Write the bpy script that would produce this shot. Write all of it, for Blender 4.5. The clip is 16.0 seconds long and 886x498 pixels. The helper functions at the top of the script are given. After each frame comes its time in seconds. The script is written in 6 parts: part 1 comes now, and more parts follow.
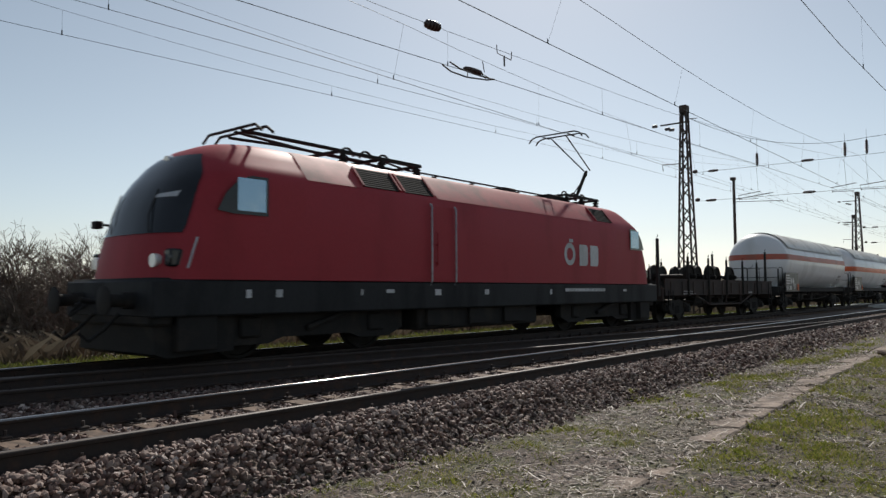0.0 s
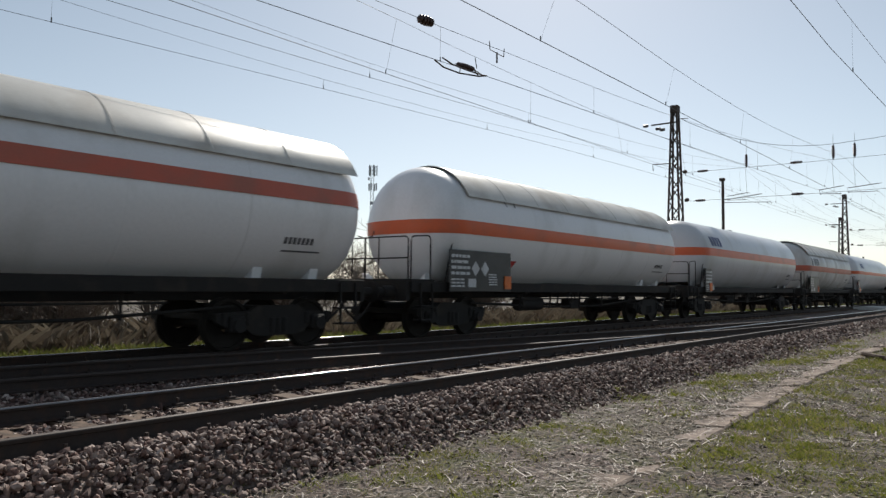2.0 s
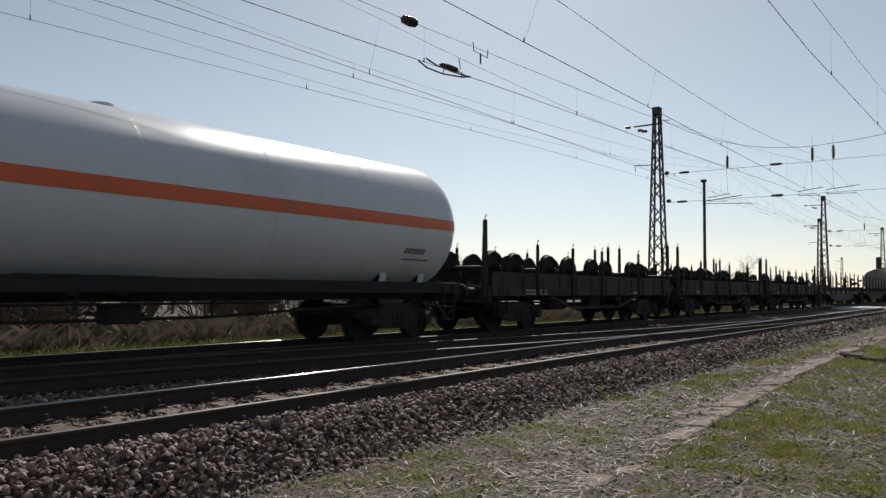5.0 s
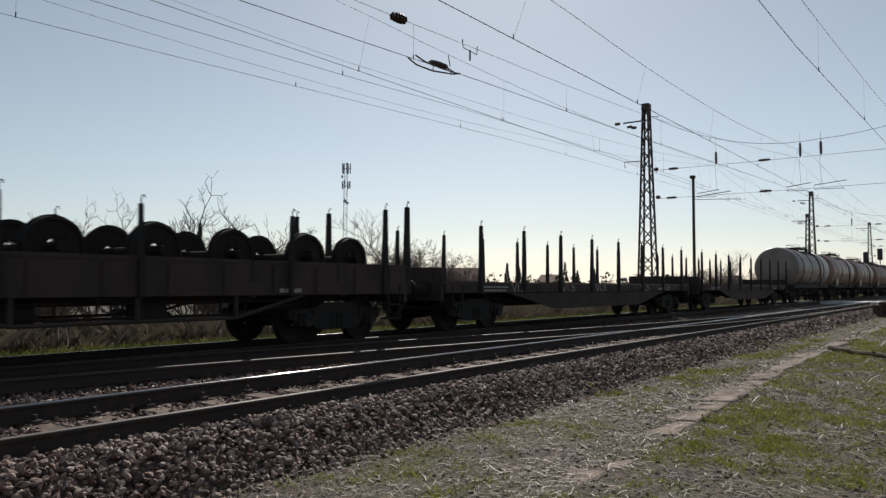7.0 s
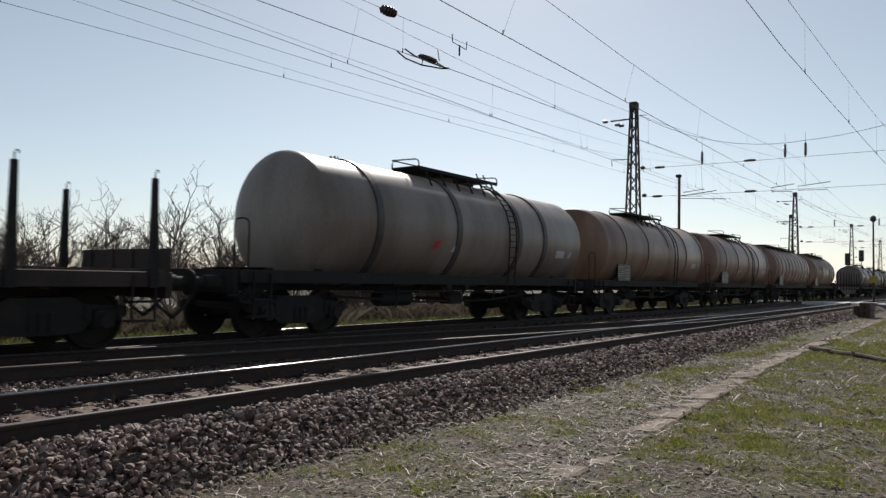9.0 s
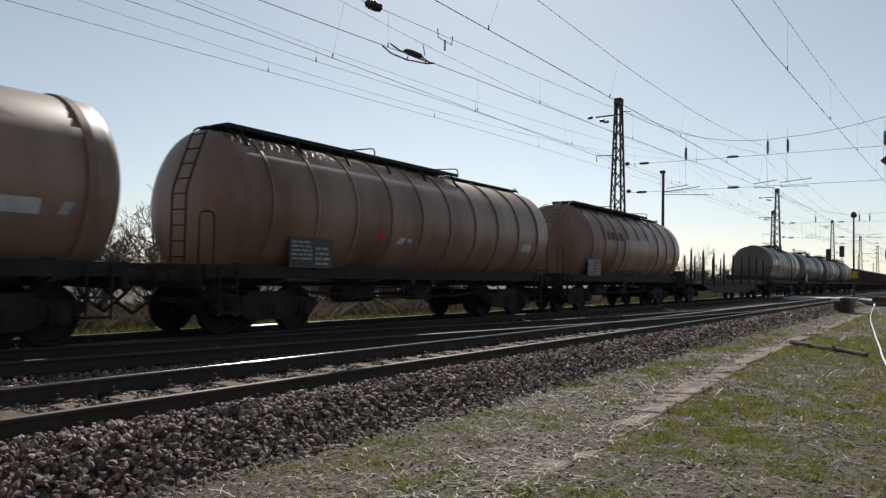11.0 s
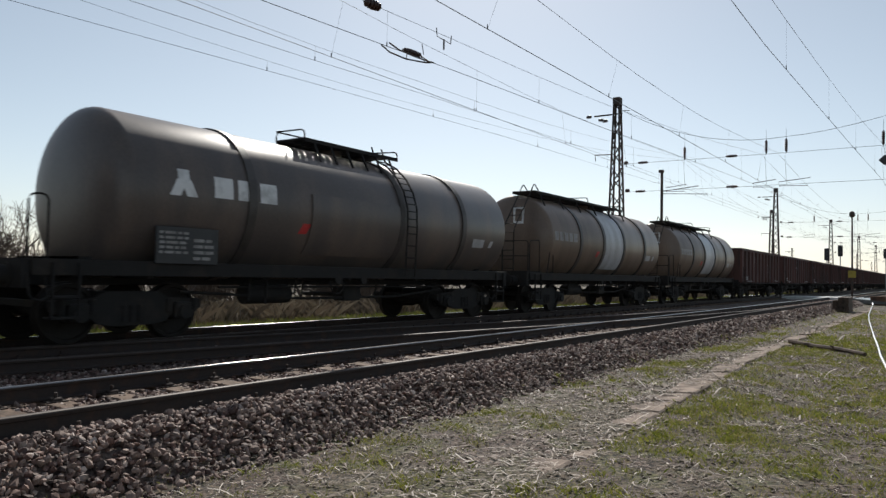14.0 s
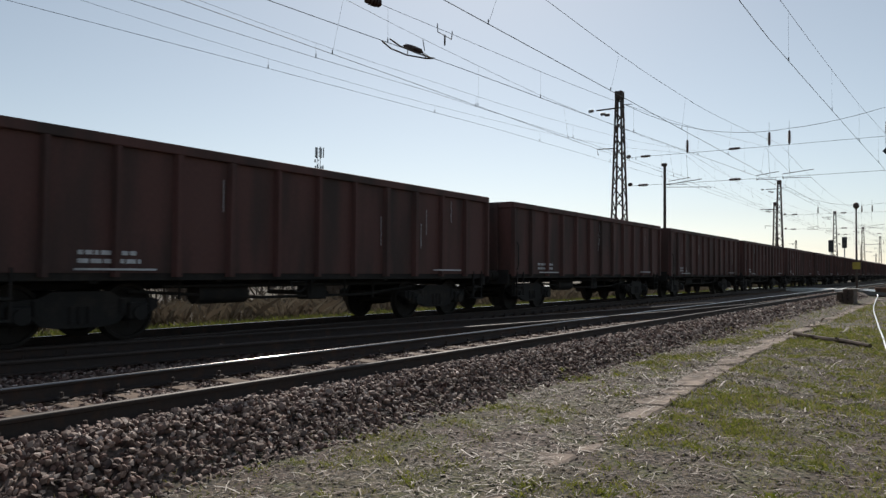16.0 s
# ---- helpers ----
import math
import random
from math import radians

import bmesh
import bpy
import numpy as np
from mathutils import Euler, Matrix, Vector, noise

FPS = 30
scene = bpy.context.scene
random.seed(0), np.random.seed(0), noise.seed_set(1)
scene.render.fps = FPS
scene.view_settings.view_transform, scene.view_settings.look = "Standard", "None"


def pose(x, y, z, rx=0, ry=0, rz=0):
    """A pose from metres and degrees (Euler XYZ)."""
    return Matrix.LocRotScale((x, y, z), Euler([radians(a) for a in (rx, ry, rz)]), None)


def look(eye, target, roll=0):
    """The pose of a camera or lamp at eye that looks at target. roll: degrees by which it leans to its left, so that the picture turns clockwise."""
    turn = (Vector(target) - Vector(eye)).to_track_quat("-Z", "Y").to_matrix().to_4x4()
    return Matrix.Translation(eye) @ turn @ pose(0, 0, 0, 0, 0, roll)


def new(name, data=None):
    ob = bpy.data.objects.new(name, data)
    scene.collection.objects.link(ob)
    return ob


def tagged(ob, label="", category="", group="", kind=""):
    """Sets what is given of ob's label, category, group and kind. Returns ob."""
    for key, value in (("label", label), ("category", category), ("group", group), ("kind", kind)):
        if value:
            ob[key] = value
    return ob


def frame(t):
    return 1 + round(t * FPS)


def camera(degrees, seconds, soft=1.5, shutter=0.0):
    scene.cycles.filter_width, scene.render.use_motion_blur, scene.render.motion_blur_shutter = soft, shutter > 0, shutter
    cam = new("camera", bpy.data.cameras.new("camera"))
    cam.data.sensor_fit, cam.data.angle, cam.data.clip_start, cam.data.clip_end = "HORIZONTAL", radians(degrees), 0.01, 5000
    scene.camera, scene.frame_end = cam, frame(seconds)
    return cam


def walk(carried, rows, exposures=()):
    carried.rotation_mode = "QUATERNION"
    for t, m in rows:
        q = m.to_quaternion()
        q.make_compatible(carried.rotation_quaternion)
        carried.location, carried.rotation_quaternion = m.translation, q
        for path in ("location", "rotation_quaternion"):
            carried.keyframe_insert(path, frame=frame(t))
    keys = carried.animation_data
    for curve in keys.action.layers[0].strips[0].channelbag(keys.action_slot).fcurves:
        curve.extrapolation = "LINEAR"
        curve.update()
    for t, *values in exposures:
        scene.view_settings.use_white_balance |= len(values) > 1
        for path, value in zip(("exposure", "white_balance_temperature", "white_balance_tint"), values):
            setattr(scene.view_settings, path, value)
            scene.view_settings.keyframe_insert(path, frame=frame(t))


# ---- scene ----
from functools import lru_cache

# ================= camera =================
EYE = Vector((0.0, 0.0, 1.153))          # above the rail tops, which are z = 0
HEADINGS = [                              # seconds, heading from +Y towards +X, tilt up, lean (degrees)
    (0.0, 50.05, 3.35, -0.28),
    (0.5, 49.96, 3.12, -0.35),
    (1.0, 50.11, 3.07, -0.53),
    (1.5, 50.53, 3.05, -0.04),
    (2.0, 50.88, 3.02, 0.59),
    (2.5, 51.09, 3.10, 0.80),
    (3.0, 51.34, 3.10, 0.78),
    (3.5, 51.72, 3.09, 0.57),
    (4.0, 51.90, 3.08, 0.49),
    (6.5, 52.76, 2.98, 0.39),
    (7.0, 52.93, 2.86, 0.20),
    (7.5, 53.14, 2.74, 0.44),
    (8.0, 53.32, 2.65, 0.55),
    (8.5, 53.58, 2.54, 0.71),
    (9.0, 54.02, 2.46, 1.06),
    (11.5, 55.30, 2.06, 0.99),
    (12.0, 55.33, 2.03, 0.97),
    (12.5, 55.39, 2.03, 0.99),
    (13.0, 55.38, 2.02, 0.83),
    (13.5, 55.39, 2.02, 0.79),
    (14.0, 55.29, 2.05, 1.10),
    (14.5, 55.18, 2.00, 1.33),
    (15.0, 55.09, 1.86, 1.20),
    (15.5, 55.07, 1.79, 0.76),
    (16.0, 55.04, 1.73, 0.48),
]


def aim(heading, tilt, lean):
    a, b = radians(heading), radians(tilt)
    way = Vector((math.sin(a) * math.cos(b), math.cos(a) * math.cos(b), math.sin(b)))
    return look(EYE, EYE + way * 10, lean)


cam = camera(62.88, 16.0, soft=1.4, shutter=0.07)
BRIGHT = [(0.0, 0.36), (0.5, 0.43), (1.0, 0.31), (1.5, 0.38), (2.0, 0.50), (2.5, 0.42), (3.0, 0.42), (3.5, 0.46), (4.2, 0.36), (6.5, 0.22), (8.0, 0.22), (9.0, 0.42), (11.5, 0.38), (12.5, 0.36), (13.5, 0.60), (14.5, 0.42), (16.0, 0.39)]   # the camera's own exposure, in stops
walk(cam, [(t, aim(a, b, c)) for t, a, b, c in HEADINGS], BRIGHT)

# ================= light =================
SUN_EL, SUN_AZ = radians(40.0), radians(58.0)
world = bpy.data.worlds.new("world")
scene.world = world
world.use_nodes = True
wn = world.node_tree
sky = wn.nodes.new("ShaderNodeTexSky")
sky.sky_type, sky.sun_disc = "NISHITA", False
sky.sun_elevation, sky.sun_rotation = SUN_EL, SUN_AZ
sky.air_density, sky.dust_density, sky.ozone_density = 1.0, 0.9, 0.6
sky.altitude = 900
wn.nodes["Background"].inputs[1].default_value = 0.07
pale = wn.nodes.new("ShaderNodeHueSaturation")          # spring haze
pale.inputs["Hue"].default_value, pale.inputs["Saturation"].default_value = 0.488, 0.65
wn.links.new(sky.outputs[0], pale.inputs["Color"])
wn.links.new(pale.outputs[0], wn.nodes["Background"].inputs[0])
sun = new("sun", bpy.data.lights.new("sun", "SUN"))
sun.data.energy, sun.data.angle, sun.data.color = 3.3, radians(0.53), (1.0, 0.95, 0.87)
sun.matrix_world = look((0, 0, 60), Vector((0, 0, 60)) - Vector((math.sin(SUN_AZ) * math.cos(SUN_EL), math.cos(SUN_AZ) * math.cos(SUN_EL), math.sin(SUN_EL))))

YN, YT, GAUGE = 6.67, 11.68, 0.7525      # near track, train's track, half the rail spacing
SPEED, FRONT = 21.505, 4.316             # the train's speed and where its front stands at the start


# ================= materials =================
def mat(name, color, rough=0.6, metal=0.0, other=None, scale=3.0, amount=0.5, fine=40.0, bump=0.15, depth=0.004, streak=(1, 1, 1), spread=0.15, coat=0.0, spec=0.5):
    """A surface of two colours mixed by coarse and fine noise, with relief and a little change from piece to piece."""
    m = bpy.data.materials.new(name)
    m.use_nodes = True
    nt, nodes = m.node_tree, m.node_tree.nodes
    b = nodes["Principled BSDF"]
    b.inputs["Roughness"].default_value, b.inputs["Metallic"].default_value = rough, metal
    b.inputs["Coat Weight"].default_value, b.inputs["Specular IOR Level"].default_value = coat, spec
    other = other or tuple(c * 0.6 for c in color)
    tc, mp = nodes.new("ShaderNodeTexCoord"), nodes.new("ShaderNodeMapping")
    mp.inputs["Scale"].default_value = streak
    nt.links.new(tc.outputs["Object"], mp.inputs[0])
    info = nodes.new("ShaderNodeObjectInfo")
    shift = nodes.new("ShaderNodeVectorMath")
    shift.operation = "MULTIPLY_ADD"
    nt.links.new(info.outputs["Random"], shift.inputs[0])
    shift.inputs[1].default_value = (37.0, 53.0, 71.0)
    nt.links.new(mp.outputs[0], shift.inputs[2])
    n1, n2 = nodes.new("ShaderNodeTexNoise"), nodes.new("ShaderNodeTexNoise")
    for n, s, d in ((n1, scale, 5.0), (n2, fine, 3.0)):
        n.inputs["Scale"].default_value, n.inputs["Detail"].default_value = s, d
        nt.links.new(shift.outputs[0], n.inputs["Vector"])
    ramp = nodes.new("ShaderNodeMapRange")
    ramp.inputs[1].default_value, ramp.inputs[2].default_value = 0.62 - 0.3 * amount, 0.78 - 0.2 * amount
    nt.links.new(n1.outputs[0], ramp.inputs[0])
    mix = nodes.new("ShaderNodeMix")
    mix.data_type = "RGBA"
    mix.inputs[6].default_value, mix.inputs[7].default_value = (*color, 1), (*other, 1)
    nt.links.new(ramp.outputs[0], mix.inputs[0])
    hsv = nodes.new("ShaderNodeHueSaturation")
    nt.links.new(mix.outputs[2], hsv.inputs["Color"])
    val = nodes.new("ShaderNodeMapRange")
    val.inputs[1].default_value, val.inputs[2].default_value, val.inputs[3].default_value, val.inputs[4].default_value = 0.3, 0.7, 1 - spread, 1 + spread
    nt.links.new(n2.outputs[0], val.inputs[0])
    nt.links.new(val.outputs[0], hsv.inputs["Value"])
    nt.links.new(hsv.outputs[0], b.inputs["Base Color"])
    rr = nodes.new("ShaderNodeMapRange")
    rr.inputs[3].default_value, rr.inputs[4].default_value = max(0.03, rough - 0.12), min(1, rough + 0.12)
    nt.links.new(n1.outputs[0], rr.inputs[0])
    nt.links.new(rr.outputs[0], b.inputs["Roughness"])
    if bump:
        bp = nodes.new("ShaderNodeBump")
        bp.inputs["Strength"].default_value, bp.inputs["Distance"].default_value = bump, depth
        nt.links.new(n2.outputs[0], bp.inputs["Height"])
        nt.links.new(bp.outputs[0], b.inputs["Normal"])
    return m


def island_mat(name, colors, rough=0.9, thin=0.0):
    """Colours spread over the separate pieces of one mesh."""
    m = bpy.data.materials.new(name)
    m.use_nodes = True
    nt, nodes = m.node_tree, m.node_tree.nodes
    b = nodes["Principled BSDF"]
    b.inputs["Roughness"].default_value = rough
    g, ramp = nodes.new("ShaderNodeNewGeometry"), nodes.new("ShaderNodeValToRGB")
    while len(ramp.color_ramp.elements) < len(colors):
        ramp.color_ramp.elements.new(0.5)
    for i, c in enumerate(colors):
        e = ramp.color_ramp.elements[i]
        e.position, e.color = i / (len(colors) - 1), (*c, 1)
    nt.links.new(g.outputs["Random Per Island"], ramp.inputs[0])
    tc, n = nodes.new("ShaderNodeTexCoord"), nodes.new("ShaderNodeTexNoise")
    n.inputs["Scale"].default_value = 60
    nt.links.new(tc.outputs["Object"], n.inputs["Vector"])
    hsv, val = nodes.new("ShaderNodeHueSaturation"), nodes.new("ShaderNodeMapRange")
    val.inputs[3].default_value, val.inputs[4].default_value = 0.6, 1.4
    nt.links.new(n.outputs[0], val.inputs[0])
    nt.links.new(val.outputs[0], hsv.inputs["Value"])
    nt.links.new(ramp.outputs[0], hsv.inputs["Color"])
    nt.links.new(hsv.outputs[0], b.inputs["Base Color"])
    if thin:                               # leaves and stalks let light through
        tr, mx = nodes.new("ShaderNodeBsdfTranslucent"), nodes.new("ShaderNodeMixShader")
        mx.inputs[0].default_value = thin
        nt.links.new(hsv.outputs[0], tr.inputs[0])
        nt.links.new(b.outputs[0], mx.inputs[1])
        nt.links.new(tr.outputs[0], mx.inputs[2])
        nt.links.new(mx.outputs[0], nodes["Material Output"].inputs[0])
    return m


M = {
    "loco_red": mat("loco_red", (0.34, 0.026, 0.038), 0.58, spec=0.35, other=(0.24, 0.018, 0.025), scale=0.7, amount=0.35, streak=(1, 1, 0.35), bump=0.02, coat=0.0, spread=0.06),
    "loco_grey": mat("loco_grey", (0.026, 0.027, 0.029), 0.7, spec=0.25, scale=2, amount=0.5, streak=(1, 1, 0.3)),
    "roof_red": mat("roof_red", (0.32, 0.035, 0.042), 0.66, other=(0.17, 0.04, 0.042), scale=1.2, amount=0.5, bump=0.03),
    "black_steel": mat("black_steel", (0.019, 0.0175, 0.0165), 0.8, other=(0.036, 0.030, 0.025), scale=2.5, amount=0.4, bump=0.2, spec=0.3),
    "wheel_steel": mat("wheel_steel", (0.022, 0.019, 0.017), 0.7, metal=0.2, other=(0.02, 0.016, 0.013), scale=4, spec=0.2),
    "tread": mat("tread", (0.45, 0.45, 0.46), 0.25, metal=1.0, bump=0.02),
    "rusty": mat("rusty", (0.14, 0.066, 0.038), 0.85, other=(0.06, 0.035, 0.025), scale=3, amount=0.6),
    "gas_bright": mat("gas_bright", (0.76, 0.76, 0.77), 0.36, other=(0.60, 0.60, 0.59), scale=0.8, amount=0.3, streak=(1, 1, 0.3), bump=0.015, spread=0.04, coat=0.2),
    "gas_white": mat("gas_white", (0.57, 0.58, 0.60), 0.36, other=(0.48, 0.48, 0.47), scale=0.8, amount=0.3, streak=(1, 1, 0.3), bump=0.015, spread=0.04, coat=0.2),
    "gas_worn": mat("gas_worn", (0.62, 0.62, 0.61), 0.40, other=(0.42, 0.40, 0.37), scale=0.9, amount=0.55, streak=(1.2, 1, 0.25), bump=0.02, spread=0.06),
    "shield": mat("shield", (0.60, 0.58, 0.53), 0.42, other=(0.44, 0.41, 0.36), scale=1.0, amount=0.5, bump=0.03, spread=0.07),
    "orange": mat("orange", (0.62, 0.10, 0.02), 0.4, other=(0.45, 0.10, 0.04), scale=1.2, amount=0.4, bump=0.01, spread=0.06),
    "band_red": mat("band_red", (0.48, 0.10, 0.055), 0.45, other=(0.36, 0.11, 0.07), scale=1.2, amount=0.5, bump=0.01, spread=0.06),
    "oil_grey": mat("oil_grey", (0.235, 0.195, 0.17), 0.42, other=(0.15, 0.115, 0.092), scale=0.8, amount=0.55, streak=(1.3, 1, 0.3), bump=0.03),
    "oil_brown": mat("oil_brown", (0.26, 0.168, 0.122), 0.40, other=(0.15, 0.082, 0.052), scale=0.8, amount=0.6, streak=(1.3, 1, 0.3), bump=0.04),
    "oil_black": mat("oil_black", (0.095, 0.08, 0.073), 0.36, other=(0.15, 0.115, 0.095), scale=0.9, amount=0.5, streak=(1.3, 1, 0.3), bump=0.03),
    "oil_dark": mat("oil_dark", (0.18, 0.13, 0.096), 0.38, other=(0.115, 0.08, 0.058), scale=0.9, amount=0.55, streak=(1.3, 1, 0.3), bump=0.03),
    "light_panel": mat("light_panel", (0.50, 0.51, 0.53), 0.4, other=(0.33, 0.33, 0.33), scale=1.2, amount=0.5, streak=(1.3, 1, 0.3)),
    "wagon_red": mat("wagon_red", (0.09, 0.036, 0.030), 0.75, other=(0.042, 0.026, 0.022), scale=1.1, amount=0.65, streak=(1.5, 1, 0.3), bump=0.12),
    "flat_brown": mat("flat_brown", (0.050, 0.034, 0.029), 0.8, spec=0.35, other=(0.032, 0.026, 0.024), scale=1.4, amount=0.6, streak=(1, 1, 0.4), bump=0.15),
    "board": mat("board", (0.02, 0.021, 0.025), 0.4, scale=3),
    "white_paint": mat("white_paint", (0.74, 0.74, 0.73), 0.5, other=(0.5, 0.5, 0.49), scale=4, amount=0.4, bump=0.02, spread=0.05),
    "navy": mat("navy", (0.045, 0.06, 0.17), 0.5, bump=0.02),
    "logo_grey": mat("logo_grey", (0.10, 0.10, 0.11), 0.5, bump=0.02),
    "plate_orange": mat("plate_orange", (0.75, 0.17, 0.03), 0.5, bump=0.02),
    "red_paint": mat("red_paint", (0.5, 0.03, 0.03), 0.5, bump=0.02),
    "yellow": mat("yellow", (0.36, 0.27, 0.03), 0.5, bump=0.02),
    "glass_dark": mat("glass_dark", (0.012, 0.014, 0.018), 0.06, bump=0.0, spread=0.02),
    # opaque; its pale blue stands for bright sky seen through the cab
    "glass_sky_tint": mat("glass_sky_tint", (0.30, 0.42, 0.52), 0.05, metal=0.9, other=(0.36, 0.46, 0.54), bump=0.0, spread=0.02),
    "lamp": mat("lamp", (0.75, 0.76, 0.78), 0.12, metal=0.4, bump=0.0),
    "rail_side": mat("rail_side", (0.03, 0.020, 0.016), 0.85, other=(0.055, 0.03, 0.02), scale=6, amount=0.4, bump=0.2),
    "rail_top": mat("rail_top", (0.33, 0.31, 0.295), 0.13, metal=1.0, other=(0.22, 0.20, 0.18), scale=3, streak=(0.4, 6, 6), bump=0.02, depth=0.001),
    "ring_dark": mat("ring_dark", (0.06, 0.052, 0.047), 0.5, other=(0.04, 0.034, 0.03), scale=3),
    "ring_light": mat("ring_light", (0.30, 0.29, 0.28), 0.6, other=(0.18, 0.17, 0.165), scale=5),
    # running surface darkened and roughened to stand for rails that catch no glint
    "rail_top_no_glint": mat("rail_top_no_glint", (0.062, 0.047, 0.04), 0.6, metal=0.3, other=(0.045, 0.033, 0.027), scale=3, streak=(0.4, 6, 6), bump=0.03, depth=0.001),
    "sleeper": mat("sleeper", (0.14, 0.09, 0.06), 0.9, other=(0.06, 0.04, 0.028), scale=4, amount=0.55, bump=0.3, streak=(4, 1, 1)),
    "concrete": mat("concrete", (0.27, 0.205, 0.16), 0.95, other=(0.12, 0.088, 0.068), scale=5, amount=0.75, fine=40.0, bump=0.6, spread=0.35),
    "mast": mat("mast", (0.055, 0.045, 0.04), 0.7, metal=0.2, other=(0.09, 0.05, 0.035), scale=4),
    "galv": mat("galv", (0.40, 0.42, 0.44), 0.5, metal=0.6, other=(0.3, 0.31, 0.32), scale=5, bump=0.05),
    "wire": mat("wire", (0.12, 0.125, 0.13), 0.55, metal=0.6, bump=0.0),
    "porcelain": mat("porcelain", (0.06, 0.032, 0.025), 0.3, bump=0.02),
    "bark": mat("bark", (0.17, 0.138, 0.112), 0.95, other=(0.11, 0.085, 0.07), scale=8, amount=0.5, bump=0.3),
    "asphalt": mat("asphalt", (0.12, 0.12, 0.12), 0.2, other=(0.17, 0.165, 0.16), scale=1.5, amount=0.5, bump=0.2),
    "pale_slab": mat("pale_slab", (0.60, 0.59, 0.57), 0.5, other=(0.48, 0.465, 0.44), scale=2, amount=0.4, bump=0.1),
    "wood": mat("wood", (0.09, 0.062, 0.045), 0.9, other=(0.05, 0.036, 0.028), scale=6, amount=0.5, bump=0.4),
    "render_wall": mat("render_wall", (0.50, 0.46, 0.40), 0.9, scale=1, amount=0.4),
    "roof_tile": mat("roof_tile", (0.16, 0.075, 0.055), 0.85, scale=2, amount=0.5),
    "blue": mat("blue", (0.04, 0.09, 0.45), 0.5),
}
M["stones"] = island_mat("stones", [(0.025, 0.015, 0.013), (0.15, 0.082, 0.064), (0.24, 0.158, 0.126), (0.045, 0.025, 0.021), (0.38, 0.285, 0.235), (0.09, 0.045, 0.035), (0.055, 0.033, 0.027), (0.58, 0.47, 0.41)], 0.75)
M["grass"] = island_mat("grass", [(0.12, 0.155, 0.018), (0.23, 0.25, 0.035), (0.29, 0.25, 0.09), (0.07, 0.10, 0.014), (0.25, 0.255, 0.045), (0.32, 0.26, 0.14)], 0.6, 0.5)
M["meadow"] = island_mat("meadow", [(0.06, 0.085, 0.014), (0.13, 0.15, 0.026), (0.17, 0.16, 0.05), (0.045, 0.065, 0.012)], 0.7, 0.4)
M["straw"] = island_mat("straw", [(0.15, 0.108, 0.08), (0.30, 0.235, 0.185), (0.07, 0.049, 0.037), (0.66, 0.59, 0.52), (0.04, 0.028, 0.022), (0.22, 0.165, 0.125), (0.12, 0.085, 0.064)], 0.7, 0.25)
M["pale_straw"] = island_mat("pale_straw", [(0.34, 0.27, 0.215), (0.68, 0.61, 0.53), (0.46, 0.375, 0.305), (0.26, 0.20, 0.155)], 0.6, 0.25)
M["fresh_grass"] = island_mat("fresh_grass", [(0.15, 0.175, 0.022), (0.24, 0.25, 0.04), (0.09, 0.115, 0.016), (0.29, 0.275, 0.075)], 0.6, 0.5)
M["needles"] = island_mat("needles", [(0.02, 0.035, 0.018), (0.035, 0.05, 0.025), (0.05, 0.055, 0.03)], 0.9)
M["dry_brush"] = island_mat("dry_brush", [(0.16, 0.125, 0.09), (0.10, 0.08, 0.06), (0.22, 0.18, 0.13), (0.13, 0.11, 0.08)], 0.95, 0.2)


def ground_mat():
    """Turf, dead stalks and bare earth in patches."""
    m = bpy.data.materials.new("turf")
    m.use_nodes = True
    nt, nodes = m.node_tree, m.node_tree.nodes
    b = nodes["Principled BSDF"]
    b.inputs["Roughness"].default_value = 0.95
    tc = nodes.new("ShaderNodeTexCoord")
    ns = []
    for s, d in ((0.45, 6.0), (2.6, 6.0), (24.0, 4.0)):
        n = nodes.new("ShaderNodeTexNoise")
        n.inputs["Scale"].default_value, n.inputs["Detail"].default_value = s, d
        nt.links.new(tc.outputs["Object"], n.inputs["Vector"])
        ns.append(n)

    def mixed(fac, lo, hi, a, c):
        r, x = nodes.new("ShaderNodeMapRange"), nodes.new("ShaderNodeMix")
        x.data_type = "RGBA"
        r.inputs[1].default_value, r.inputs[2].default_value = lo, hi
        nt.links.new(fac, r.inputs[0])
        nt.links.new(r.outputs[0], x.inputs[0])
        for i, v in ((6, a), (7, c)):
            if isinstance(v, tuple):
                x.inputs[i].default_value = (*v, 1)
            else:
                nt.links.new(v, x.inputs[i])
        return x.outputs[2]
    earth = mixed(ns[2].outputs[0], 0.40, 0.62, (0.015, 0.010, 0.008), (0.13, 0.09, 0.07))
    green = mixed(ns[2].outputs[0], 0.40, 0.62, (0.022, 0.024, 0.010), (0.12, 0.112, 0.042))
    both = mixed(ns[1].outputs[0], 0.50, 0.64, earth, green)
    far = mixed(ns[0].outputs[0], 0.50, 0.74, both, green)
    nt.links.new(far, b.inputs["Base Color"])
    bp = nodes.new("ShaderNodeBump")
    bp.inputs["Strength"].default_value, bp.inputs["Distance"].default_value = 0.6, 0.03
    nt.links.new(ns[2].outputs[0], bp.inputs["Height"])
    nt.links.new(bp.outputs[0], b.inputs["Normal"])
    return m


M["turf"] = ground_mat()
M["bed"] = mat("bed", (0.15, 0.11, 0.09), 0.95, other=(0.08, 0.058, 0.048), scale=5, amount=0.6, fine=26.0, bump=0.9, depth=0.04, spread=0.5)


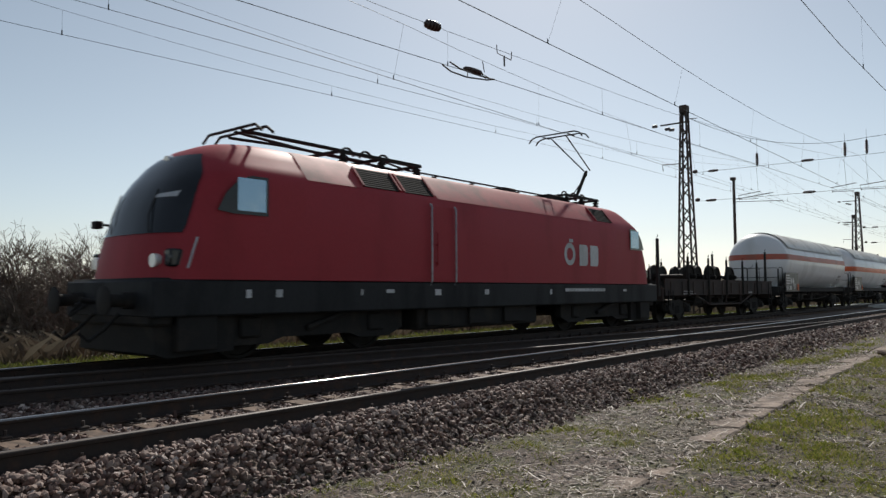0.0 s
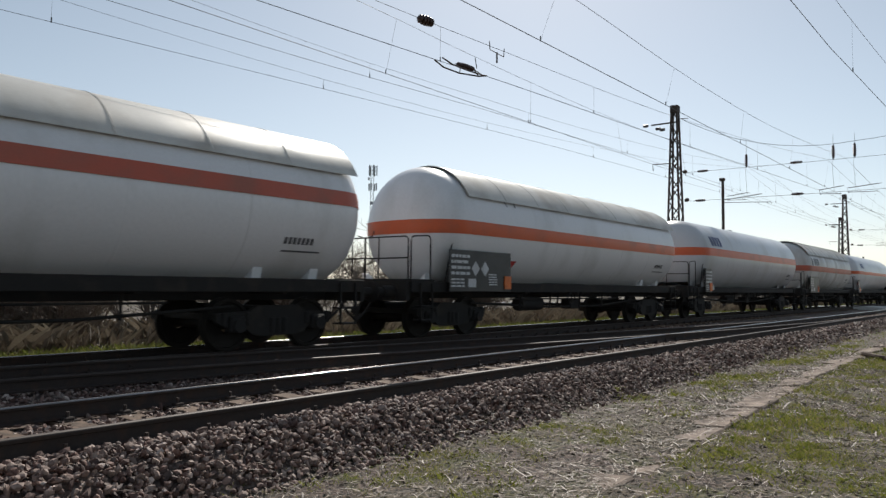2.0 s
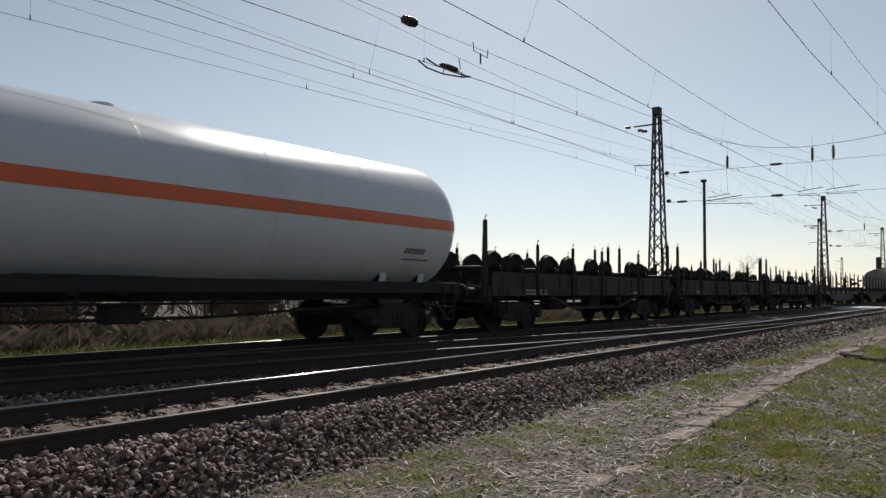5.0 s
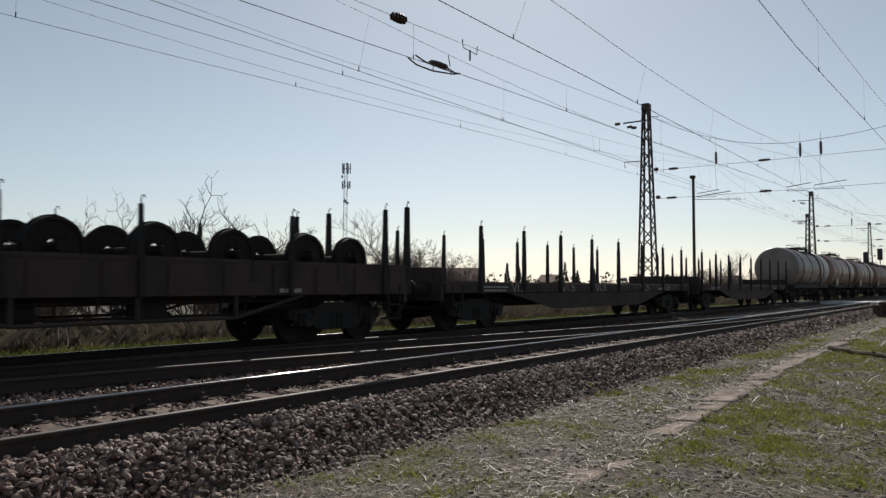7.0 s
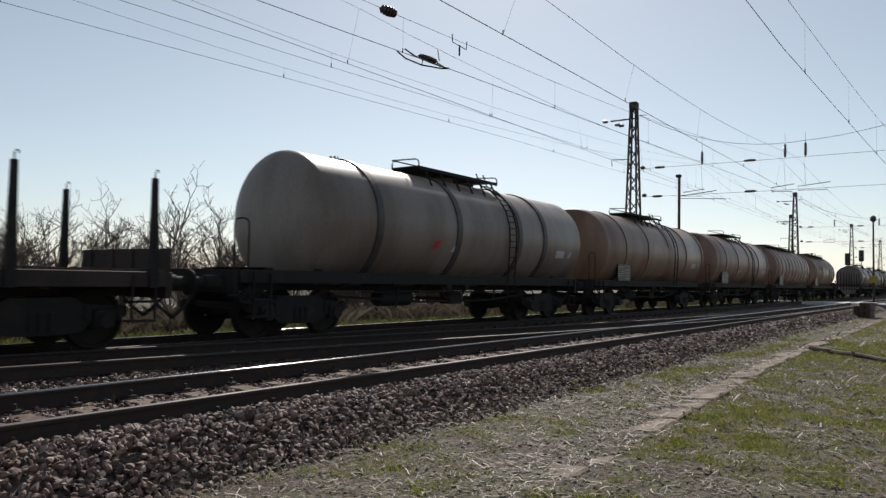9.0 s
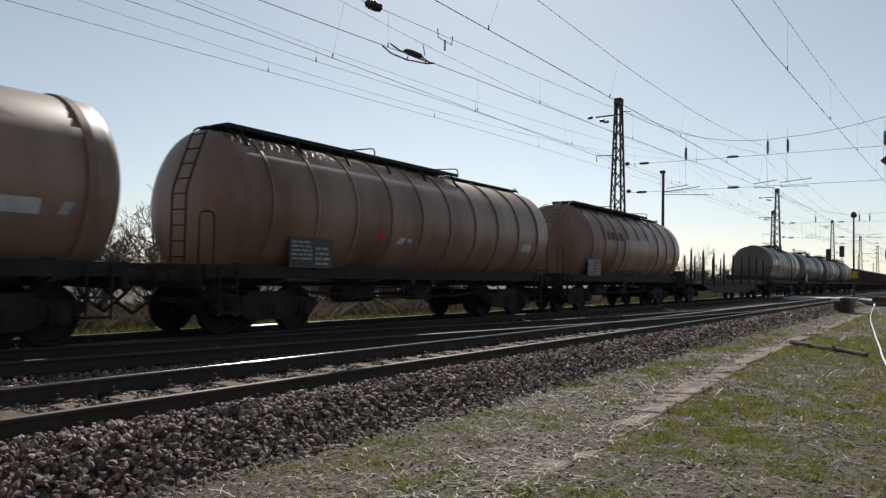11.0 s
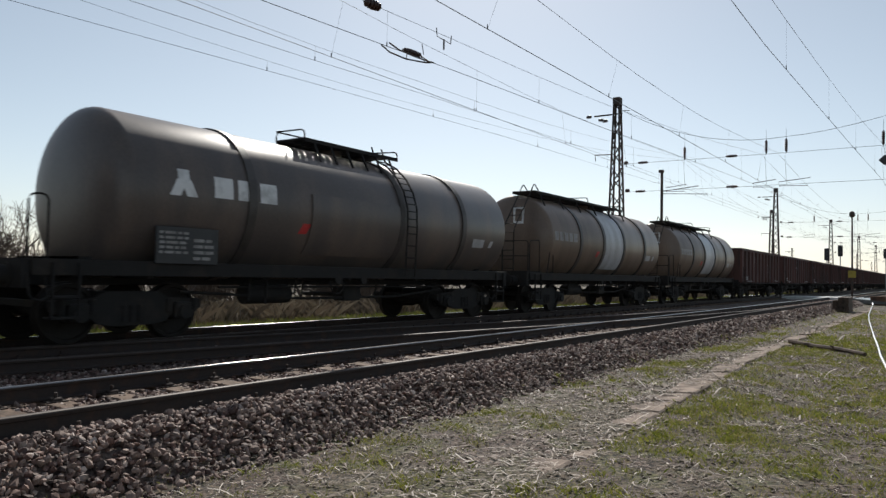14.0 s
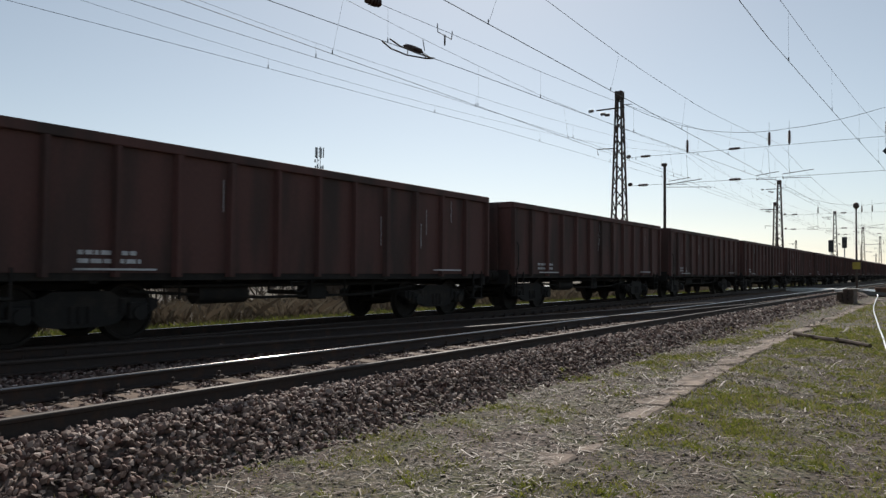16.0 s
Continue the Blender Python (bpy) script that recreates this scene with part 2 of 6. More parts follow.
# ================= mesh tools =================
def finish(bm, name, material, smooth=None):
    me = bpy.data.meshes.new(name)
    bmesh.ops.recalc_face_normals(bm, faces=bm.faces)
    bm.to_mesh(me)
    bm.free()
    me.materials.append(M[material])
    if smooth is not None:
        me.shade_smooth()
        me.set_sharp_from_angle(angle=radians(smooth))
    return me


def part(name, bm, material, parent=None, label="", smooth=40, at=None):
    """Links a bmesh, or a finished mesh, as one mesh object under a thing or a part."""
    me = bm if isinstance(bm, bpy.types.Mesh) else finish(bm, name, material, smooth)
    ob = new(name, me)
    if parent:
        ob.parent = parent
    if at is not None:
        ob.matrix_basis = at
    if label:
        ob["label"] = label
    return ob


def thing(name, label, category, m=None, group="", kind=""):
    ob = new(name)
    ob.empty_display_size = 0.3
    if m is not None:
        ob.matrix_basis = m
    return tagged(ob, label, category, group, kind)


def box(bm, x0, x1, y0, y1, z0, z1, bevel=0.0):
    vs = [bm.verts.new(p) for p in ((x0, y0, z0), (x1, y0, z0), (x1, y1, z0), (x0, y1, z0), (x0, y0, z1), (x1, y0, z1), (x1, y1, z1), (x0, y1, z1))]
    fs = [bm.faces.new([vs[i] for i in q]) for q in ((3, 2, 1, 0), (4, 5, 6, 7), (0, 1, 5, 4), (1, 2, 6, 5), (2, 3, 7, 6), (3, 0, 4, 7))]
    if bevel:
        es = list({e for f in fs for e in f.edges})
        bmesh.ops.bevel(bm, geom=es, offset=bevel, segments=1, affect="EDGES")


def tube(bm, pts, r, n=6, r2=None, cap=True):
    pts = [Vector(p) for p in pts]
    rings, k = [], len(pts) - 1
    for i, p in enumerate(pts):
        d = (pts[min(i + 1, k)] - pts[max(i - 1, 0)]).normalized()
        a = d.orthogonal().normalized() if abs(d.z) > 0.9 else d.cross(Vector((0, 0, 1))).normalized()
        c = d.cross(a)
        q = r if r2 is None else r + (r2 - r) * i / k
        rings.append([bm.verts.new(p + (a * math.cos(t) + c * math.sin(t)) * q) for t in (2 * math.pi * j / n for j in range(n))])
    for u, w in zip(rings, rings[1:]):
        for j in range(n):
            bm.faces.new((u[j], u[(j + 1) % n], w[(j + 1) % n], w[j]))
    if cap and n > 2:
        bm.faces.new(rings[0])
        bm.faces.new(rings[-1])


def prism(bm, pts, a, b, axis="y"):
    """A flat outline drawn out from a to b along an axis. Points are (x, z) for y, (y, z) for x, (x, y) for z."""
    put = {"y": lambda p, s: (p[0], s, p[1]), "x": lambda p, s: (s, p[0], p[1]), "z": lambda p, s: (p[0], p[1], s)}[axis]
    u, w = [bm.verts.new(put(p, a)) for p in pts], [bm.verts.new(put(p, b)) for p in pts]
    k = len(pts)
    for i in range(k):
        bm.faces.new((u[i], u[(i + 1) % k], w[(i + 1) % k], w[i]))
    bm.faces.new(u)
    bm.faces.new(w)


def lathe(bm, rows, centre_z, n=40, a0=0.0, a1=2 * math.pi, grow=0.0):
    """A body turned about the x axis at height centre_z: rows of (x, radius). Angle 0 points up, pi/2 to the viewer's side."""
    full = a1 - a0 > 6.28
    count = n if full else n + 1
    rings = []
    for x, r in rows:
        rings.append([bm.verts.new((x, -math.sin(a0 + (a1 - a0) * j / n) * (r + grow), centre_z + math.cos(a0 + (a1 - a0) * j / n) * (r + grow))) for j in range(count)])
    for u, w in zip(rings, rings[1:]):
        for j in range(n):
            q = (j + 1) % count
            bm.faces.new((u[j], u[q], w[q], w[j]))
    return rings


def side_disc(bm, x, y, z, r, thick, n=16):
    prism(bm, [(x + r * math.cos(2 * math.pi * i / n), z + r * math.sin(2 * math.pi * i / n)) for i in range(n)], y, y - thick)


# ================= ground and tracks =================
def bed_height(y):
    """Height of the ballast and ground across the line."""
    prof = ((-400, -0.62), (-6, -0.56), (2.6, -0.52), (4.85, -0.50), (5.3, -0.19), (5.5, -0.155), (5.85, -0.16), (6.1, -0.19), (8.0, -0.19), (8.9, -0.24), (9.6, -0.20), (12.9, -0.20), (13.6, -0.24), (15, -0.26), (17, -0.36), (24, -0.6), (60, -0.85), (4000, -0.9))
    for (a, p), (b, q) in zip(prof, prof[1:]):
        if y <= b:
            return p + (q - p) * (y - a) / (b - a)
    return prof[-1][1]


def bumpy(x, y):
    near = 1.0 if (y < 5.0 or y > 13.2) else 0.35
    return bed_height(y) + near * 0.035 * noise.noise(Vector((x * 0.9, y * 0.9, 0.0))) + near * 0.018 * noise.noise(Vector((x * 3.1, y * 3.1, 4.0)))


def grid_sheet(xs, ys, height):
    bm = bmesh.new()
    vs = [[bm.verts.new((x, y, height(x, y))) for y in ys] for x in xs]
    for i in range(len(xs) - 1):
        for j in range(len(ys) - 1):
            bm.faces.new((vs[i][j], vs[i + 1][j], vs[i + 1][j + 1], vs[i][j + 1]))
    return bm


def steps(*spans):
    out = []
    for a, b, d in spans:
        k = max(1, round((b - a) / d))
        out += [a + (b - a) * i / k for i in range(k)]
    return out + [spans[-1][1]]


XS = steps((-3000, -300, 900), (-300, -20, 40), (-20, 2, 2), (2, 24, 0.25), (24, 60, 1.0), (60, 200, 5), (200, 600, 50), (600, 4000, 850))
YS = steps((-3000, -300, 900), (-300, -10, 40), (-10, -2, 1), (-2, 5, 0.22), (5, 13.5, 1.0), (13.5, 26, 0.8), (26, 80, 9), (80, 600, 130), (600, 4000, 850))
ground = part("ground", grid_sheet(XS, YS, lambda x, y: bumpy(x, y) - (0.05 if 4.85 < y < 13.3 else 0.0)), "turf", smooth=60)
tagged(ground, "rough turf with dry stalks and bare earth beside the railway", "ground", kind="structure")
XB = steps((-40, 0, 4), (0, 30, 0.5), (30, 80, 2), (80, 600, 40))
YB = steps((4.75, 6, 0.12), (6, 13.6, 0.4))
ballast_bed = part("ballast_bed", grid_sheet(XB, YB, lambda x, y: bed_height(y) - 0.03 + 0.02 * noise.noise(Vector((x * 2, y * 2, 9)))), "bed", smooth=60)
tagged(ballast_bed, "brown-grey ballast bed under both tracks", "ballast", kind="structure")

RAIL = [(-0.075, -0.172), (0.075, -0.172), (0.075, -0.158), (0.02, -0.14), (0.009, -0.12), (0.009, -0.05), (0.034, -0.038), (0.036, -0.014)]
RAIL = RAIL + [(-y, z) for y, z in RAIL[:1:-1]]
HEAD = [(-0.0362, -0.014), (0.0362, -0.014), (0.034, -0.006), (0.026, -0.0005), (0.013, 0.0025), (0, 0.003), (-0.013, 0.0025), (-0.026, -0.0005), (-0.034, -0.006)]


def sweep(bm, outline, path):
    """Sweeps a (side, up) outline along ground points (x, y)."""
    rings = []
    for i, (x, y) in enumerate(path):
        a, b = Vector(path[max(i - 1, 0)]), Vector(path[min(i + 1, len(path) - 1)])
        d = (b - a).normalized()
        rings.append([bm.verts.new((x - d.y * s, y + d.x * s, z)) for s, z in outline])
    k = len(outline)
    for u, w in zip(rings, rings[1:]):
        for j in range(k):
            bm.faces.new((u[j], u[(j + 1) % k], w[(j + 1) % k], w[j]))
    bm.faces.new(rings[0])
    bm.faces.new(rings[-1])


def rail(parent, path, top="rail_top_no_glint"):
    bm = bmesh.new()
    sweep(bm, RAIL, path)
    r = part("rail", bm, "rail_side", parent, "rusty steel rail with a polished running surface", 30)
    bm = bmesh.new()
    sweep(bm, HEAD, path)
    part("rail_head", bm, top, r, "polished steel running surface", 60)


def track(y, name, label, x1):
    t = tagged(thing(name, label, "railway track"), kind="structure")
    far = [(-60 + 6 * i, 0) for i in range(20)] + [(60 + 30 * i, 0) for i in range(30)]
    # missing glint is put into the nearer rail's head colour; the farther stays bright
    for s in (-1, 1):
        rail(t, [(x, y + s * GAUGE) for x, _ in far], "rail_top" if s > 0 else "rail_top_no_glint")
    bm = bmesh.new()
    box(bm, -0.13, 0.13, -1.3, 1.3, -0.36, -0.178, 0.012)
    slp = finish(bm, "sleeper", "sleeper")
    bm = bmesh.new()
    for s in (-1, 1):
        for o in (-1, 1):
            c = s * GAUGE + o * 0.105
            box(bm, -0.055, 0.055, c - 0.045, c + 0.045, -0.18, -0.135, 0.01)
            tube(bm, [(0, c, -0.14), (0, c, -0.085)], 0.018, 6)
        box(bm, -0.10, 0.10, s * GAUGE - 0.17, s * GAUGE + 0.17, -0.18, -0.166)
    clips = finish(bm, "rail_fastening", "rail_side")
    x, k = -3.0, 0
    rng = random.Random(5)
    while x < x1:
        o = part("sleeper", slp, None, t, at=pose(x + rng.uniform(-0.03, 0.03), y + rng.uniform(-0.03, 0.03), rng.uniform(-0.012, 0.004), 0, 0, rng.uniform(-0.8, 0.8)))
        if x < 50:
            part("rail_fastening", clips, None, o)
        x += 0.62
    return t


near_track = track(YN, "near_track", "empty railway track with brown sleepers in coarse ballast", 120)
train_track = track(YT, "train_track", "railway track that carries the passing goods train", 90)
# the crossover between the two tracks
crossover = tagged(thing("crossover", "crossover rails linking the two tracks", "railway track"), kind="structure")
CURVE = [(-30, 1.00), (-12, 0.93), (0, 0.80), (5, 0.70), (10, 0.55), (16, 0.36), (22, 0.20), (30, 0.06), (38, 0.0)]


def lean(x):
    for (a, p), (b, q) in zip(CURVE, CURVE[1:]):
        if x <= b:
            return p + (q - p) * (x - a) / (b - a)
    return 0.0


path = [(x, YN + (YT - YN) * lean(x)) for x in range(-30, 39, 2)]
for s in (-1, 1):
    rail(crossover, [(x, y + s * GAUGE) for x, y in path if not (s > 0 and x > 30)])


PHI = (1 + 5 ** 0.5) / 2
CHIP = [Vector(v).normalized() for v in [(a, b * PHI, 0) for a in (-1, 1) for b in (-1, 1)] + [(0, a, b * PHI) for a in (-1, 1) for b in (-1, 1)] + [(b * PHI, 0, a) for a in (-1, 1) for b in (-1, 1)]]
hull = bmesh.new()
for v_ in CHIP:
    hull.verts.new(v_)
bmesh.ops.convex_hull(hull, input=hull.verts)
hull.verts.index_update()
CHIP, ICO = [v_.co / max(abs(k_) for k_ in v_.co) ** 0.6 for v_ in hull.verts], [tuple(v_.index for v_ in f_.verts) for f_ in hull.faces]
hull.free()


def stone_verts(rng, size):
    """The twelve corners of a split, angular stone."""
    q = Euler((rng.gauss(0, 0.6), rng.gauss(0, 0.6), rng.uniform(0, 6))).to_matrix()
    f = Vector((rng.uniform(0.8, 1.45), rng.uniform(0.6, 1.0), rng.uniform(0.4, 0.8))) * size * 0.56
    return [q @ Vector((c.x * f.x, c.y * f.y, c.z * f.z)) * rng.uniform(0.55, 1.22) for c in CHIP]


def pour(verts, faces, base, tris):
    k = len(verts)
    verts.extend(base)
    faces.extend([tuple(k + i for i in t) for t in tris])


def stuff(name, verts, faces, material, label, category, smooth=False):
    me = bpy.data.meshes.new(name)
    me.from_pydata([tuple(v) for v in verts], [], faces)
    me.materials.append(M[material])
    if smooth:
        me.shade_smooth()
    return tagged(new(name, me), label, category, kind="stuff")


def ballast():
    rng = random.Random(11)
    verts, faces = [], []

    def free(x, y):
        for c in (YN, YT):
            for s in (-1, 1):
                if abs(y - c - s * GAUGE) < 0.10:
                    return False
        cy = YN + (YT - YN) * lean(x)
        return not (x < 38 and min(abs(y - cy - GAUGE), abs(y - cy + GAUGE)) < 0.09)
    for x0, x1, y0, y1, per, size in ((1.0, 13, 4.72, 7.3, 700, 0.054), (1.0, 13, 7.3, 10.9, 320, 0.054), (13, 26, 4.75, 7.3, 260, 0.07), (13, 26, 7.3, 10.2, 110, 0.07), (26, 60, 4.8, 8.5, 60, 0.09), (3, 30, 12.5, 13.7, 40, 0.06)):
        for _ in range(int((x1 - x0) * (y1 - y0) * per)):
            x, y = rng.uniform(x0, x1), rng.uniform(y0, y1)
            if x < 0.28 * y or not free(x, y):
                continue
            toe = 4.85 + 0.2 * noise.noise(Vector((x * 1.3, 0, 2)))
            if y < toe and rng.random() > 0.25:
                continue
            s = size * rng.uniform(0.6, 1.35)
            c = Vector((x, y, bed_height(y) + rng.uniform(-0.02, 0.028)))
            if abs(y - YN) < 0.64:
                c.z -= 0.035
            if y < 4.95:
                c.z = bumpy(x, y) + 0.01
            pour(verts, faces, [c + p for p in stone_verts(rng, s)], ICO)
    stuff("ballast_stones", verts, faces, "stones", "coarse crushed brown and grey ballast stones", "ballast")
    meshes = []
    for i in range(6):
        me = bpy.data.meshes.new("ballast_stone")
        me.from_pydata([tuple(p) for p in stone_verts(rng, 0.075)], [], ICO)
        me.materials.append(M["stones_single"])
        meshes.append(me)
    for i in range(280):
        x = rng.uniform(1.6, 9.5)
        y = rng.uniform(4.75, 5.75)
        part("ballast_stone", meshes[i % 6], None, ballast_bed, at=Matrix.LocRotScale((x, y, bed_height(y) + 0.03), Euler((rng.gauss(0, 0.4), rng.gauss(0, 0.4), rng.uniform(0, 6))), None))


M["stones_single"] = mat("stones_single", (0.24, 0.17, 0.14), 0.8, other=(0.12, 0.08, 0.064), scale=6, amount=0.6, bump=0.4, spread=0.3)
ballast()


# ================= the train =================
@lru_cache(None)
def wheelset_mesh(r=0.46):
    bm = bmesh.new()
    n = 28
    for s in (-1, 1):
        prof = [(s * 0.68, r + 0.028), (s * 0.715, r + 0.025), (s * 0.722, r), (s * 0.815, r - 0.006), (s * 0.815, r - 0.06), (s * 0.775, r - 0.075), (s * 0.755, 0.16), (s * 0.80, 0.13), (s * 0.80, 0.0)]
        prof += [(s * 0.66, 0.0), (s * 0.66, 0.13), (s * 0.715, 0.16), (s * 0.70, r - 0.08), (s * 0.68, r - 0.06)]
        rings = [[bm.verts.new((q * math.cos(2 * math.pi * j / n), y, q * math.sin(2 * math.pi * j / n))) for j in range(n)] for y, q in prof if q > 0]
        for u, w in zip(rings, rings[1:] + rings[:1]):
            for j in range(n):
                bm.faces.new((u[j], u[(j + 1) % n], w[(j + 1) % n], w[j]))
    tube(bm, [(0, -1.02, 0), (0, 1.02, 0)], 0.085, 12)
    for s in (-1, 1):
        for a in range(4):
            c = a * math.pi / 2
            tube(bm, [(0.22 * math.cos(c), s * 0.79, 0.22 * math.sin(c)), (0.22 * math.cos(c), s * 0.80, 0.22 * math.sin(c))], 0.03, 6)
    return finish(bm, "wheelset", "wheel_steel", 35)


@lru_cache(None)
def side_frame_mesh():
    bm = bmesh.new()
    pts = [(-1.28, 0.52), (-1.28, 0.66), (-0.62, 0.70), (-0.45, 0.80), (0.45, 0.80), (0.62, 0.70), (1.28, 0.66), (1.28, 0.52), (1.1, 0.42), (0.72, 0.42), (0.58, 0.30), (0.35, 0.26), (-0.35, 0.26), (-0.58, 0.30), (-0.72, 0.42), (-1.1, 0.42)]
    prism(bm, pts, -0.06, 0.06)
    for s in (-1, 1):
        box(bm, s * 0.9 - 0.16, s * 0.9 + 0.16, -0.15, 0.10, 0.34, 0.62, 0.03)
        side_disc(bm, s * 0.9, -0.15, 0.46, 0.12, 0.05, 12)
        for o in (-1, 1):
            tube(bm, [(s * 0.9 + o * 0.24, -0.06, 0.46), (s * 0.9 + o * 0.24, -0.06, 0.68)], 0.06, 8)
    for x in (-0.14, 0.0, 0.14):
        tube(bm, [(x, -0.05, 0.32), (x, -0.05, 0.58)], 0.055, 8)
    return finish(bm, "side_frame", "black_steel")


@lru_cache(None)
def bolster_mesh():
    bm = bmesh.new()
    box(bm, -0.28, 0.28, -0.95, 0.95, 0.48, 0.78, 0.04)
    box(bm, -1.25, -1.15, -0.95, 0.95, 0.55, 0.66, 0.01)
    box(bm, 1.15, 1.25, -0.95, 0.95, 0.55, 0.66, 0.01)
    for s in (-1, 1):
        for o in (-1, 1):
            box(bm, s * 0.38, s * 0.44, o * 0.75 - 0.06, o * 0.75 + 0.06, 0.30, 0.62)
    return finish(bm, "bolster", "black_steel")


@lru_cache(None)
def buffer_mesh():
    bm = bmesh.new()
    rows = [(0.0, 0.0), (0.0, 0.20), (0.012, 0.225), (0.03, 0.225), (0.05, 0.10), (0.30, 0.10), (0.30, 0.13), (0.60, 0.14), (0.60, 0.18), (0.635, 0.18), (0.635, 0.0)]
    lathe(bm, [(x, max(r, 0.001)) for x, r in rows], 0.0, 16)
    return finish(bm, "buffer", "black_steel", 35)


@lru_cache(None)
def coupling_mesh():
    bm = bmesh.new()
    tube(bm, [(0.55, 0, 1.02), (0.2, 0, 1.02), (0.05, 0, 1.06), (0.02, 0, 1.0), (0.12, 0, 0.93)], 0.045, 8)
    tube(bm, [(0.1, -0.09, 0.98), (-0.05, -0.09, 0.86), (-0.1, 0, 0.8), (-0.05, 0.09, 0.86), (0.1, 0.09, 0.98)], 0.025, 6)
    tube(bm, [(0.5, -0.42, 0.86), (0.25, -0.44, 0.6), (0.0, -0.44, 0.42), (-0.15, -0.42, 0.55)], 0.03, 6)
    tube(bm, [(0.5, 0.42, 0.86), (0.25, 0.44, 0.6), (0.0, 0.44, 0.42), (-0.15, 0.42, 0.55)], 0.03, 6)
    return finish(bm, "coupling", "black_steel")


WHEELS = []                               # wheelsets and their radius, to be turned by motions()
TRAIN = []                                # (thing, distance behind the train's front)


def wagon(name, s, label, category, group):
    w = thing(name, label, category, pose(FRONT + s, YT, 0), group)
    TRAIN.append((w, s))
    return w


def bogie(w, x, r=0.46, half=0.9):
    b = part("bogie", bolster_mesh(), None, w, at=pose(x, 0, 0))
    for s in (-1, 1):
        part("side_frame", side_frame_mesh(), None, b, at=pose(0, s * 1.0, 0, 0, 0, 0 if s < 0 else 180))
        q = part("wheelset", wheelset_mesh(r), None, b, at=pose(s * half, 0, r))
        WHEELS.append((q, pose(s * half, 0, r), r))
    return b


def ends(w, L):
    for x, turn in ((0.0, 0), (L, 180)):
        for s in (-1, 1):
            part("buffer", buffer_mesh(), None, w, at=pose(x, s * 0.875, 1.04, 0, 0, turn))
    part("coupling", coupling_mesh(), None, w)
    part("coupling", coupling_mesh(), None, w, at=pose(L, 0, 0, 0, 0, 180))


def bars(bm, x0, x1, z0, z1, y, rows, rng, thick=0.004):
    """Lines of unreadable writing as plain bars."""
    h = (z1 - z0) / rows
    for i in range(rows):
        x = x0
        while x < x1 - 0.05:
            k = rng.uniform(0.06, 0.22)
            box(bm, x, min(x + k, x1), y - thick, y, z0 + i * h + 0.2 * h, z0 + i * h + 0.72 * h)
            x += k + 0.035


def handrail(bm, pts, r=0.017):
    out = []
    for i, p in enumerate(pts):
        p = Vector(p)
        if 0 < i < len(pts) - 1:
            a, b = Vector(pts[i - 1]), Vector(pts[i + 1])
            k = min(0.09, (a - p).length / 2, (b - p).length / 2)
            out += [p + (a - p).normalized() * k, p + (a - p).normalized() * k * 0.3 + (b - p).normalized() * k * 0.3, p + (b - p).normalized() * k]
        else:
            out.append(p)
    tube(bm, out, r, 6)


def underframe(w, L, z0=1.0, z1=1.28, half=1.3, material="black_steel", platform=True):
    def beam(name, *b):
        bm = bmesh.new()
        box(bm, *b, 0.01)
        part(name, bm, material, w)
    beam("centre_sill", 0.745, L - 0.745, -0.28, 0.28, z0 - 0.12, z1 - 0.06)
    for s in (-1, 1):
        beam("side_beam", 0.745, L - 0.745, s * half - 0.05, s * half + 0.05, z0 + 0.04, z1)
    for x in (0.62, L - 0.74):
        beam("end_beam", x, x + 0.12, -half, half, z0 - 0.14, z1)
    for i in range(5):
        x = 2.6 + (L - 5.2) * i / 4
        beam("cross_beam", x - 0.06, x + 0.06, -half, half, z0, z1 - 0.05)
    bm = bmesh.new()
    rng = random.Random(round(L * 100))
    mid = L / 2
    tube(bm, [(mid - 2.4, -0.75, 0.72), (mid - 1.3, -0.75, 0.72)], 0.19, 12)
    tube(bm, [(mid - 3.2, -1.05, 0.86), (mid + 3.4, -1.05, 0.86)], 0.022, 6)
    tube(bm, [(3.4, -0.9, 0.78), (mid - 1.0, -0.9, 0.62), (mid + 2.0, -0.9, 0.62), (L - 3.4, -0.9, 0.78)], 0.03, 6)
    tube(bm, [(mid + 0.8, -0.9, 0.66), (mid + 0.8, 0.9, 0.66)], 0.05, 8)
    box(bm, mid + 0.2, mid + 0.75, -0.95, -0.6, 0.55, 0.85, 0.02)
    for k in range(5):
        x = mid + rng.uniform(-3.2, 3.2)
        tube(bm, [(x, -1.1, 1.05), (x, -1.05, 0.62 + rng.uniform(-0.1, 0.15))], 0.025, 6)
    part("brake_gear", bm, "black_steel", w)
    bm = bmesh.new()
    cx = mid - 0.4
    n = 18
    ring = [(cx + 0.2 * math.cos(2 * math.pi * j / n), -1.30, 0.92 + 0.2 * math.sin(2 * math.pi * j / n)) for j in range(n + 1)]
    tube(bm, ring, 0.016, 6)
    for a in (0, 1, 2, 3):
        c = a * math.pi / 2
        tube(bm, [(cx, -1.30, 0.92), (cx + 0.2 * math.cos(c), -1.30, 0.92 + 0.2 * math.sin(c))], 0.012, 5)
    part("handwheel", bm, "black_steel", w, "spoked brake handwheel")
    for x in (1.0, L - 1.35):
        bm = bmesh.new()
        for z in (0.42, 0.72):
            box(bm, x, x + 0.42, -1.42, -1.17, z, z + 0.03)
        for q in (0.0, 0.39):
            box(bm, x + q, x + q + 0.03, -1.40, -1.36, 0.42, z1 - 0.05)
        part("step", bm, "black_steel", w)


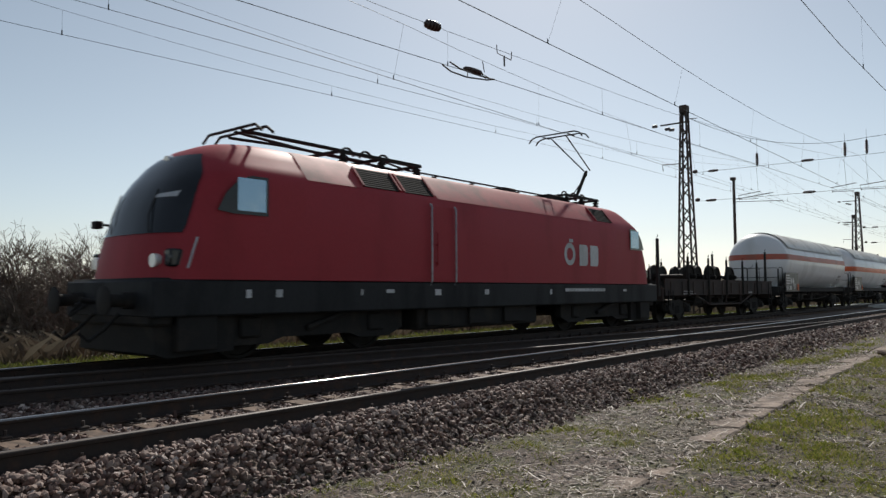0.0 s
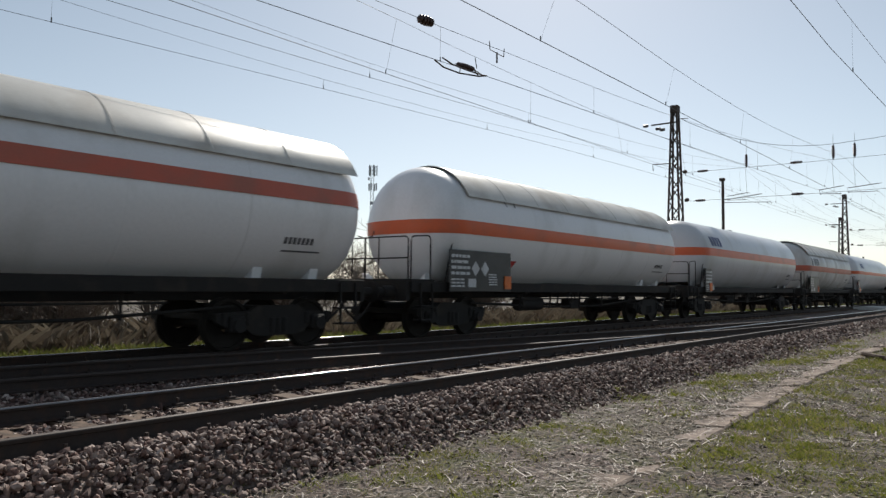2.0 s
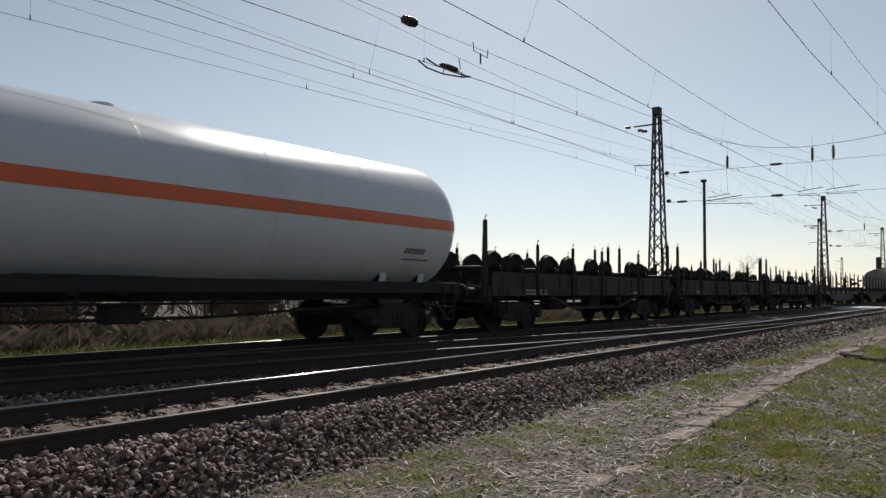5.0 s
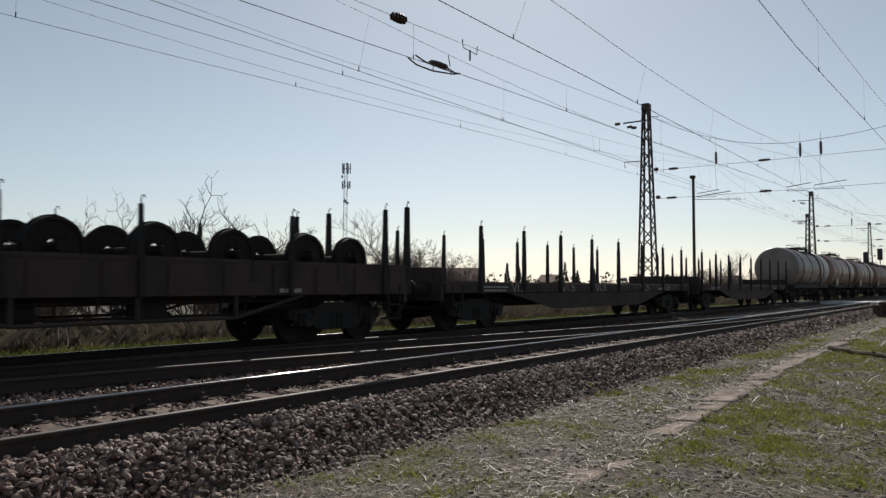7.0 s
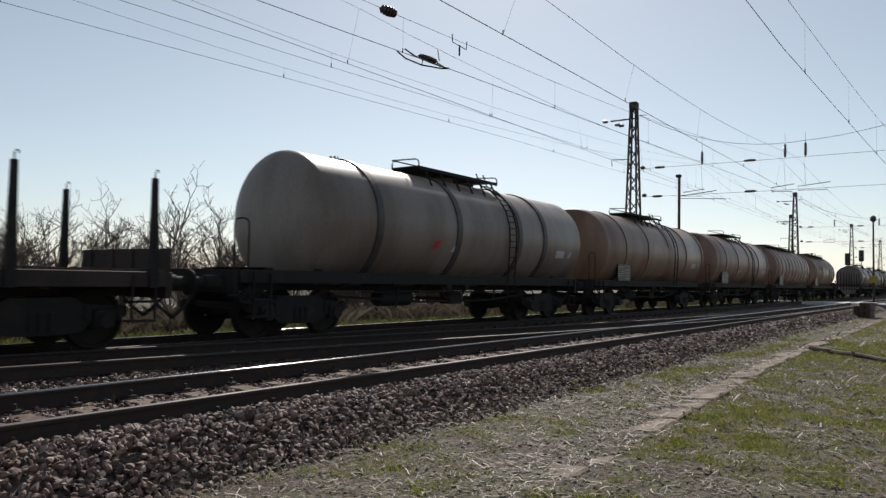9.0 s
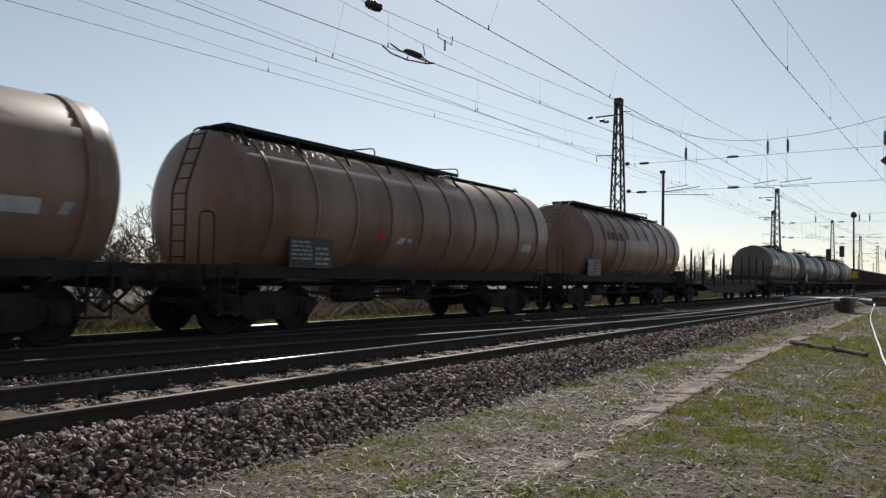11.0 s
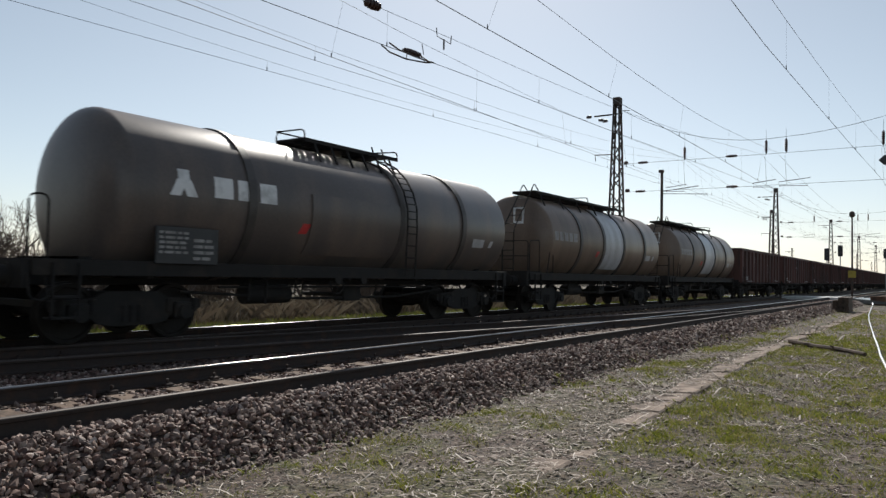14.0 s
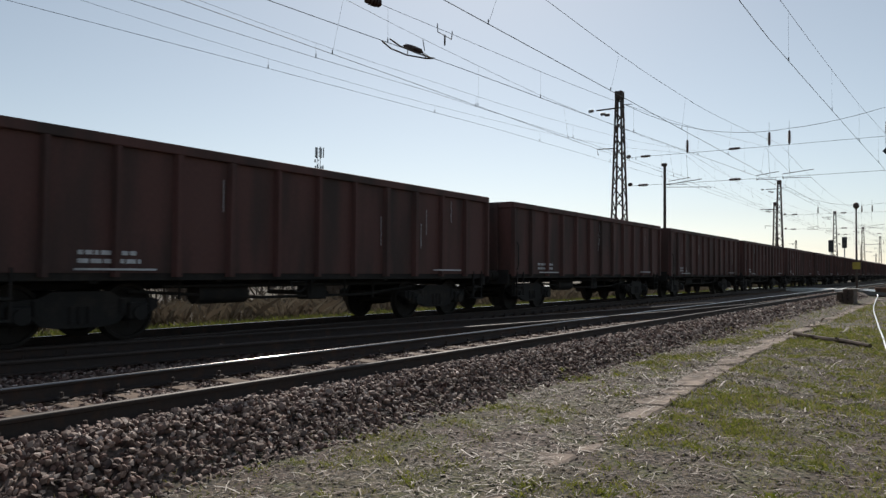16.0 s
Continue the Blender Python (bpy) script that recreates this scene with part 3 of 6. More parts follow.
def tank_rows(x0, x1, r, dome):
    rows = []
    for i in range(9):
        a = i / 8 * math.pi / 2
        rows.append((x0 + dome * (1 - math.sin(a)), max(0.002, r * math.cos(a) ** 0.75)))
    rows = rows[::-1]
    rows[0] = (x0, 0.002)
    out = []
    for i in range(10):
        a = i / 9 * math.pi / 2
        out.append((x0 + dome * (1 - math.cos(a)), max(0.002, r * math.sin(a) ** 0.82)))
    back = [(x1 - (x - x0), q) for x, q in out[::-1]]
    return out + back


def shapes_on_tank(bm, kind, x, z, size, r, zc, gap=0.006):
    """Plain shapes in a maker's colours, laid round the shell: each is a patch between two heights."""
    def patch(xa, xb, za, zb, skew=0.0):
        k = 4
        rows = []
        for i in range(k + 1):
            q = za + (zb - za) * i / k
            y = -math.sqrt(max(0.0, (r + gap) ** 2 - (q - zc) ** 2))
            d = skew * i / k
            rows.append((bm.verts.new((xa + d, y, q)), bm.verts.new((xb + d, y, q))))
        for (a, b), (c, d) in zip(rows, rows[1:]):
            bm.faces.new((a, b, d, c))
    sx, sz = size if isinstance(size, tuple) else (size, size)
    for xa, xb, za, zb, sk in kind:
        patch(x + xa * sx, x + xb * sx, z + za * sz, z + zb * sz, sk * sx)


# plain blocks in place of the owners' names
BLOCKS3 = [(0.0, 0.22, 0.05, 0.62, 0.14), (0.36, 0.58, 0.05, 0.62, -0.14), (0.17, 0.41, 0.62, 0.98, 0)] + [(0.95 + 0.55 * i, 1.38 + 0.55 * i, 0.12, 0.88, 0) for i in range(3)]
BLOCKS5 = [(0.82 * i, 0.82 * i + 0.62, 0.0, 0.8, 0) for i in range(5)]
BLOCKS4 = [(0.72 * i, 0.72 * i + 0.58, 0.0, 1.0, 0) for i in range(4)]


def end_platform(w, x, side=1):
    """Railings and a brake stand over the end beam."""
    bm = bmesh.new()
    box(bm, x, x + 0.95, -1.3, 1.3, 1.27, 1.31)
    for q in range(9):
        box(bm, x + 0.03 + q * 0.1, x + 0.09 + q * 0.1, -1.3, 1.3, 1.311, 1.325)
    part("platform", bm, "black_steel", w)
    bm = bmesh.new()
    handrail(bm, [(x + 0.08, -1.28, 1.3), (x + 0.08, -1.28, 2.25), (x + 0.08, 1.28, 2.25), (x + 0.08, 1.28, 1.3)])
    handrail(bm, [(x + 0.08, -1.28, 1.78), (x + 0.08, 1.28, 1.78)])
    handrail(bm, [(x + 0.08, -0.4, 1.3), (x + 0.08, -0.4, 2.25)])
    handrail(bm, [(x + 0.08, 0.45, 1.3), (x + 0.08, 0.45, 2.25)])
    part("railing", bm, "black_steel", w)
    bm = bmesh.new()
    handrail(bm, [(x + 0.15, -1.30, 1.0), (x + 0.15, -1.30, 2.25), (x + 0.8, -1.30, 2.3), (x + 0.8, -1.30, 1.0)])
    handrail(bm, [(x + 1.25, -1.32, 1.1), (x + 1.55, -1.32, 2.2), (x + 1.72, -1.32, 2.2), (x + 1.72, -1.32, 1.1)])
    part("handrail", bm, "black_steel", w)
    bm = bmesh.new()
    tube(bm, [(x + 0.3, 0.25, 1.3), (x + 0.3, 0.25, 2.25)], 0.03, 6)
    handrail(bm, [(x + 0.3, 0.25, 2.25), (x + 0.3, 0.0, 2.3), (x + 0.3, -0.02, 2.42)], 0.014)
    handrail(bm, [(x + 0.3, 0.25, 2.25), (x + 0.3, 0.5, 2.33)], 0.014)
    part("brake_stand", bm, "black_steel", w)


def saddles(w, L, r, zc, material):
    for x in (2.35, L - 2.35):
        bm = bmesh.new()
        for dx in (-0.75, 0.55):
            pts = []
            for i in range(11):
                a = radians(138 + 84 * i / 10)
                pts.append((-(r + 0.01) * math.sin(a), zc + (r + 0.01) * math.cos(a)))
            prism(bm, pts + [(0.95, 1.2), (-0.95, 1.2)], x + dx, x + dx + 0.2, "x")
        part("saddle", bm, material, w)


def gas_wagon(s, L, x0, x1, r=1.5, zc=2.60, shield=None, material="gas_white", band="orange", logo=None, label="", sign=(1.4, 3.75), ribs=0, band_z=0.02, band_h=0.32):
    w = wagon("gas_tank_wagon", s, label, "tank wagon", "gas tank wagons of the train")
    underframe(w, L)
    ends(w, L)
    bogie(w, 2.55), bogie(w, L - 2.55)
    saddles(w, L, r, zc, material)
    bm = bmesh.new()
    rows = tank_rows(x0, x1, r, 0.95)
    lathe(bm, rows, zc, 56)
    tank = part("tank", bm, material, w, smooth=60)
    # weld seams
    for i in range(1, 6):
        bm = bmesh.new()
        x = x0 + 0.95 + (x1 - x0 - 1.9) * i / 6
        lathe(bm, [(x - 0.012, r), (x - 0.008, r + 0.003), (x + 0.008, r + 0.003), (x + 0.012, r)], zc, 56)
        part("weld_seam", bm, material, tank, smooth=60)
    # the band of colour at mid-height follows the domes too
    bm = bmesh.new()
    half = rows[:10]

    def dome_x(q):
        for (xa, qa), (xb, qb) in zip(half, half[1:]):
            if q <= qb:
                return xa + (xb - xa) * (q - qa) / (qb - qa)
        return half[-1][0]
    lines = []
    for i in range(6):
        z = band_z + band_h * i / 5
        wide = math.sqrt(r * r - z * z)
        row = []
        for k in range(25):                # across the front dome, from far side to near side
            y = wide * math.cos(math.pi * k / 24)
            x = dome_x(min(r, math.hypot(y, z)))
            out = Vector((x - x0 - 0.95, y, z)).normalized() * 0.014
            row.append((x + out.x, y + out.y, zc + z + out.z))
        loop = [(x, y, q) for x, y, q in row] + [(x0 + x1 - x, y, q) for x, y, q in row[::-1]]
        lines.append([bm.verts.new(p) for p in loop])
    for u, v in zip(lines, lines[1:]):
        for j in range(len(u)):
            n = (j + 1) % len(u)
            bm.faces.new((u[j], u[n], v[n], v[j]))
    part("colour_band", bm, band, tank, "orange band round the tank" if band == "orange" else "faded red band round the tank", 60)
    if shield:
        bm = bmesh.new()
        xa, xb = x0 + shield[0], x1 - shield[1]
        k = radians(63)
        g = 0.05
        prof = [(xa, r + g), (xa, r + g + 0.02), (xb, r + g + 0.02), (xb, r + g)]
        lathe(bm, prof, zc, 30, -k, k)
        sh = part("sunshield", bm, "shield", w, "sheet-metal sunshield over the top of the tank", 40)
        n = ribs or 8
        tall = 0.045 if ribs else 0.028
        for i in range(1, n):
            bm = bmesh.new()
            x = xa + (xb - xa) * i / n
            lathe(bm, [(x - 0.02, r + g + 0.021), (x - 0.012, r + g + tall), (x + 0.012, r + g + tall), (x + 0.02, r + g + 0.021)], zc, 30, -k, k)
            part("sheet_joint", bm, "shield", sh)
    else:
        bm = bmesh.new()
        tube(bm, [((x0 + x1) / 2, 0, zc + r - 0.02), ((x0 + x1) / 2, 0, zc + r + 0.05)], 0.2, 16)
        part("manhole_cover", bm, material, tank)
    end_platform(w, 0.62)
    # sign board with unreadable lines and placards
    rng = random.Random(int(s * 7))
    a, b = sign
    bm = bmesh.new()
    box(bm, a, b, -1.47, -1.44, 1.06, 2.02, 0.006)
    sg = part("sign_board", bm, "board", w, "black sign board with white lettering")
    bm = bmesh.new()
    bars(bm, a + 0.06, a + 0.75, 1.42, 1.95, -1.471, 4, rng)
    bars(bm, a + 0.06, a + 0.55, 1.15, 1.38, -1.471, 3, rng)
    if b - a > 2.1:
        bars(bm, b - 0.95, b - 0.6, 1.2, 1.5, -1.471, 5, rng)
    for q in (0.98, 1.36) if b - a > 2.1 else ():
        prism(bm, [(a + q, 1.42), (a + q + 0.16, 1.6), (a + q, 1.78), (a + q - 0.16, 1.6)], -1.471, -1.475)
    prism(bm, [(a + 0.7, 1.16), (a + 1.0, 1.16), (a + 1.0, 1.36), (a + 0.7, 1.36)], -1.471, -1.475)
    part("lettering", bm, "light_panel", sg, "white lettering")
    bm = bmesh.new()
    box(bm, b - 0.30, b - 0.02, -1.50, -1.475, 1.12, 1.44)
    part("warning_plate", bm, "plate_orange", sg, "orange warning plate")
    bm = bmesh.new()
    shapes_on_tank(bm, [(0, 0.3, 0, 0.22, 0.12)], b + 0.1, 1.62, 1.0, r, zc)
    part("hazard_placard", bm, "red_paint", tank, "red hazard placard")
    bm = bmesh.new()
    shapes_on_tank(bm, [(i * 0.1, i * 0.1 + 0.07, 0, 0.12, 0) for i in range(7)] + [(0, 0.9, -0.14, -0.11, 0)], x1 - 2.3, 1.9, 1.0, r, zc)
    part("lettering", bm, "logo_grey", tank, "grey lettering")
    bm = bmesh.new()
    box(bm, x0 + 0.16, x0 + 0.24, -0.62, -0.38, zc + 0.35, zc + 0.68, 0.01)
    part("gauge_plate", bm, "board", tank)
    if logo:
        shape, x, z, size, m = logo
        for one in shape:
            bm = bmesh.new()
            shapes_on_tank(bm, [one], x, z, size, r, zc)
            part("marking", bm, m, tank, "large painted block")
    # side lamps, valves and pipework under the shell
    bm = bmesh.new()
    c = L / 2
    for k in (-0.5, 0.25):
        tube(bm, [(c + k, -0.4, zc - r + 0.1), (c + k, -1.1, 1.12), (c + k, -1.28, 1.1)], 0.06, 10)
        side_disc(bm, c + k, -1.28, 1.1, 0.11, 0.05)
    box(bm, c - 1.1, c + 1.0, -1.0, -0.3, 0.98, 1.3, 0.03)
    part("valve_gear", bm, "black_steel", w)
    return w


def oil_wagon(s, L, x0, x1, r=1.43, zc=2.40, material="oil_grey", rings=(), panel=None, walkway="middle", logo=None, label="", front_ladder=False, light=None, ring=(0.07, None), platform=False, board=True, light_strip=False):
    w = wagon("oil_tank_wagon", s, label, "tank wagon", "oil tank wagons of the train")
    underframe(w, L)
    ends(w, L)
    bogie(w, 2.45), bogie(w, L - 2.45)
    saddles(w, L, r, zc, "black_steel")
    bm = bmesh.new()
    rows = tank_rows(x0, x1, r, 0.42)
    lathe(bm, rows, zc, 52)
    tank = part("tank", bm, material, w, smooth=50)
    for x in rings:
        bm = bmesh.new()
        k = ring[0]
        lathe(bm, [(x - k, r - 0.002), (x - k, r + 0.035), (x + k, r + 0.035), (x + k, r - 0.002)], zc, 52)
        part("reinforcing_ring", bm, ring[1] or material, tank)
    if light:
        bm = bmesh.new()
        lathe(bm, [(light[0], r + 0.004), (light[1], r + 0.004)], zc, 40, radians(20), radians(130))
        part("repaired_panel", bm, "light_panel", tank, "paler repainted strip of the tank shell", 60)
    if panel:
        bm = bmesh.new()
        lathe(bm, [(panel[0], r + 0.002), (panel[0], r + 0.03), (panel[1], r + 0.03), (panel[1], r + 0.002)], zc, 20, radians(78), radians(128))
        part("shell_plate", bm, material, tank, smooth=40)
    top = zc + r
    # walkway, rail and dome covers on top
    xa, xb = {"middle": (x0 + 4.1, x0 + 7.75), "short": (x0 + 4.6, x0 + 7.7), "long": (x0 + 0.4, x0 + 8.1)}[walkway]
    if light_strip:
        top -= 0.07
    bm = bmesh.new()
    slat = bmesh.new()
    box(slat, 0, 0.15, -0.75, 0.1, 0.0, 0.035)
    slat = finish(slat, "slat", "black_steel")
    for y in (-0.75, 0.08):
        box(bm, xa, xb, y - 0.02, y + 0.02, top + 0.05, top + 0.13)
    for i in range(6):
        x = xa + 0.3 + (xb - xa - 0.6) * i / 5
        tube(bm, [(x, -0.72, top + 0.08), (x, -0.95, zc + math.sqrt(r * r - 0.9))], 0.025, 6)
    walk_part = part("walkway", bm, "black_steel", w)
    for i in range(int((xb - xa) / 0.19)):
        part("slat", slat, None, walk_part, at=pose(xa + i * 0.19, 0, top + 0.10))
    bm = bmesh.new()
    ra, rb = (xa, xb) if walkway != "long" else (xa + 4.2, xb)
    handrail(bm, [(ra, 0.1, top + 0.1), (ra, 0.1, top + 0.32), (rb, 0.1, top + 0.32), (rb, 0.1, top + 0.1)])
    handrail(bm, [(ra, -0.75, top + 0.1), (ra, -0.75, top + 0.30), (ra, 0.1, top + 0.32)])
    handrail(bm, [(rb, -0.75, top + 0.1), (rb, -0.75, top + 0.28), (rb, 0.1, top + 0.32)])
    part("railing", bm, "black_steel", walk_part)
    bm = bmesh.new()
    dx = (x0 + x1) / 2
    tube(bm, [(dx, 0, top - 0.05), (dx, 0, top + 0.22)], 0.3, 18)
    part("dome_cover", bm, material, tank)
    bm = bmesh.new()
    tube(bm, [(dx + 1.0, 0, top - 0.05), (dx + 1.0, 0, top + 0.18)], 0.12, 12)
    part("vent_cover", bm, material, tank)
    top = zc + r
    if light_strip:                        # low running board along the rest of the top
        bm = bmesh.new()
        box(bm, xb, x1 - 0.5, -0.42, 0.1, top + 0.0, top + 0.045)
        handrail(bm, [(x1 - 0.75, -0.42, top + 0.02), (x1 - 0.7, -0.42, top + 0.12), (x1 - 0.45, -0.42, top - 0.05)])
        part("running_board", bm, "black_steel", walk_part)
    # ladder up the side or the end
    bm = bmesh.new()
    hoop = 0.02 if light_strip else 0.35
    if front_ladder or light_strip:
        for y in (-0.75, -0.35):
            handrail(bm, [(0.75, y, 1.3), (0.75, y, 2.6), (x0 - 0.05, y, top - 0.1), (x0 + 0.3, y, top + hoop), (x0 + 0.6, y, top + hoop - 0.2)], 0.02)
        for i in range(9):
            z = 1.4 + i * 0.28
            x = 0.75 if z < 2.6 else 0.75 + (x0 - 0.8) * (z - 2.6) / (top - 2.7)
            tube(bm, [(x, -0.75, z), (x, -0.35, z)], 0.014, 5)
    else:
        lx = xb - 0.55
        for q in (0.0, 0.36):
            arc = [(lx + q, -(r + 0.12) * math.sin(radians(a)), zc + (r + 0.12) * math.cos(radians(a))) for a in (20, 35, 50, 65, 80, 95)]
            tube(bm, [(lx + q, -0.4, top + 0.35)] + arc + [(lx + q, -1.5, 1.1)], 0.022, 6)
        for i in range(12):
            a = radians(24 + i * 6.5)
            y, z = -(r + 0.12) * math.sin(a), zc + (r + 0.12) * math.cos(a)
            tube(bm, [(lx, y, z), (lx + 0.36, y, z)], 0.014, 5)
        for i in range(4):
            z = 1.25 + i * 0.28
            tube(bm, [(lx, -1.53, z), (lx + 0.36, -1.53, z)], 0.014, 5)
    part("ladder", bm, "black_steel", w)
    if platform:
        end_platform(w, 0.62)
        bm = bmesh.new()                   # framed placard on the front dome
        for y0, y1, z0, z1 in ((-0.52, -0.16, 3.34, 3.40), (-0.52, -0.16, 2.86, 2.94), (-0.52, -0.47, 2.94, 3.34), (-0.21, -0.16, 2.94, 3.34)):
            box(bm, x0 + 0.02, x0 + 0.10, y0, y1, z0, z1)
        part("placard_frame", bm, "white_paint", tank, "white-framed placard on the tank's end")
    else:
        bm = bmesh.new()
        handrail(bm, [(0.78, -1.1, 1.25), (0.78, -1.1, 2.2), (1.0, -1.22, 2.2), (1.0, -1.22, 1.25)])
        handrail(bm, [(0.70, -1.28, 1.1), (0.70, -1.40, 0.7), (0.95, -1.40, 0.7), (0.95, -1.28, 1.1)])
        part("handrail", bm, "black_steel", w)
    rng = random.Random(int(s * 3))
    if board:
        bm = bmesh.new()
        box(bm, 2.6, 3.8, -1.40, -1.37, 1.25, 1.85, 0.006)
        sg = part("sign_board", bm, "board", w)
        bm = bmesh.new()
        bars(bm, 2.66, 3.2, 1.4, 1.8, -1.402, 5, rng)
        bars(bm, 3.3, 3.7, 1.3, 1.7, -1.402, 4, rng)
        part("lettering", bm, "ring_light", sg, "pale lettering")
    bm = bmesh.new()
    shapes_on_tank(bm, [(0, 0.55, 0, 0.22, 0), (0.8, 0.95, 0.02, 0.2, 0.08)], x1 - 2.0, 1.9, 1.0, r, zc)
    shapes_on_tank(bm, [(0, 0.22, 0, 0.16, 0.1), (0.4, 0.55, 0.05, 0.14, 0)], x0 + 4.7, 1.85, 1.0, r, zc)
    part("lettering", bm, "light_panel", tank, "white lettering")
    bm = bmesh.new()
    shapes_on_tank(bm, [(0, 0.22, 0, 0.2, 0.1)], x0 + 3.9, 1.9, 1.0, r, zc)
    part("hazard_placard", bm, "red_paint", tank, "faded red hazard placard")
    if logo:
        shape, x, z, size, m = logo
        for one in shape:
            bm = bmesh.new()
            shapes_on_tank(bm, [one], x, z, size, r, zc)
            part("marking", bm, m, tank, "large painted block")
    bm = bmesh.new()
    c = L / 2
    for k in (-0.4, 0.4):
        tube(bm, [(c + k, 0, zc - r + 0.05), (c + k, -1.1, 1.05), (c + k, -1.3, 1.02)], 0.06, 10)
        side_disc(bm, c + k, -1.3, 1.02, 0.1, 0.05)
    part("outlet_valve", bm, "black_steel", w)
    return w


@lru_cache(None)
def stake_mesh(height, wide):
    """A tapered steel post with a hook on top, its foot at z = 0."""
    bm = bmesh.new()
    a, b = wide, wide * 0.55
    lo = [bm.verts.new(p) for p in ((-a, -0.05, -0.25), (a, -0.05, -0.25), (a, 0.05, -0.25), (-a, 0.05, -0.25))]
    hi = [bm.verts.new(p) for p in ((-b, -0.035, height), (b, -0.035, height), (b, 0.035, height), (-b, 0.035, height))]
    for i in range(4):
        bm.faces.new((lo[i], lo[(i + 1) % 4], hi[(i + 1) % 4], hi[i]))
    bm.faces.new(hi), bm.faces.new(lo)
    tube(bm, [(0, 0, height - 0.02), (0, 0, height + 0.09), (0.02, 0, height + 0.13), (0.055, 0, height + 0.13), (0.06, 0, height + 0.09)], 0.012, 5)
    return finish(bm, "stake", "black_steel")


def flat_wagon(s, L, label, category_group, board_top=1.58, load=True, stakes=(), tall=(), deck=1.2, seed=1, headboard=0.0, chalk=()):
    w = wagon("flat_wagon", s, label, "flat wagon", category_group)
    underframe(w, L, 0.92, deck, 1.33, "flat_brown")
    ends(w, L)
    bogie(w, 2.5), bogie(w, L - 2.5)
    k = int((L - 1.4) / 0.24)
    bm = bmesh.new()
    box(bm, 0, (L - 1.4) / k - 0.012, -1.32, 1.32, -0.01, 0.04)
    plank = finish(bm, "deck_plank", "wood")
    rng = random.Random(seed)
    for i in range(k):
        part("deck_plank", plank, None, w, at=pose(0.7 + (L - 1.4) * i / k, 0, deck + rng.uniform(-0.006, 0.006)))
    for q in (-1.33, 1.33) if load else ():
        bm = bmesh.new()
        low = [(3.7, q, 0.95), (5.2, q, 0.58), (L - 5.2, q, 0.58), (L - 3.7, q, 0.95)]
        tube(bm, low, 0.035, 6)
        for x in (5.2, L / 2, L - 5.2):
            tube(bm, [(x, q, 0.58), (x, q, 0.98)], 0.04, 6)
        part("truss_rod", bm, "flat_brown", w)
    for q in () if load else (-1.33, 1.33):
        bm = bmesh.new()
        prism(bm, [(3.6, deck - 0.25), (6.2, 0.47), (L - 6.2, 0.47), (L - 3.6, deck - 0.25)], q - 0.02, q + 0.02)
        part("side_sill", bm, "flat_brown", w)
    if board_top > deck + 0.1:
        n = 6 if L > 10 else 4
        for q in (-1.38, 1.36):
            for i in range(n):
                a = 0.72 + (L - 1.44) * i / n
                b = a + (L - 1.44) / n - 0.03
                bm = bmesh.new()
                box(bm, a, b, q, q + 0.03, deck - 0.12, board_top)
                box(bm, a, b, q - 0.015, q + 0.045, board_top - 0.06, board_top + 0.005)
                for c in (0.25, 0.75):
                    x = a + (b - a) * c
                    box(bm, x - 0.05, x + 0.05, q - 0.03, q, deck - 0.2, board_top - 0.1)
                part("side_board", bm, "flat_brown", w)
    if headboard:
        for x in (0.66, L - 0.72):
            bm = bmesh.new()
            box(bm, x, x + 0.06, -1.34, 1.34, deck, headboard, 0.01)
            for y in (-1.0, -0.3, 0.3, 1.0):
                box(bm, x - 0.03, x + 0.09, y - 0.05, y + 0.05, deck - 0.1, headboard)
            part("end_board", bm, "flat_brown", w)
    rng = random.Random(seed)
    for x, h in stakes:
        for y in (-1.40, 1.40):
            part("stake", stake_mesh(h - deck, 0.045 if h < 2.6 else 0.07), None, w, at=pose(x, y, deck, 0, rng.uniform(-1.2, 1.2), 0))
    for x, h in tall:
        for y in (-1.25, 1.25):
            part("end_post", stake_mesh(round(h - deck, 2), 0.095), None, w, at=pose(x, y, deck))
    for x in chalk:                        # scrawled strokes
        bm = bmesh.new()
        for (xa, za), (xb, zb) in (((0, 0.24), (0.12, 0)), ((0.12, 0), (0.24, 0.24)), ((0.34, 0.02), (0.33, 0.22)), ((0.46, 0.03), (0.66, 0.03)), ((0.60, 0.20), (0.78, 0.12)), ((0.60, 0.20), (0.80, 0.02))):
            n = Vector((zb - za, 0, xa - xb)).normalized() * 0.016
            q = [(xa + n.x, za + n.z), (xb + n.x, zb + n.z), (xb - n.x, zb - n.z), (xa - n.x, za - n.z)]
            prism(bm, [(x + a, 0.97 + b) for a, b in q], -1.386, -1.390)
        part("chalk_mark", bm, "ring_light", w, "scrawled chalk strokes")
    bm = bmesh.new()
    bars(bm, 2.3, 3.5, 0.98, 1.16, -1.385, 2, rng)
    bars(bm, L - 4.4, L - 3.7, 0.98, 1.12, -1.385, 1, rng)
    part("lettering", bm, "ring_light", w, "white lettering")
    return w


@lru_cache(None)
def wedge_mesh():
    bm = bmesh.new()
    prism(bm, [(-0.42, 0), (-0.1, 0), (-0.36, 0.12)], -0.08, 0.08)
    return finish(bm, "wedge", "wood")


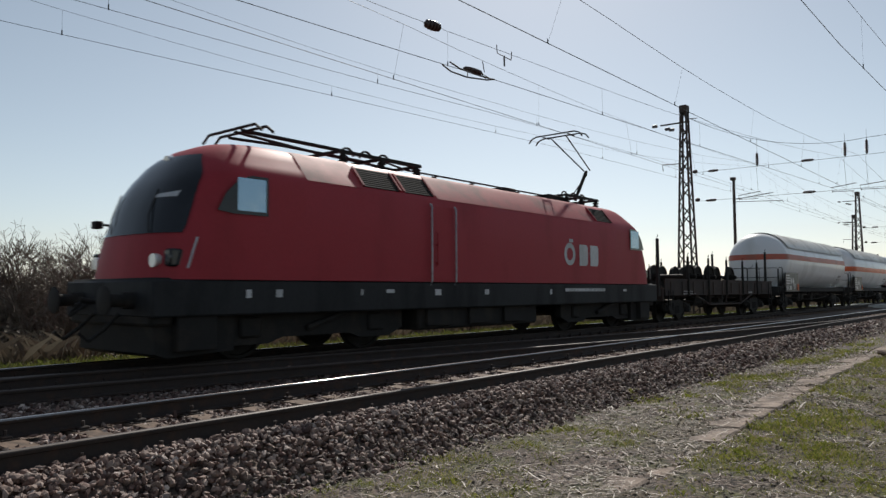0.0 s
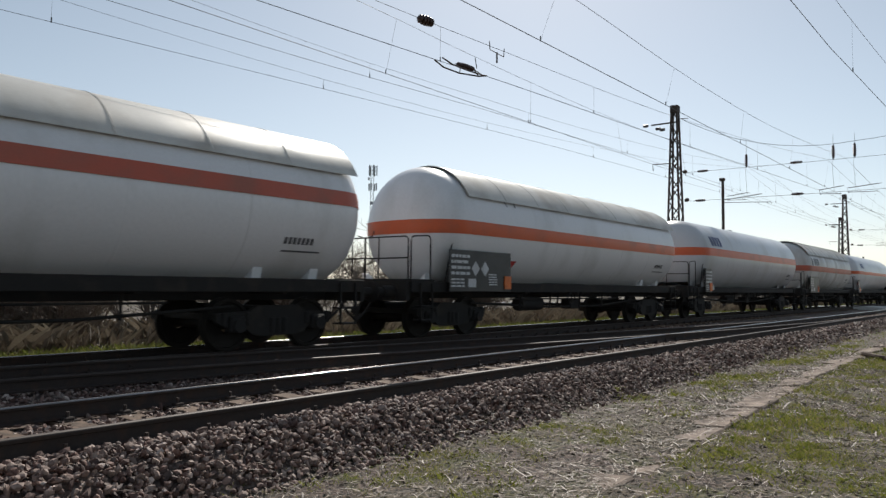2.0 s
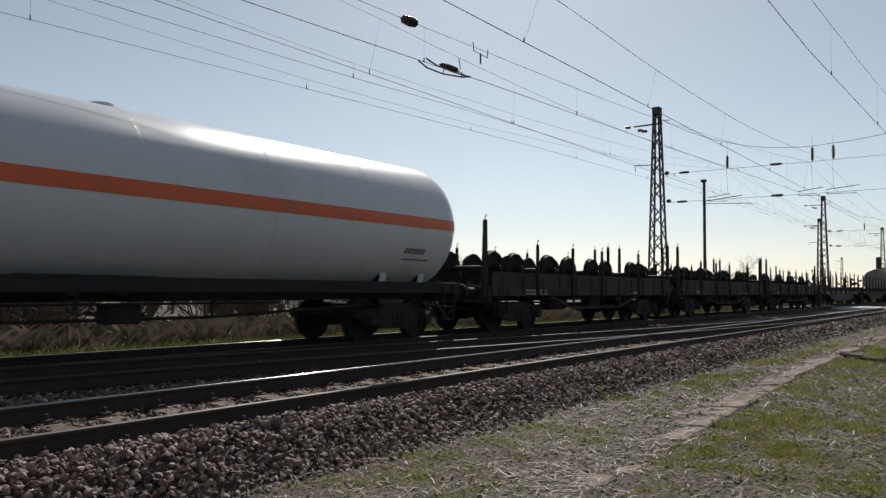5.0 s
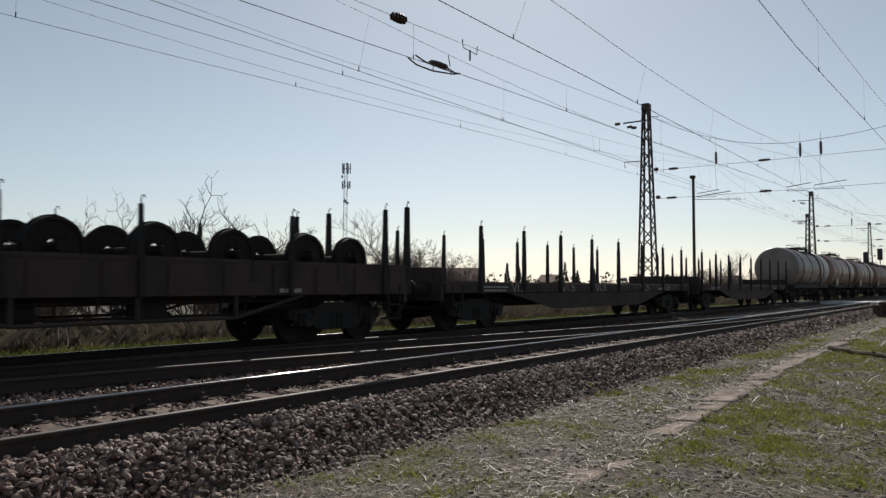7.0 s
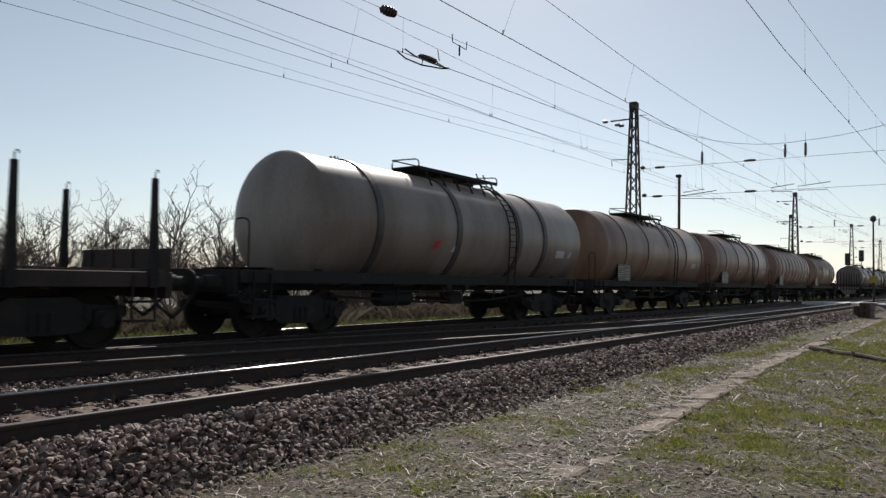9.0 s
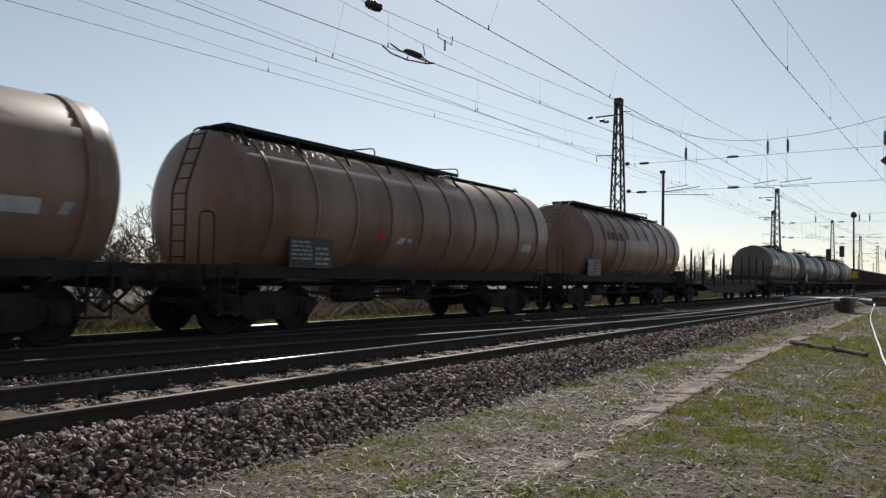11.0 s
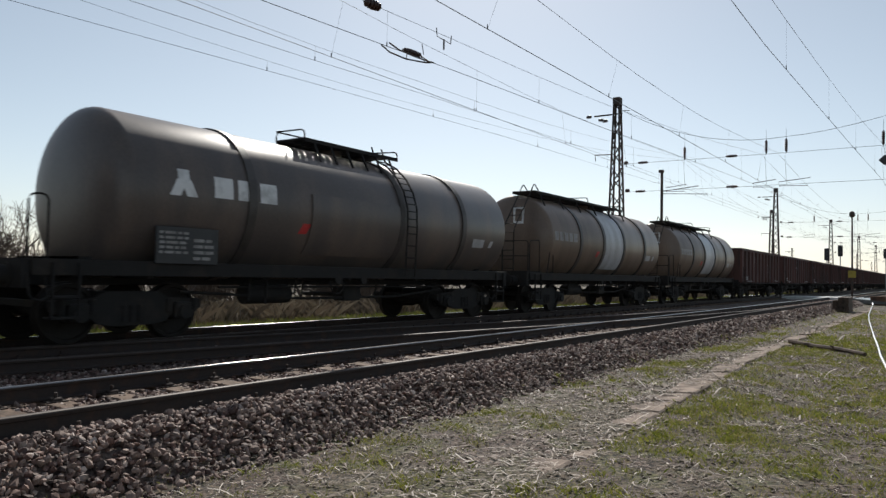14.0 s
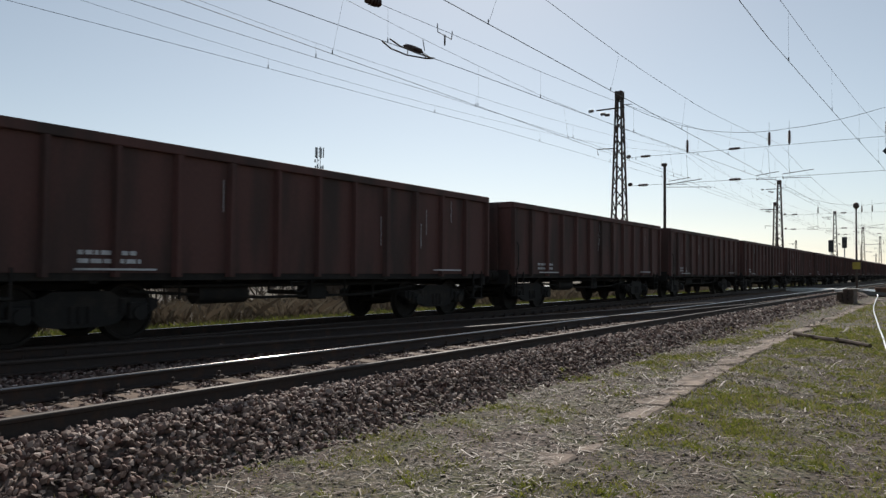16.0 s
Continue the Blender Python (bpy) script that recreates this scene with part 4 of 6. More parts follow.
def loaded_wheelsets(w_s, x0, x1, n, z, seed):
    """Spare wheelsets standing crosswise on a wagon's deck. They ride with it as things of their own."""
    rng = random.Random(seed)
    for i in range(n):
        x = x0 + (x1 - x0) * (i + 0.5) / n + rng.uniform(-0.12, 0.12)
        m = pose(0, 0, 0)
        o = tagged(thing("spare_wheelset", "dark rusty spare wheelset lying across a flat wagon", "wheelset", pose(FRONT + w_s + x, YT, z - 0.005), "spare wheelsets on the flat wagons"))
        part("wheel_axle", wheelset_mesh(0.46), None, o, at=pose(0, (0.1 if i % 2 else -0.1) + rng.uniform(-0.06, 0.06), 0.46, 0, rng.uniform(0, 90), 0))
        TRAIN.append((o, w_s + x))
        for q in (-0.75, 0.75):
            for turn in (0, 180):
                part("wedge", wedge_mesh(), None, o, at=pose(0, q, 0, 0, 0, turn))



def open_wagon(s, L, label, seed):
    w = wagon("open_wagon", s, label, "open wagon", "open goods wagons of the train")
    underframe(w, L, 0.92, 1.2, 1.3)
    ends(w, L)
    bogie(w, 2.55), bogie(w, L - 2.55)
    bot, top = 1.08, 3.10
    a, b = 0.68, L - 0.68
    bm = bmesh.new()
    box(bm, a, b, -1.36, 1.36, bot, bot + 0.1)
    part("floor_plate", bm, "wagon_red", w)
    rng = random.Random(seed)
    for s_ in (-1, 1):
        bm = bmesh.new()
        box(bm, a, b, s_ * 1.36 - 0.02, s_ * 1.36 + 0.02, bot, top)
        wall = part("side_wall", bm, "wagon_red", w)
        bm = bmesh.new()
        box(bm, a, b, s_ * 1.40 - 0.06, s_ * 1.40 + 0.06, top - 0.10, top + 0.06, 0.015)
        part("top_rail", bm, "wagon_red", wall)
        n = 12
        for i in range(n + 1):
            x = a + 0.06 + (b - a - 0.12) * i / n
            bm = bmesh.new()
            k = 0.06 if i not in (3, 4, 8, 9) else 0.085
            pts = [(x - k, s_ * 1.38), (x - k * 0.6, s_ * 1.48), (x + k * 0.6, s_ * 1.48), (x + k, s_ * 1.38)]
            prism(bm, pts, bot - 0.06, top - 0.1, "z")
            part("wall_post", bm, "wagon_red", wall)
    for x in (a, b):
        bm = bmesh.new()
        box(bm, x - 0.02, x + 0.02, -1.36, 1.36, bot, top)
        for y in (-0.9, -0.3, 0.3, 0.9):
            box(bm, x - 0.09, x + 0.09, y - 0.06, y + 0.06, bot - 0.1, top)
        box(bm, x - 0.06, x + 0.06, -1.4, 1.4, top - 0.1, top + 0.06)
        part("end_wall", bm, "wagon_red", w)
    bm = bmesh.new()
    for i in range(6):
        x = rng.uniform(a + 0.5, b - 0.5)
        z = rng.uniform(1.5, 2.6)
        box(bm, x, x + 0.012, -1.386, -1.381, z, min(top - 0.2, z + rng.uniform(0.4, 1.0)))
    box(bm, 2.2, 3.5, -1.50, -1.49, 1.12, 1.15)
    box(bm, L - 3.3, L - 2.1, -1.50, -1.49, 1.16, 1.19)
    bars(bm, 2.3, 3.3, 1.2, 1.45, -1.386, 2, rng)
    part("chalk_marks", bm, "light_panel", w, "pale scratches and lettering")
    bm = bmesh.new()
    handrail(bm, [(a + 0.1, -1.5, 1.2), (a + 0.1, -1.56, 1.3), (a + 0.1, -1.56, 1.9), (a + 0.1, -1.5, 2.0)])
    handrail(bm, [(0.72, -1.2, 0.6), (0.72, -1.42, 0.6), (0.72, -1.42, 1.3)])
    part("handrail", bm, "black_steel", w)
    return w


# ---- locomotive ----
LOCO = 19.28
SECTION = [(1.48, 1.36), (1.49, 2.2), (1.47, 3.08), (1.43, 3.18), (1.02, 3.66), (0.86, 3.76), (0.45, 3.82), (0.0, 3.84)]
NOSE = [(1.36, 0.78, 0.90), (1.62, 0.81, 0.92), (1.90, 0.87, 0.95), (2.10, 0.93, 0.97), (2.25, 0.99, 0.98), (2.48, 1.06, 1.00), (2.70, 1.15, 1.02), (2.90, 1.25, 1.05), (3.08, 1.37, 1.07), (3.18, 1.45, 1.07), (3.34, 1.56, 1.08), (3.50, 1.73, 1.04), (3.66, 1.97, 0.98), (3.76, 2.22, 0.90), (3.82, 2.58, 0.80), (3.838, 2.95, 0.60)]   # height, front, depth of the rounding
BACK = pose(-0.5, 0, 0)


def loco_section():
    return SECTION + [(-y, z) for y, z in SECTION[-2::-1]]


def half_width(z):
    for (p, a), (q, b) in zip(SECTION, SECTION[1:]):
        if z <= b:
            return p + (q - p) * (z - a) / (b - a)
    return 0.05


def nose_ring(z, c, depth, reach=1.0, out=0.0, n=12):
    """One level of the rounded end, from the near side round the front to the far side."""
    w, pts = half_width(z), []
    for i in range(-n, n + 1):
        a = abs(i) / n * math.pi / 2 * reach
        side = math.copysign(1, i) if i else 0.0
        y = side * (w + out) * math.sin(a) ** 0.78 if i else 0.0
        pts.append(Vector((c - out + depth * (1 - math.cos(a) ** 0.78), y, z)))
    return pts


def loft(bm, sections):
    rings = [[bm.verts.new((x, -y, z)) for y, z in pts] for x, pts in sections]
    for u, w in zip(rings, rings[1:]):
        for j in range(len(u) - 1):
            bm.faces.new((u[j], u[j + 1], w[j + 1], w[j]))
    return rings


def locomotive(s):
    w = wagon("electric_locomotive", s, "red electric locomotive with dark skirt and raised pantograph", "locomotive", "")
    bm = bmesh.new()
    rings = loft(bm, [(x, loco_section()) for x in (3.55, 6.9, 9.39, 11.4, LOCO - 3.55)])
    for u, q in zip(rings, rings[1:]):
        bm.faces.new((u[0], u[-1], q[-1], q[0]))
    for flip in (False, True):
        rows = []
        for z, c, depth in NOSE:
            ring = nose_ring(z, c, depth)
            ring = [Vector((3.55, ring[0].y, z))] + ring + [Vector((3.55, ring[-1].y, z))]
            rows.append([bm.verts.new((LOCO - p.x if flip else p.x, p.y, p.z)) for p in ring])
        for u, v in zip(rows, rows[1:]):
            for k in range(len(u) - 1):
                bm.faces.new((u[k], u[k + 1], v[k + 1], v[k]))
        bm.faces.new(rows[0])
        top = rows[-1]
        for k in range(len(top) // 2):
            m = len(top) - 1 - k
            if m - k > 2:
                bm.faces.new((top[k], top[k + 1], top[m - 1], top[m]))
            elif m - k == 2:
                bm.faces.new((top[k], top[k + 1], top[m]))
    bmesh.ops.recalc_face_normals(bm, faces=bm.faces)
    body = part("body", bm, "loco_red", w, "glossy red body shell", 42)
    # roof sheets over the slanted shoulders
    bm = bmesh.new()
    for a, b in ((4.1, 5.5), (7.75, 14.9)):
        for sg in (-1, 1):
            q = [(sg * y * 1.006, z + 0.006) for y, z in ((1.435, 3.17), (1.02, 3.66), (0.86, 3.76))]
            u, v = [bm.verts.new((a, *p)) for p in q], [bm.verts.new((b, *p)) for p in q]
            for j in range(2):
                bm.faces.new((u[j], u[j + 1], v[j + 1], v[j]))
    part("roof_panel", bm, "roof_red", body, "weathered red roof panels", at=BACK)
    # windscreens follow the rounded ends
    for back_end in (False, True):
        bm = bmesh.new()
        rows = [[bm.verts.new((LOCO - p.x if back_end else p.x, p.y, p.z)) for p in nose_ring(z, c, depth, reach, 0.012)] for (z, c, depth), reach in zip(NOSE[3:12], (0.60, 0.605, 0.60, 0.585, 0.56, 0.53, 0.50, 0.46, 0.40))]
        for u, v in zip(rows, rows[1:]):
            for k in range(len(u) - 1):
                bm.faces.new((u[k], u[k + 1], v[k + 1], v[k]))
        screen = part("windscreen", bm, "glass_dark", body, "dark wrap-around windscreen", 60)
        bm = bmesh.new()                   # pale blind behind the glass, the wipers before it
        ring = nose_ring(2.70, 1.15, 1.02, 0.55, 0.02)
        for p, q in zip(ring[3:8], ring[4:9]):
            a = [bm.verts.new(((LOCO - v.x if back_end else v.x) + (-1 if back_end else 1) * (0.07 * (z - 2.70) / 0.11), v.y, z)) for v, z in ((p, 2.70), (q, 2.70), (q, 2.81), (p, 2.81))]
            bm.faces.new(a)
        part("sun_blind", bm, "light_panel", screen, "pale strip behind the windscreen", 60)
        for y in (-0.75, 0.5):
            bm = bmesh.new()
            xs = [LOCO - x if back_end else x for x in (0.96, 1.02, 1.24)]
            tube(bm, [(xs[0], y, 2.12), (xs[1], y + 0.12, 2.4), (xs[2], y + 0.22, 2.85)], 0.013, 5)
            part("wiper", bm, "black_steel", screen)
    for x0, x1 in ((2.1, 3.22), (LOCO - 3.22, LOCO - 2.1)):
        flip = x0 > 9
        bm = bmesh.new()
        tri = [(1.72, 2.48), (2.02, 2.44), (2.70, 2.44), (2.70, 3.10), (2.36, 3.10), (2.10, 3.0), (1.88, 2.78)]
        tri = [((LOCO - x) if flip else x, z) for x, z in tri]
        prism(bm, tri, -1.500, -1.506)
        frame_ = part("cab_window", bm, "glass_dark", body, "side cab window")
        bm = bmesh.new()
        a, b = (2.09, 2.65) if not flip else (LOCO - 2.65, LOCO - 2.09)
        prism(bm, [(a, 2.50), (b, 2.50), (b, 3.05), (a, 3.05)], -1.507, -1.511)
        part("pane", bm, "glass_sky_tint", frame_, "reflecting pane coloured pale blue for the sky seen through it")
    # grey skirt and frame
    bm = bmesh.new()
    box(bm, 0.66, LOCO - 0.66, -1.47, 1.47, 0.78, 1.352, 0.03)
    skirt = part("skirt", bm, "loco_grey", w, "dark grey skirt")
    rng = random.Random(4)
    for x in (2.3, 2.9, 4.9, 5.6, 7.1, 8.9, 11.8, 13.4, 16.1):
        bm = bmesh.new()
        box(bm, x, x + rng.uniform(0.06, 0.25), -1.476, -1.471, 1.05 + rng.uniform(0, 0.1), 1.2)
        part("plate", bm, "light_panel", skirt, "small pale plate")
    bm = bmesh.new()
    bars(bm, 12.6, 14.9, 1.10, 1.27, -1.471, 1, rng)
    part("number_bars", bm, "light_panel", skirt, "row of small pale bars")
    for x in (0.62, LOCO - 0.62):
        bm = bmesh.new()
        d = 1 if x < 5 else -1
        box(bm, min(x + d * 0.06, x + d * 0.46), max(x + d * 0.06, x + d * 0.46), -1.36, 1.36, 0.64, 1.385, 0.05)
        pts = [(x + d * 0.16, 0.64), (x + d * 0.20, 0.22), (x + d * 0.42, 0.14), (x + d * 1.6, 0.2), (x + d * 1.6, 0.78)]
        prism(bm, pts, -1.25, 1.25)
        for y in (-1.3, 1.3):
            box(bm, min(x + d * 0.5, x + d * 1.2), max(x + d * 0.5, x + d * 1.2), y - 0.1, y + 0.1, 0.24, 0.80, 0.02)
        part("buffer_beam", bm, "black_steel", w, "black buffer beam and rail guard")
        for y in (-0.98, 0.98):
            bm = bmesh.new()
            tube(bm, [(x + d * 0.56, y, 1.66), (x + d * 0.29, y, 1.66)], 0.11, 14)
            part("headlight", bm, "lamp", w, "round headlight")
            bm = bmesh.new()
            k = math.copysign(1, y)
            box(bm, min(x + d * 0.40, x + d * 0.72), max(x + d * 0.40, x + d * 0.72), y + k * 0.24 - 0.10, y + k * 0.24 + 0.10, 1.56, 1.84, 0.03)
            part("tail_light", bm, "glass_dark", w, "dark lamp glass")
        bm = bmesh.new()
        tube(bm, [(x + d * 1.18, 0, 3.46), (x + d * 1.04, 0, 3.44)], 0.09, 12)
        part("headlight", bm, "lamp", w, "round headlight")
        bm = bmesh.new()
        tube(bm, [(x + d * 0.85, 1.38, 2.38), (x + d * 0.66, 1.66, 2.40)], 0.025, 6)
        box(bm, x + d * 0.66 - 0.07, x + d * 0.66 + 0.07, 1.62, 1.82, 2.33, 2.47, 0.015)
        part("wing_mirror", bm, "black_steel", w)
        bm = bmesh.new()
        tube(bm, [(x + d * 0.60, -1.49, 1.53), (x + d * 0.74, -1.52, 2.02)], 0.018, 6)
        part("grab_rail", bm, "galv", w)
        for y in (-0.875, 0.875):
            part("buffer", buffer_mesh(), None, w, at=pose(0.2 if d > 0 else LOCO - 0.5, y, 1.04, 0, 0, 0 if d > 0 else 180))
        part("coupling", coupling_mesh(), None, w, at=pose(0.2 if d > 0 else LOCO - 0.5, 0, 0, 0, 0, 0 if d > 0 else 180))
    # side door with its long handrails
    bm = bmesh.new()
    for x in (7.42, 8.24):
        tube(bm, [(x, -1.50, 1.30), (x, -1.55, 1.36), (x, -1.55, 2.98), (x, -1.50, 3.04)], 0.022, 6)
    part("handrail", bm, "galv", w, "pale vertical handrail", at=BACK)
    bm = bmesh.new()
    box(bm, 7.5, 8.16, -1.497, -1.492, 1.42, 3.0)
    door = part("door", bm, "loco_red", body, "closed red side door", at=BACK)
    bm = bmesh.new()
    tube(bm, [(7.62, -1.50, 1.7), (7.62, -1.54, 1.75), (7.62, -1.54, 2.4), (7.62, -1.50, 2.45)], 0.014, 6)
    box(bm, 7.6, 7.78, -1.53, -1.50, 2.15, 2.19)
    box(bm, 7.6, 7.78, -1.53, -1.50, 1.75, 1.79)
    part("handle", bm, "loco_red", door)
    # grilles in the roof shoulder
    for a, b in ((5.55, 6.55), (6.72, 7.62), (15.05, 16.0)):
        for sg in (-1, 1):
            bm = bmesh.new()
            lo, hi = Vector((sg * 1.40, 3.215)), Vector((sg * 1.06, 3.63))
            prism(bm, [(lo.x, lo.y), (hi.x, hi.y), (hi.x + sg * 0.008, hi.y + 0.008), (lo.x + sg * 0.008, lo.y + 0.008)], a, b, "x")
            for i in range(9):
                p, q = lo.lerp(hi, i / 9), lo.lerp(hi, (i + 0.55) / 9)
                o = Vector((sg * 0.018, 0.016))
                prism(bm, [(p.x, p.y), (q.x, q.y), (q.x + o.x, q.y + o.y), (p.x + o.x, p.y + o.y)], a, b, "x")
            part("air_grille", bm, "black_steel", body, "dark louvred air grille", at=BACK)
            for x in (a - 0.05, b):
                bm = bmesh.new()
                prism(bm, [(lo.x, lo.y), (hi.x, hi.y), (hi.x + sg * 0.03, hi.y + 0.03), (lo.x + sg * 0.03, lo.y + 0.03)], x, x + 0.05, "x")
                part("grille_frame", bm, "roof_red", body, at=BACK)
    # plain shapes in place of the owner's sign: a ring and two blocks
    bm = bmesh.new()
    n = 20
    cx, cz, r0, r1 = 13.32, 2.17, 0.17, 0.30
    ring = [[bm.verts.new((cx + q * math.cos(2 * math.pi * j / n), -1.497, cz + q * 1.05 * math.sin(2 * math.pi * j / n))) for j in range(n)] for q in (r0, r1)]
    for j in range(n):
        bm.faces.new((ring[0][j], ring[0][(j + 1) % n], ring[1][(j + 1) % n], ring[1][j]))
    box(bm, cx - 0.04, cx + 0.18, -1.499, -1.495, cz + 0.33, cz + 0.42)
    for x in (13.85, 14.48):
        for za, zb in ((1.86, 2.46),):
            prism(bm, [(x, za), (x + 0.40, za), (x + 0.48, za + 0.07), (x + 0.48, zb - 0.07), (x + 0.40, zb), (x, zb)], -1.495, -1.499)
    part("owner_sign", bm, "light_panel", body, "white ring and blocks painted on the side", None, BACK)
    # roof equipment
    bm = bmesh.new()
    pts = [(7.0, -0.25, 4.12), (8.0, -0.25, 3.98), (9.5, -0.25, 3.98), (12, -0.25, 3.98), (14.6, -0.25, 3.98)]
    tube(bm, pts, 0.022, 6)
    tube(bm, [(x, y + 0.5, z) for x, y, z in pts], 0.022, 6)
    for x in (7.6, 9.0, 10.5, 11.6, 12.6, 13.8, 14.5):
        for k in range(3):
            tube(bm, [(x, -0.25, 3.83 + k * 0.045), (x, -0.25, 3.855 + k * 0.045)], 0.07, 8)
    box(bm, 11.6, 12.2, -0.5, 0.3, 3.84, 3.96, 0.03)
    box(bm, 14.0, 14.9, -0.45, 0.35, 3.84, 4.02, 0.04)
    part("roof_conduit", bm, "black_steel", w, at=BACK)

    def pantograph_base(x0, x1):
        bm = bmesh.new()
        for y in (-0.62, 0.62):
            box(bm, x0, x1, y - 0.04, y + 0.04, 4.0, 4.07)
            for x in (x0 + 0.1, (x0 + x1) / 2, x1 - 0.1):
                tube(bm, [(x, y, 3.72), (x, y, 4.0)], 0.06, 8)
                tube(bm, [(x, y, 3.82), (x, y, 3.86)], 0.10, 8)
                tube(bm, [(x, y, 3.91), (x, y, 3.95)], 0.10, 8)
        for x in (x0, (x0 + x1) / 2, x1):
            box(bm, x - 0.04, x + 0.04, -0.66, 0.66, 4.0, 4.06)
        for i in range(3):
            c = x0 + 0.5 + i * 0.55
            tube(bm, [(c + 0.18 * math.cos(a / 8 * math.pi), -0.3, 4.05 + 0.16 * math.sin(a / 8 * math.pi)) for a in range(9)], 0.025, 6)
        return bm
    p = part("pantograph", pantograph_base(5.6, 8.05), "black_steel", w, "folded pantograph", at=BACK)
    bm = bmesh.new()
    tube(bm, [(7.9, -0.35, 4.08), (5.2, -0.28, 4.14), (3.2, -0.1, 4.2)], 0.04, 6)
    tube(bm, [(7.9, 0.35, 4.08), (5.2, 0.28, 4.14), (3.2, 0.1, 4.2)], 0.03, 6)
    tube(bm, [(6.6, 0, 4.06), (4.2, 0, 4.08), (3.0, 0, 4.04)], 0.03, 6)
    for x in (3.05, 3.3):
        tube(bm, [(x, -0.95, 4.06), (x, -0.75, 4.2), (x, 0.75, 4.2), (x, 0.95, 4.06)], 0.028, 6)
    part("arm", bm, "black_steel", p, at=pose(0.4, 0, 0))
    p = part("pantograph", pantograph_base(14.6, 16.6), "black_steel", w, "raised pantograph under the wire", at=BACK)
    bm = bmesh.new()
    tube(bm, [(16.3, 0, 4.08), (17.05, 0, 5.1)], 0.055, 8)
    tube(bm, [(15.9, 0, 4.04), (17.1, 0, 5.0)], 0.02, 6)
    for y in (-0.28, 0.28):
        tube(bm, [(17.1, y * 0.4, 5.14), (15.3, y, 5.98)], 0.022, 6)
    for x in (15.1, 15.5):
        tube(bm, [(x, -0.95, 5.86), (x, -0.86, 5.98), (x, -0.68, 6.04), (x, 0.68, 6.04), (x, 0.86, 5.98), (x, 0.95, 5.86)], 0.022, 6)
    for y in (-0.45, 0.45):
        tube(bm, [(15.1, y, 6.0), (15.5, y, 6.0)], 0.02, 6)
    part("arm", bm, "black_steel", p)
    # running gear
    for x in (4.1, LOCO - 4.1):
        bm = bmesh.new()
        for y in (-1.05, 1.05):
            prism(bm, [(-2.3, 0.42), (-2.3, 0.78), (-0.8, 0.86), (0.8, 0.86), (2.3, 0.78), (2.3, 0.42), (1.9, 0.26), (1.1, 0.26), (0.8, 0.36), (-0.8, 0.36), (-1.1, 0.26), (-1.9, 0.26)], y - 0.09, y + 0.09)
            for q in (-1.5, 1.5):
                box(bm, q - 0.22, q + 0.22, y - 0.16, y + 0.16, 0.38, 0.74, 0.04)
                for o in (-0.36, 0.36):
                    tube(bm, [(q + o, y, 0.66), (q + o, y, 0.95)], 0.1, 10)
            tube(bm, [(-0.3, y * 1.15, 0.5), (0.7, y * 1.15, 0.78)], 0.06, 8)
            for q in (-0.25, 0.0, 0.25):
                tube(bm, [(q, y, 0.45), (q, y, 0.9)], 0.09, 10)
        box(bm, -0.5, 0.5, -1.0, 1.0, 0.4, 0.8, 0.05)
        b = part("bogie", bm, "black_steel", w, at=pose(x, 0, 0))
        for q in (-1.5, 1.5):
            o = part("wheelset", wheelset_mesh(0.575), None, b, at=pose(q, 0, 0.575))
            WHEELS.append((o, pose(q, 0, 0.575), 0.575))
    bm = bmesh.new()
    box(bm, 7.3, 12.0, -1.25, 1.25, 0.32, 0.9, 0.05)
    case = part("transformer_case", bm, "black_steel", w, at=BACK)
    for x in (7.5, 9.0, 10.4):
        bm = bmesh.new()
        box(bm, x, x + 0.9, -1.34, -1.252, 0.4, 0.86, 0.02)
        part("cover", bm, "black_steel", case)
    return w


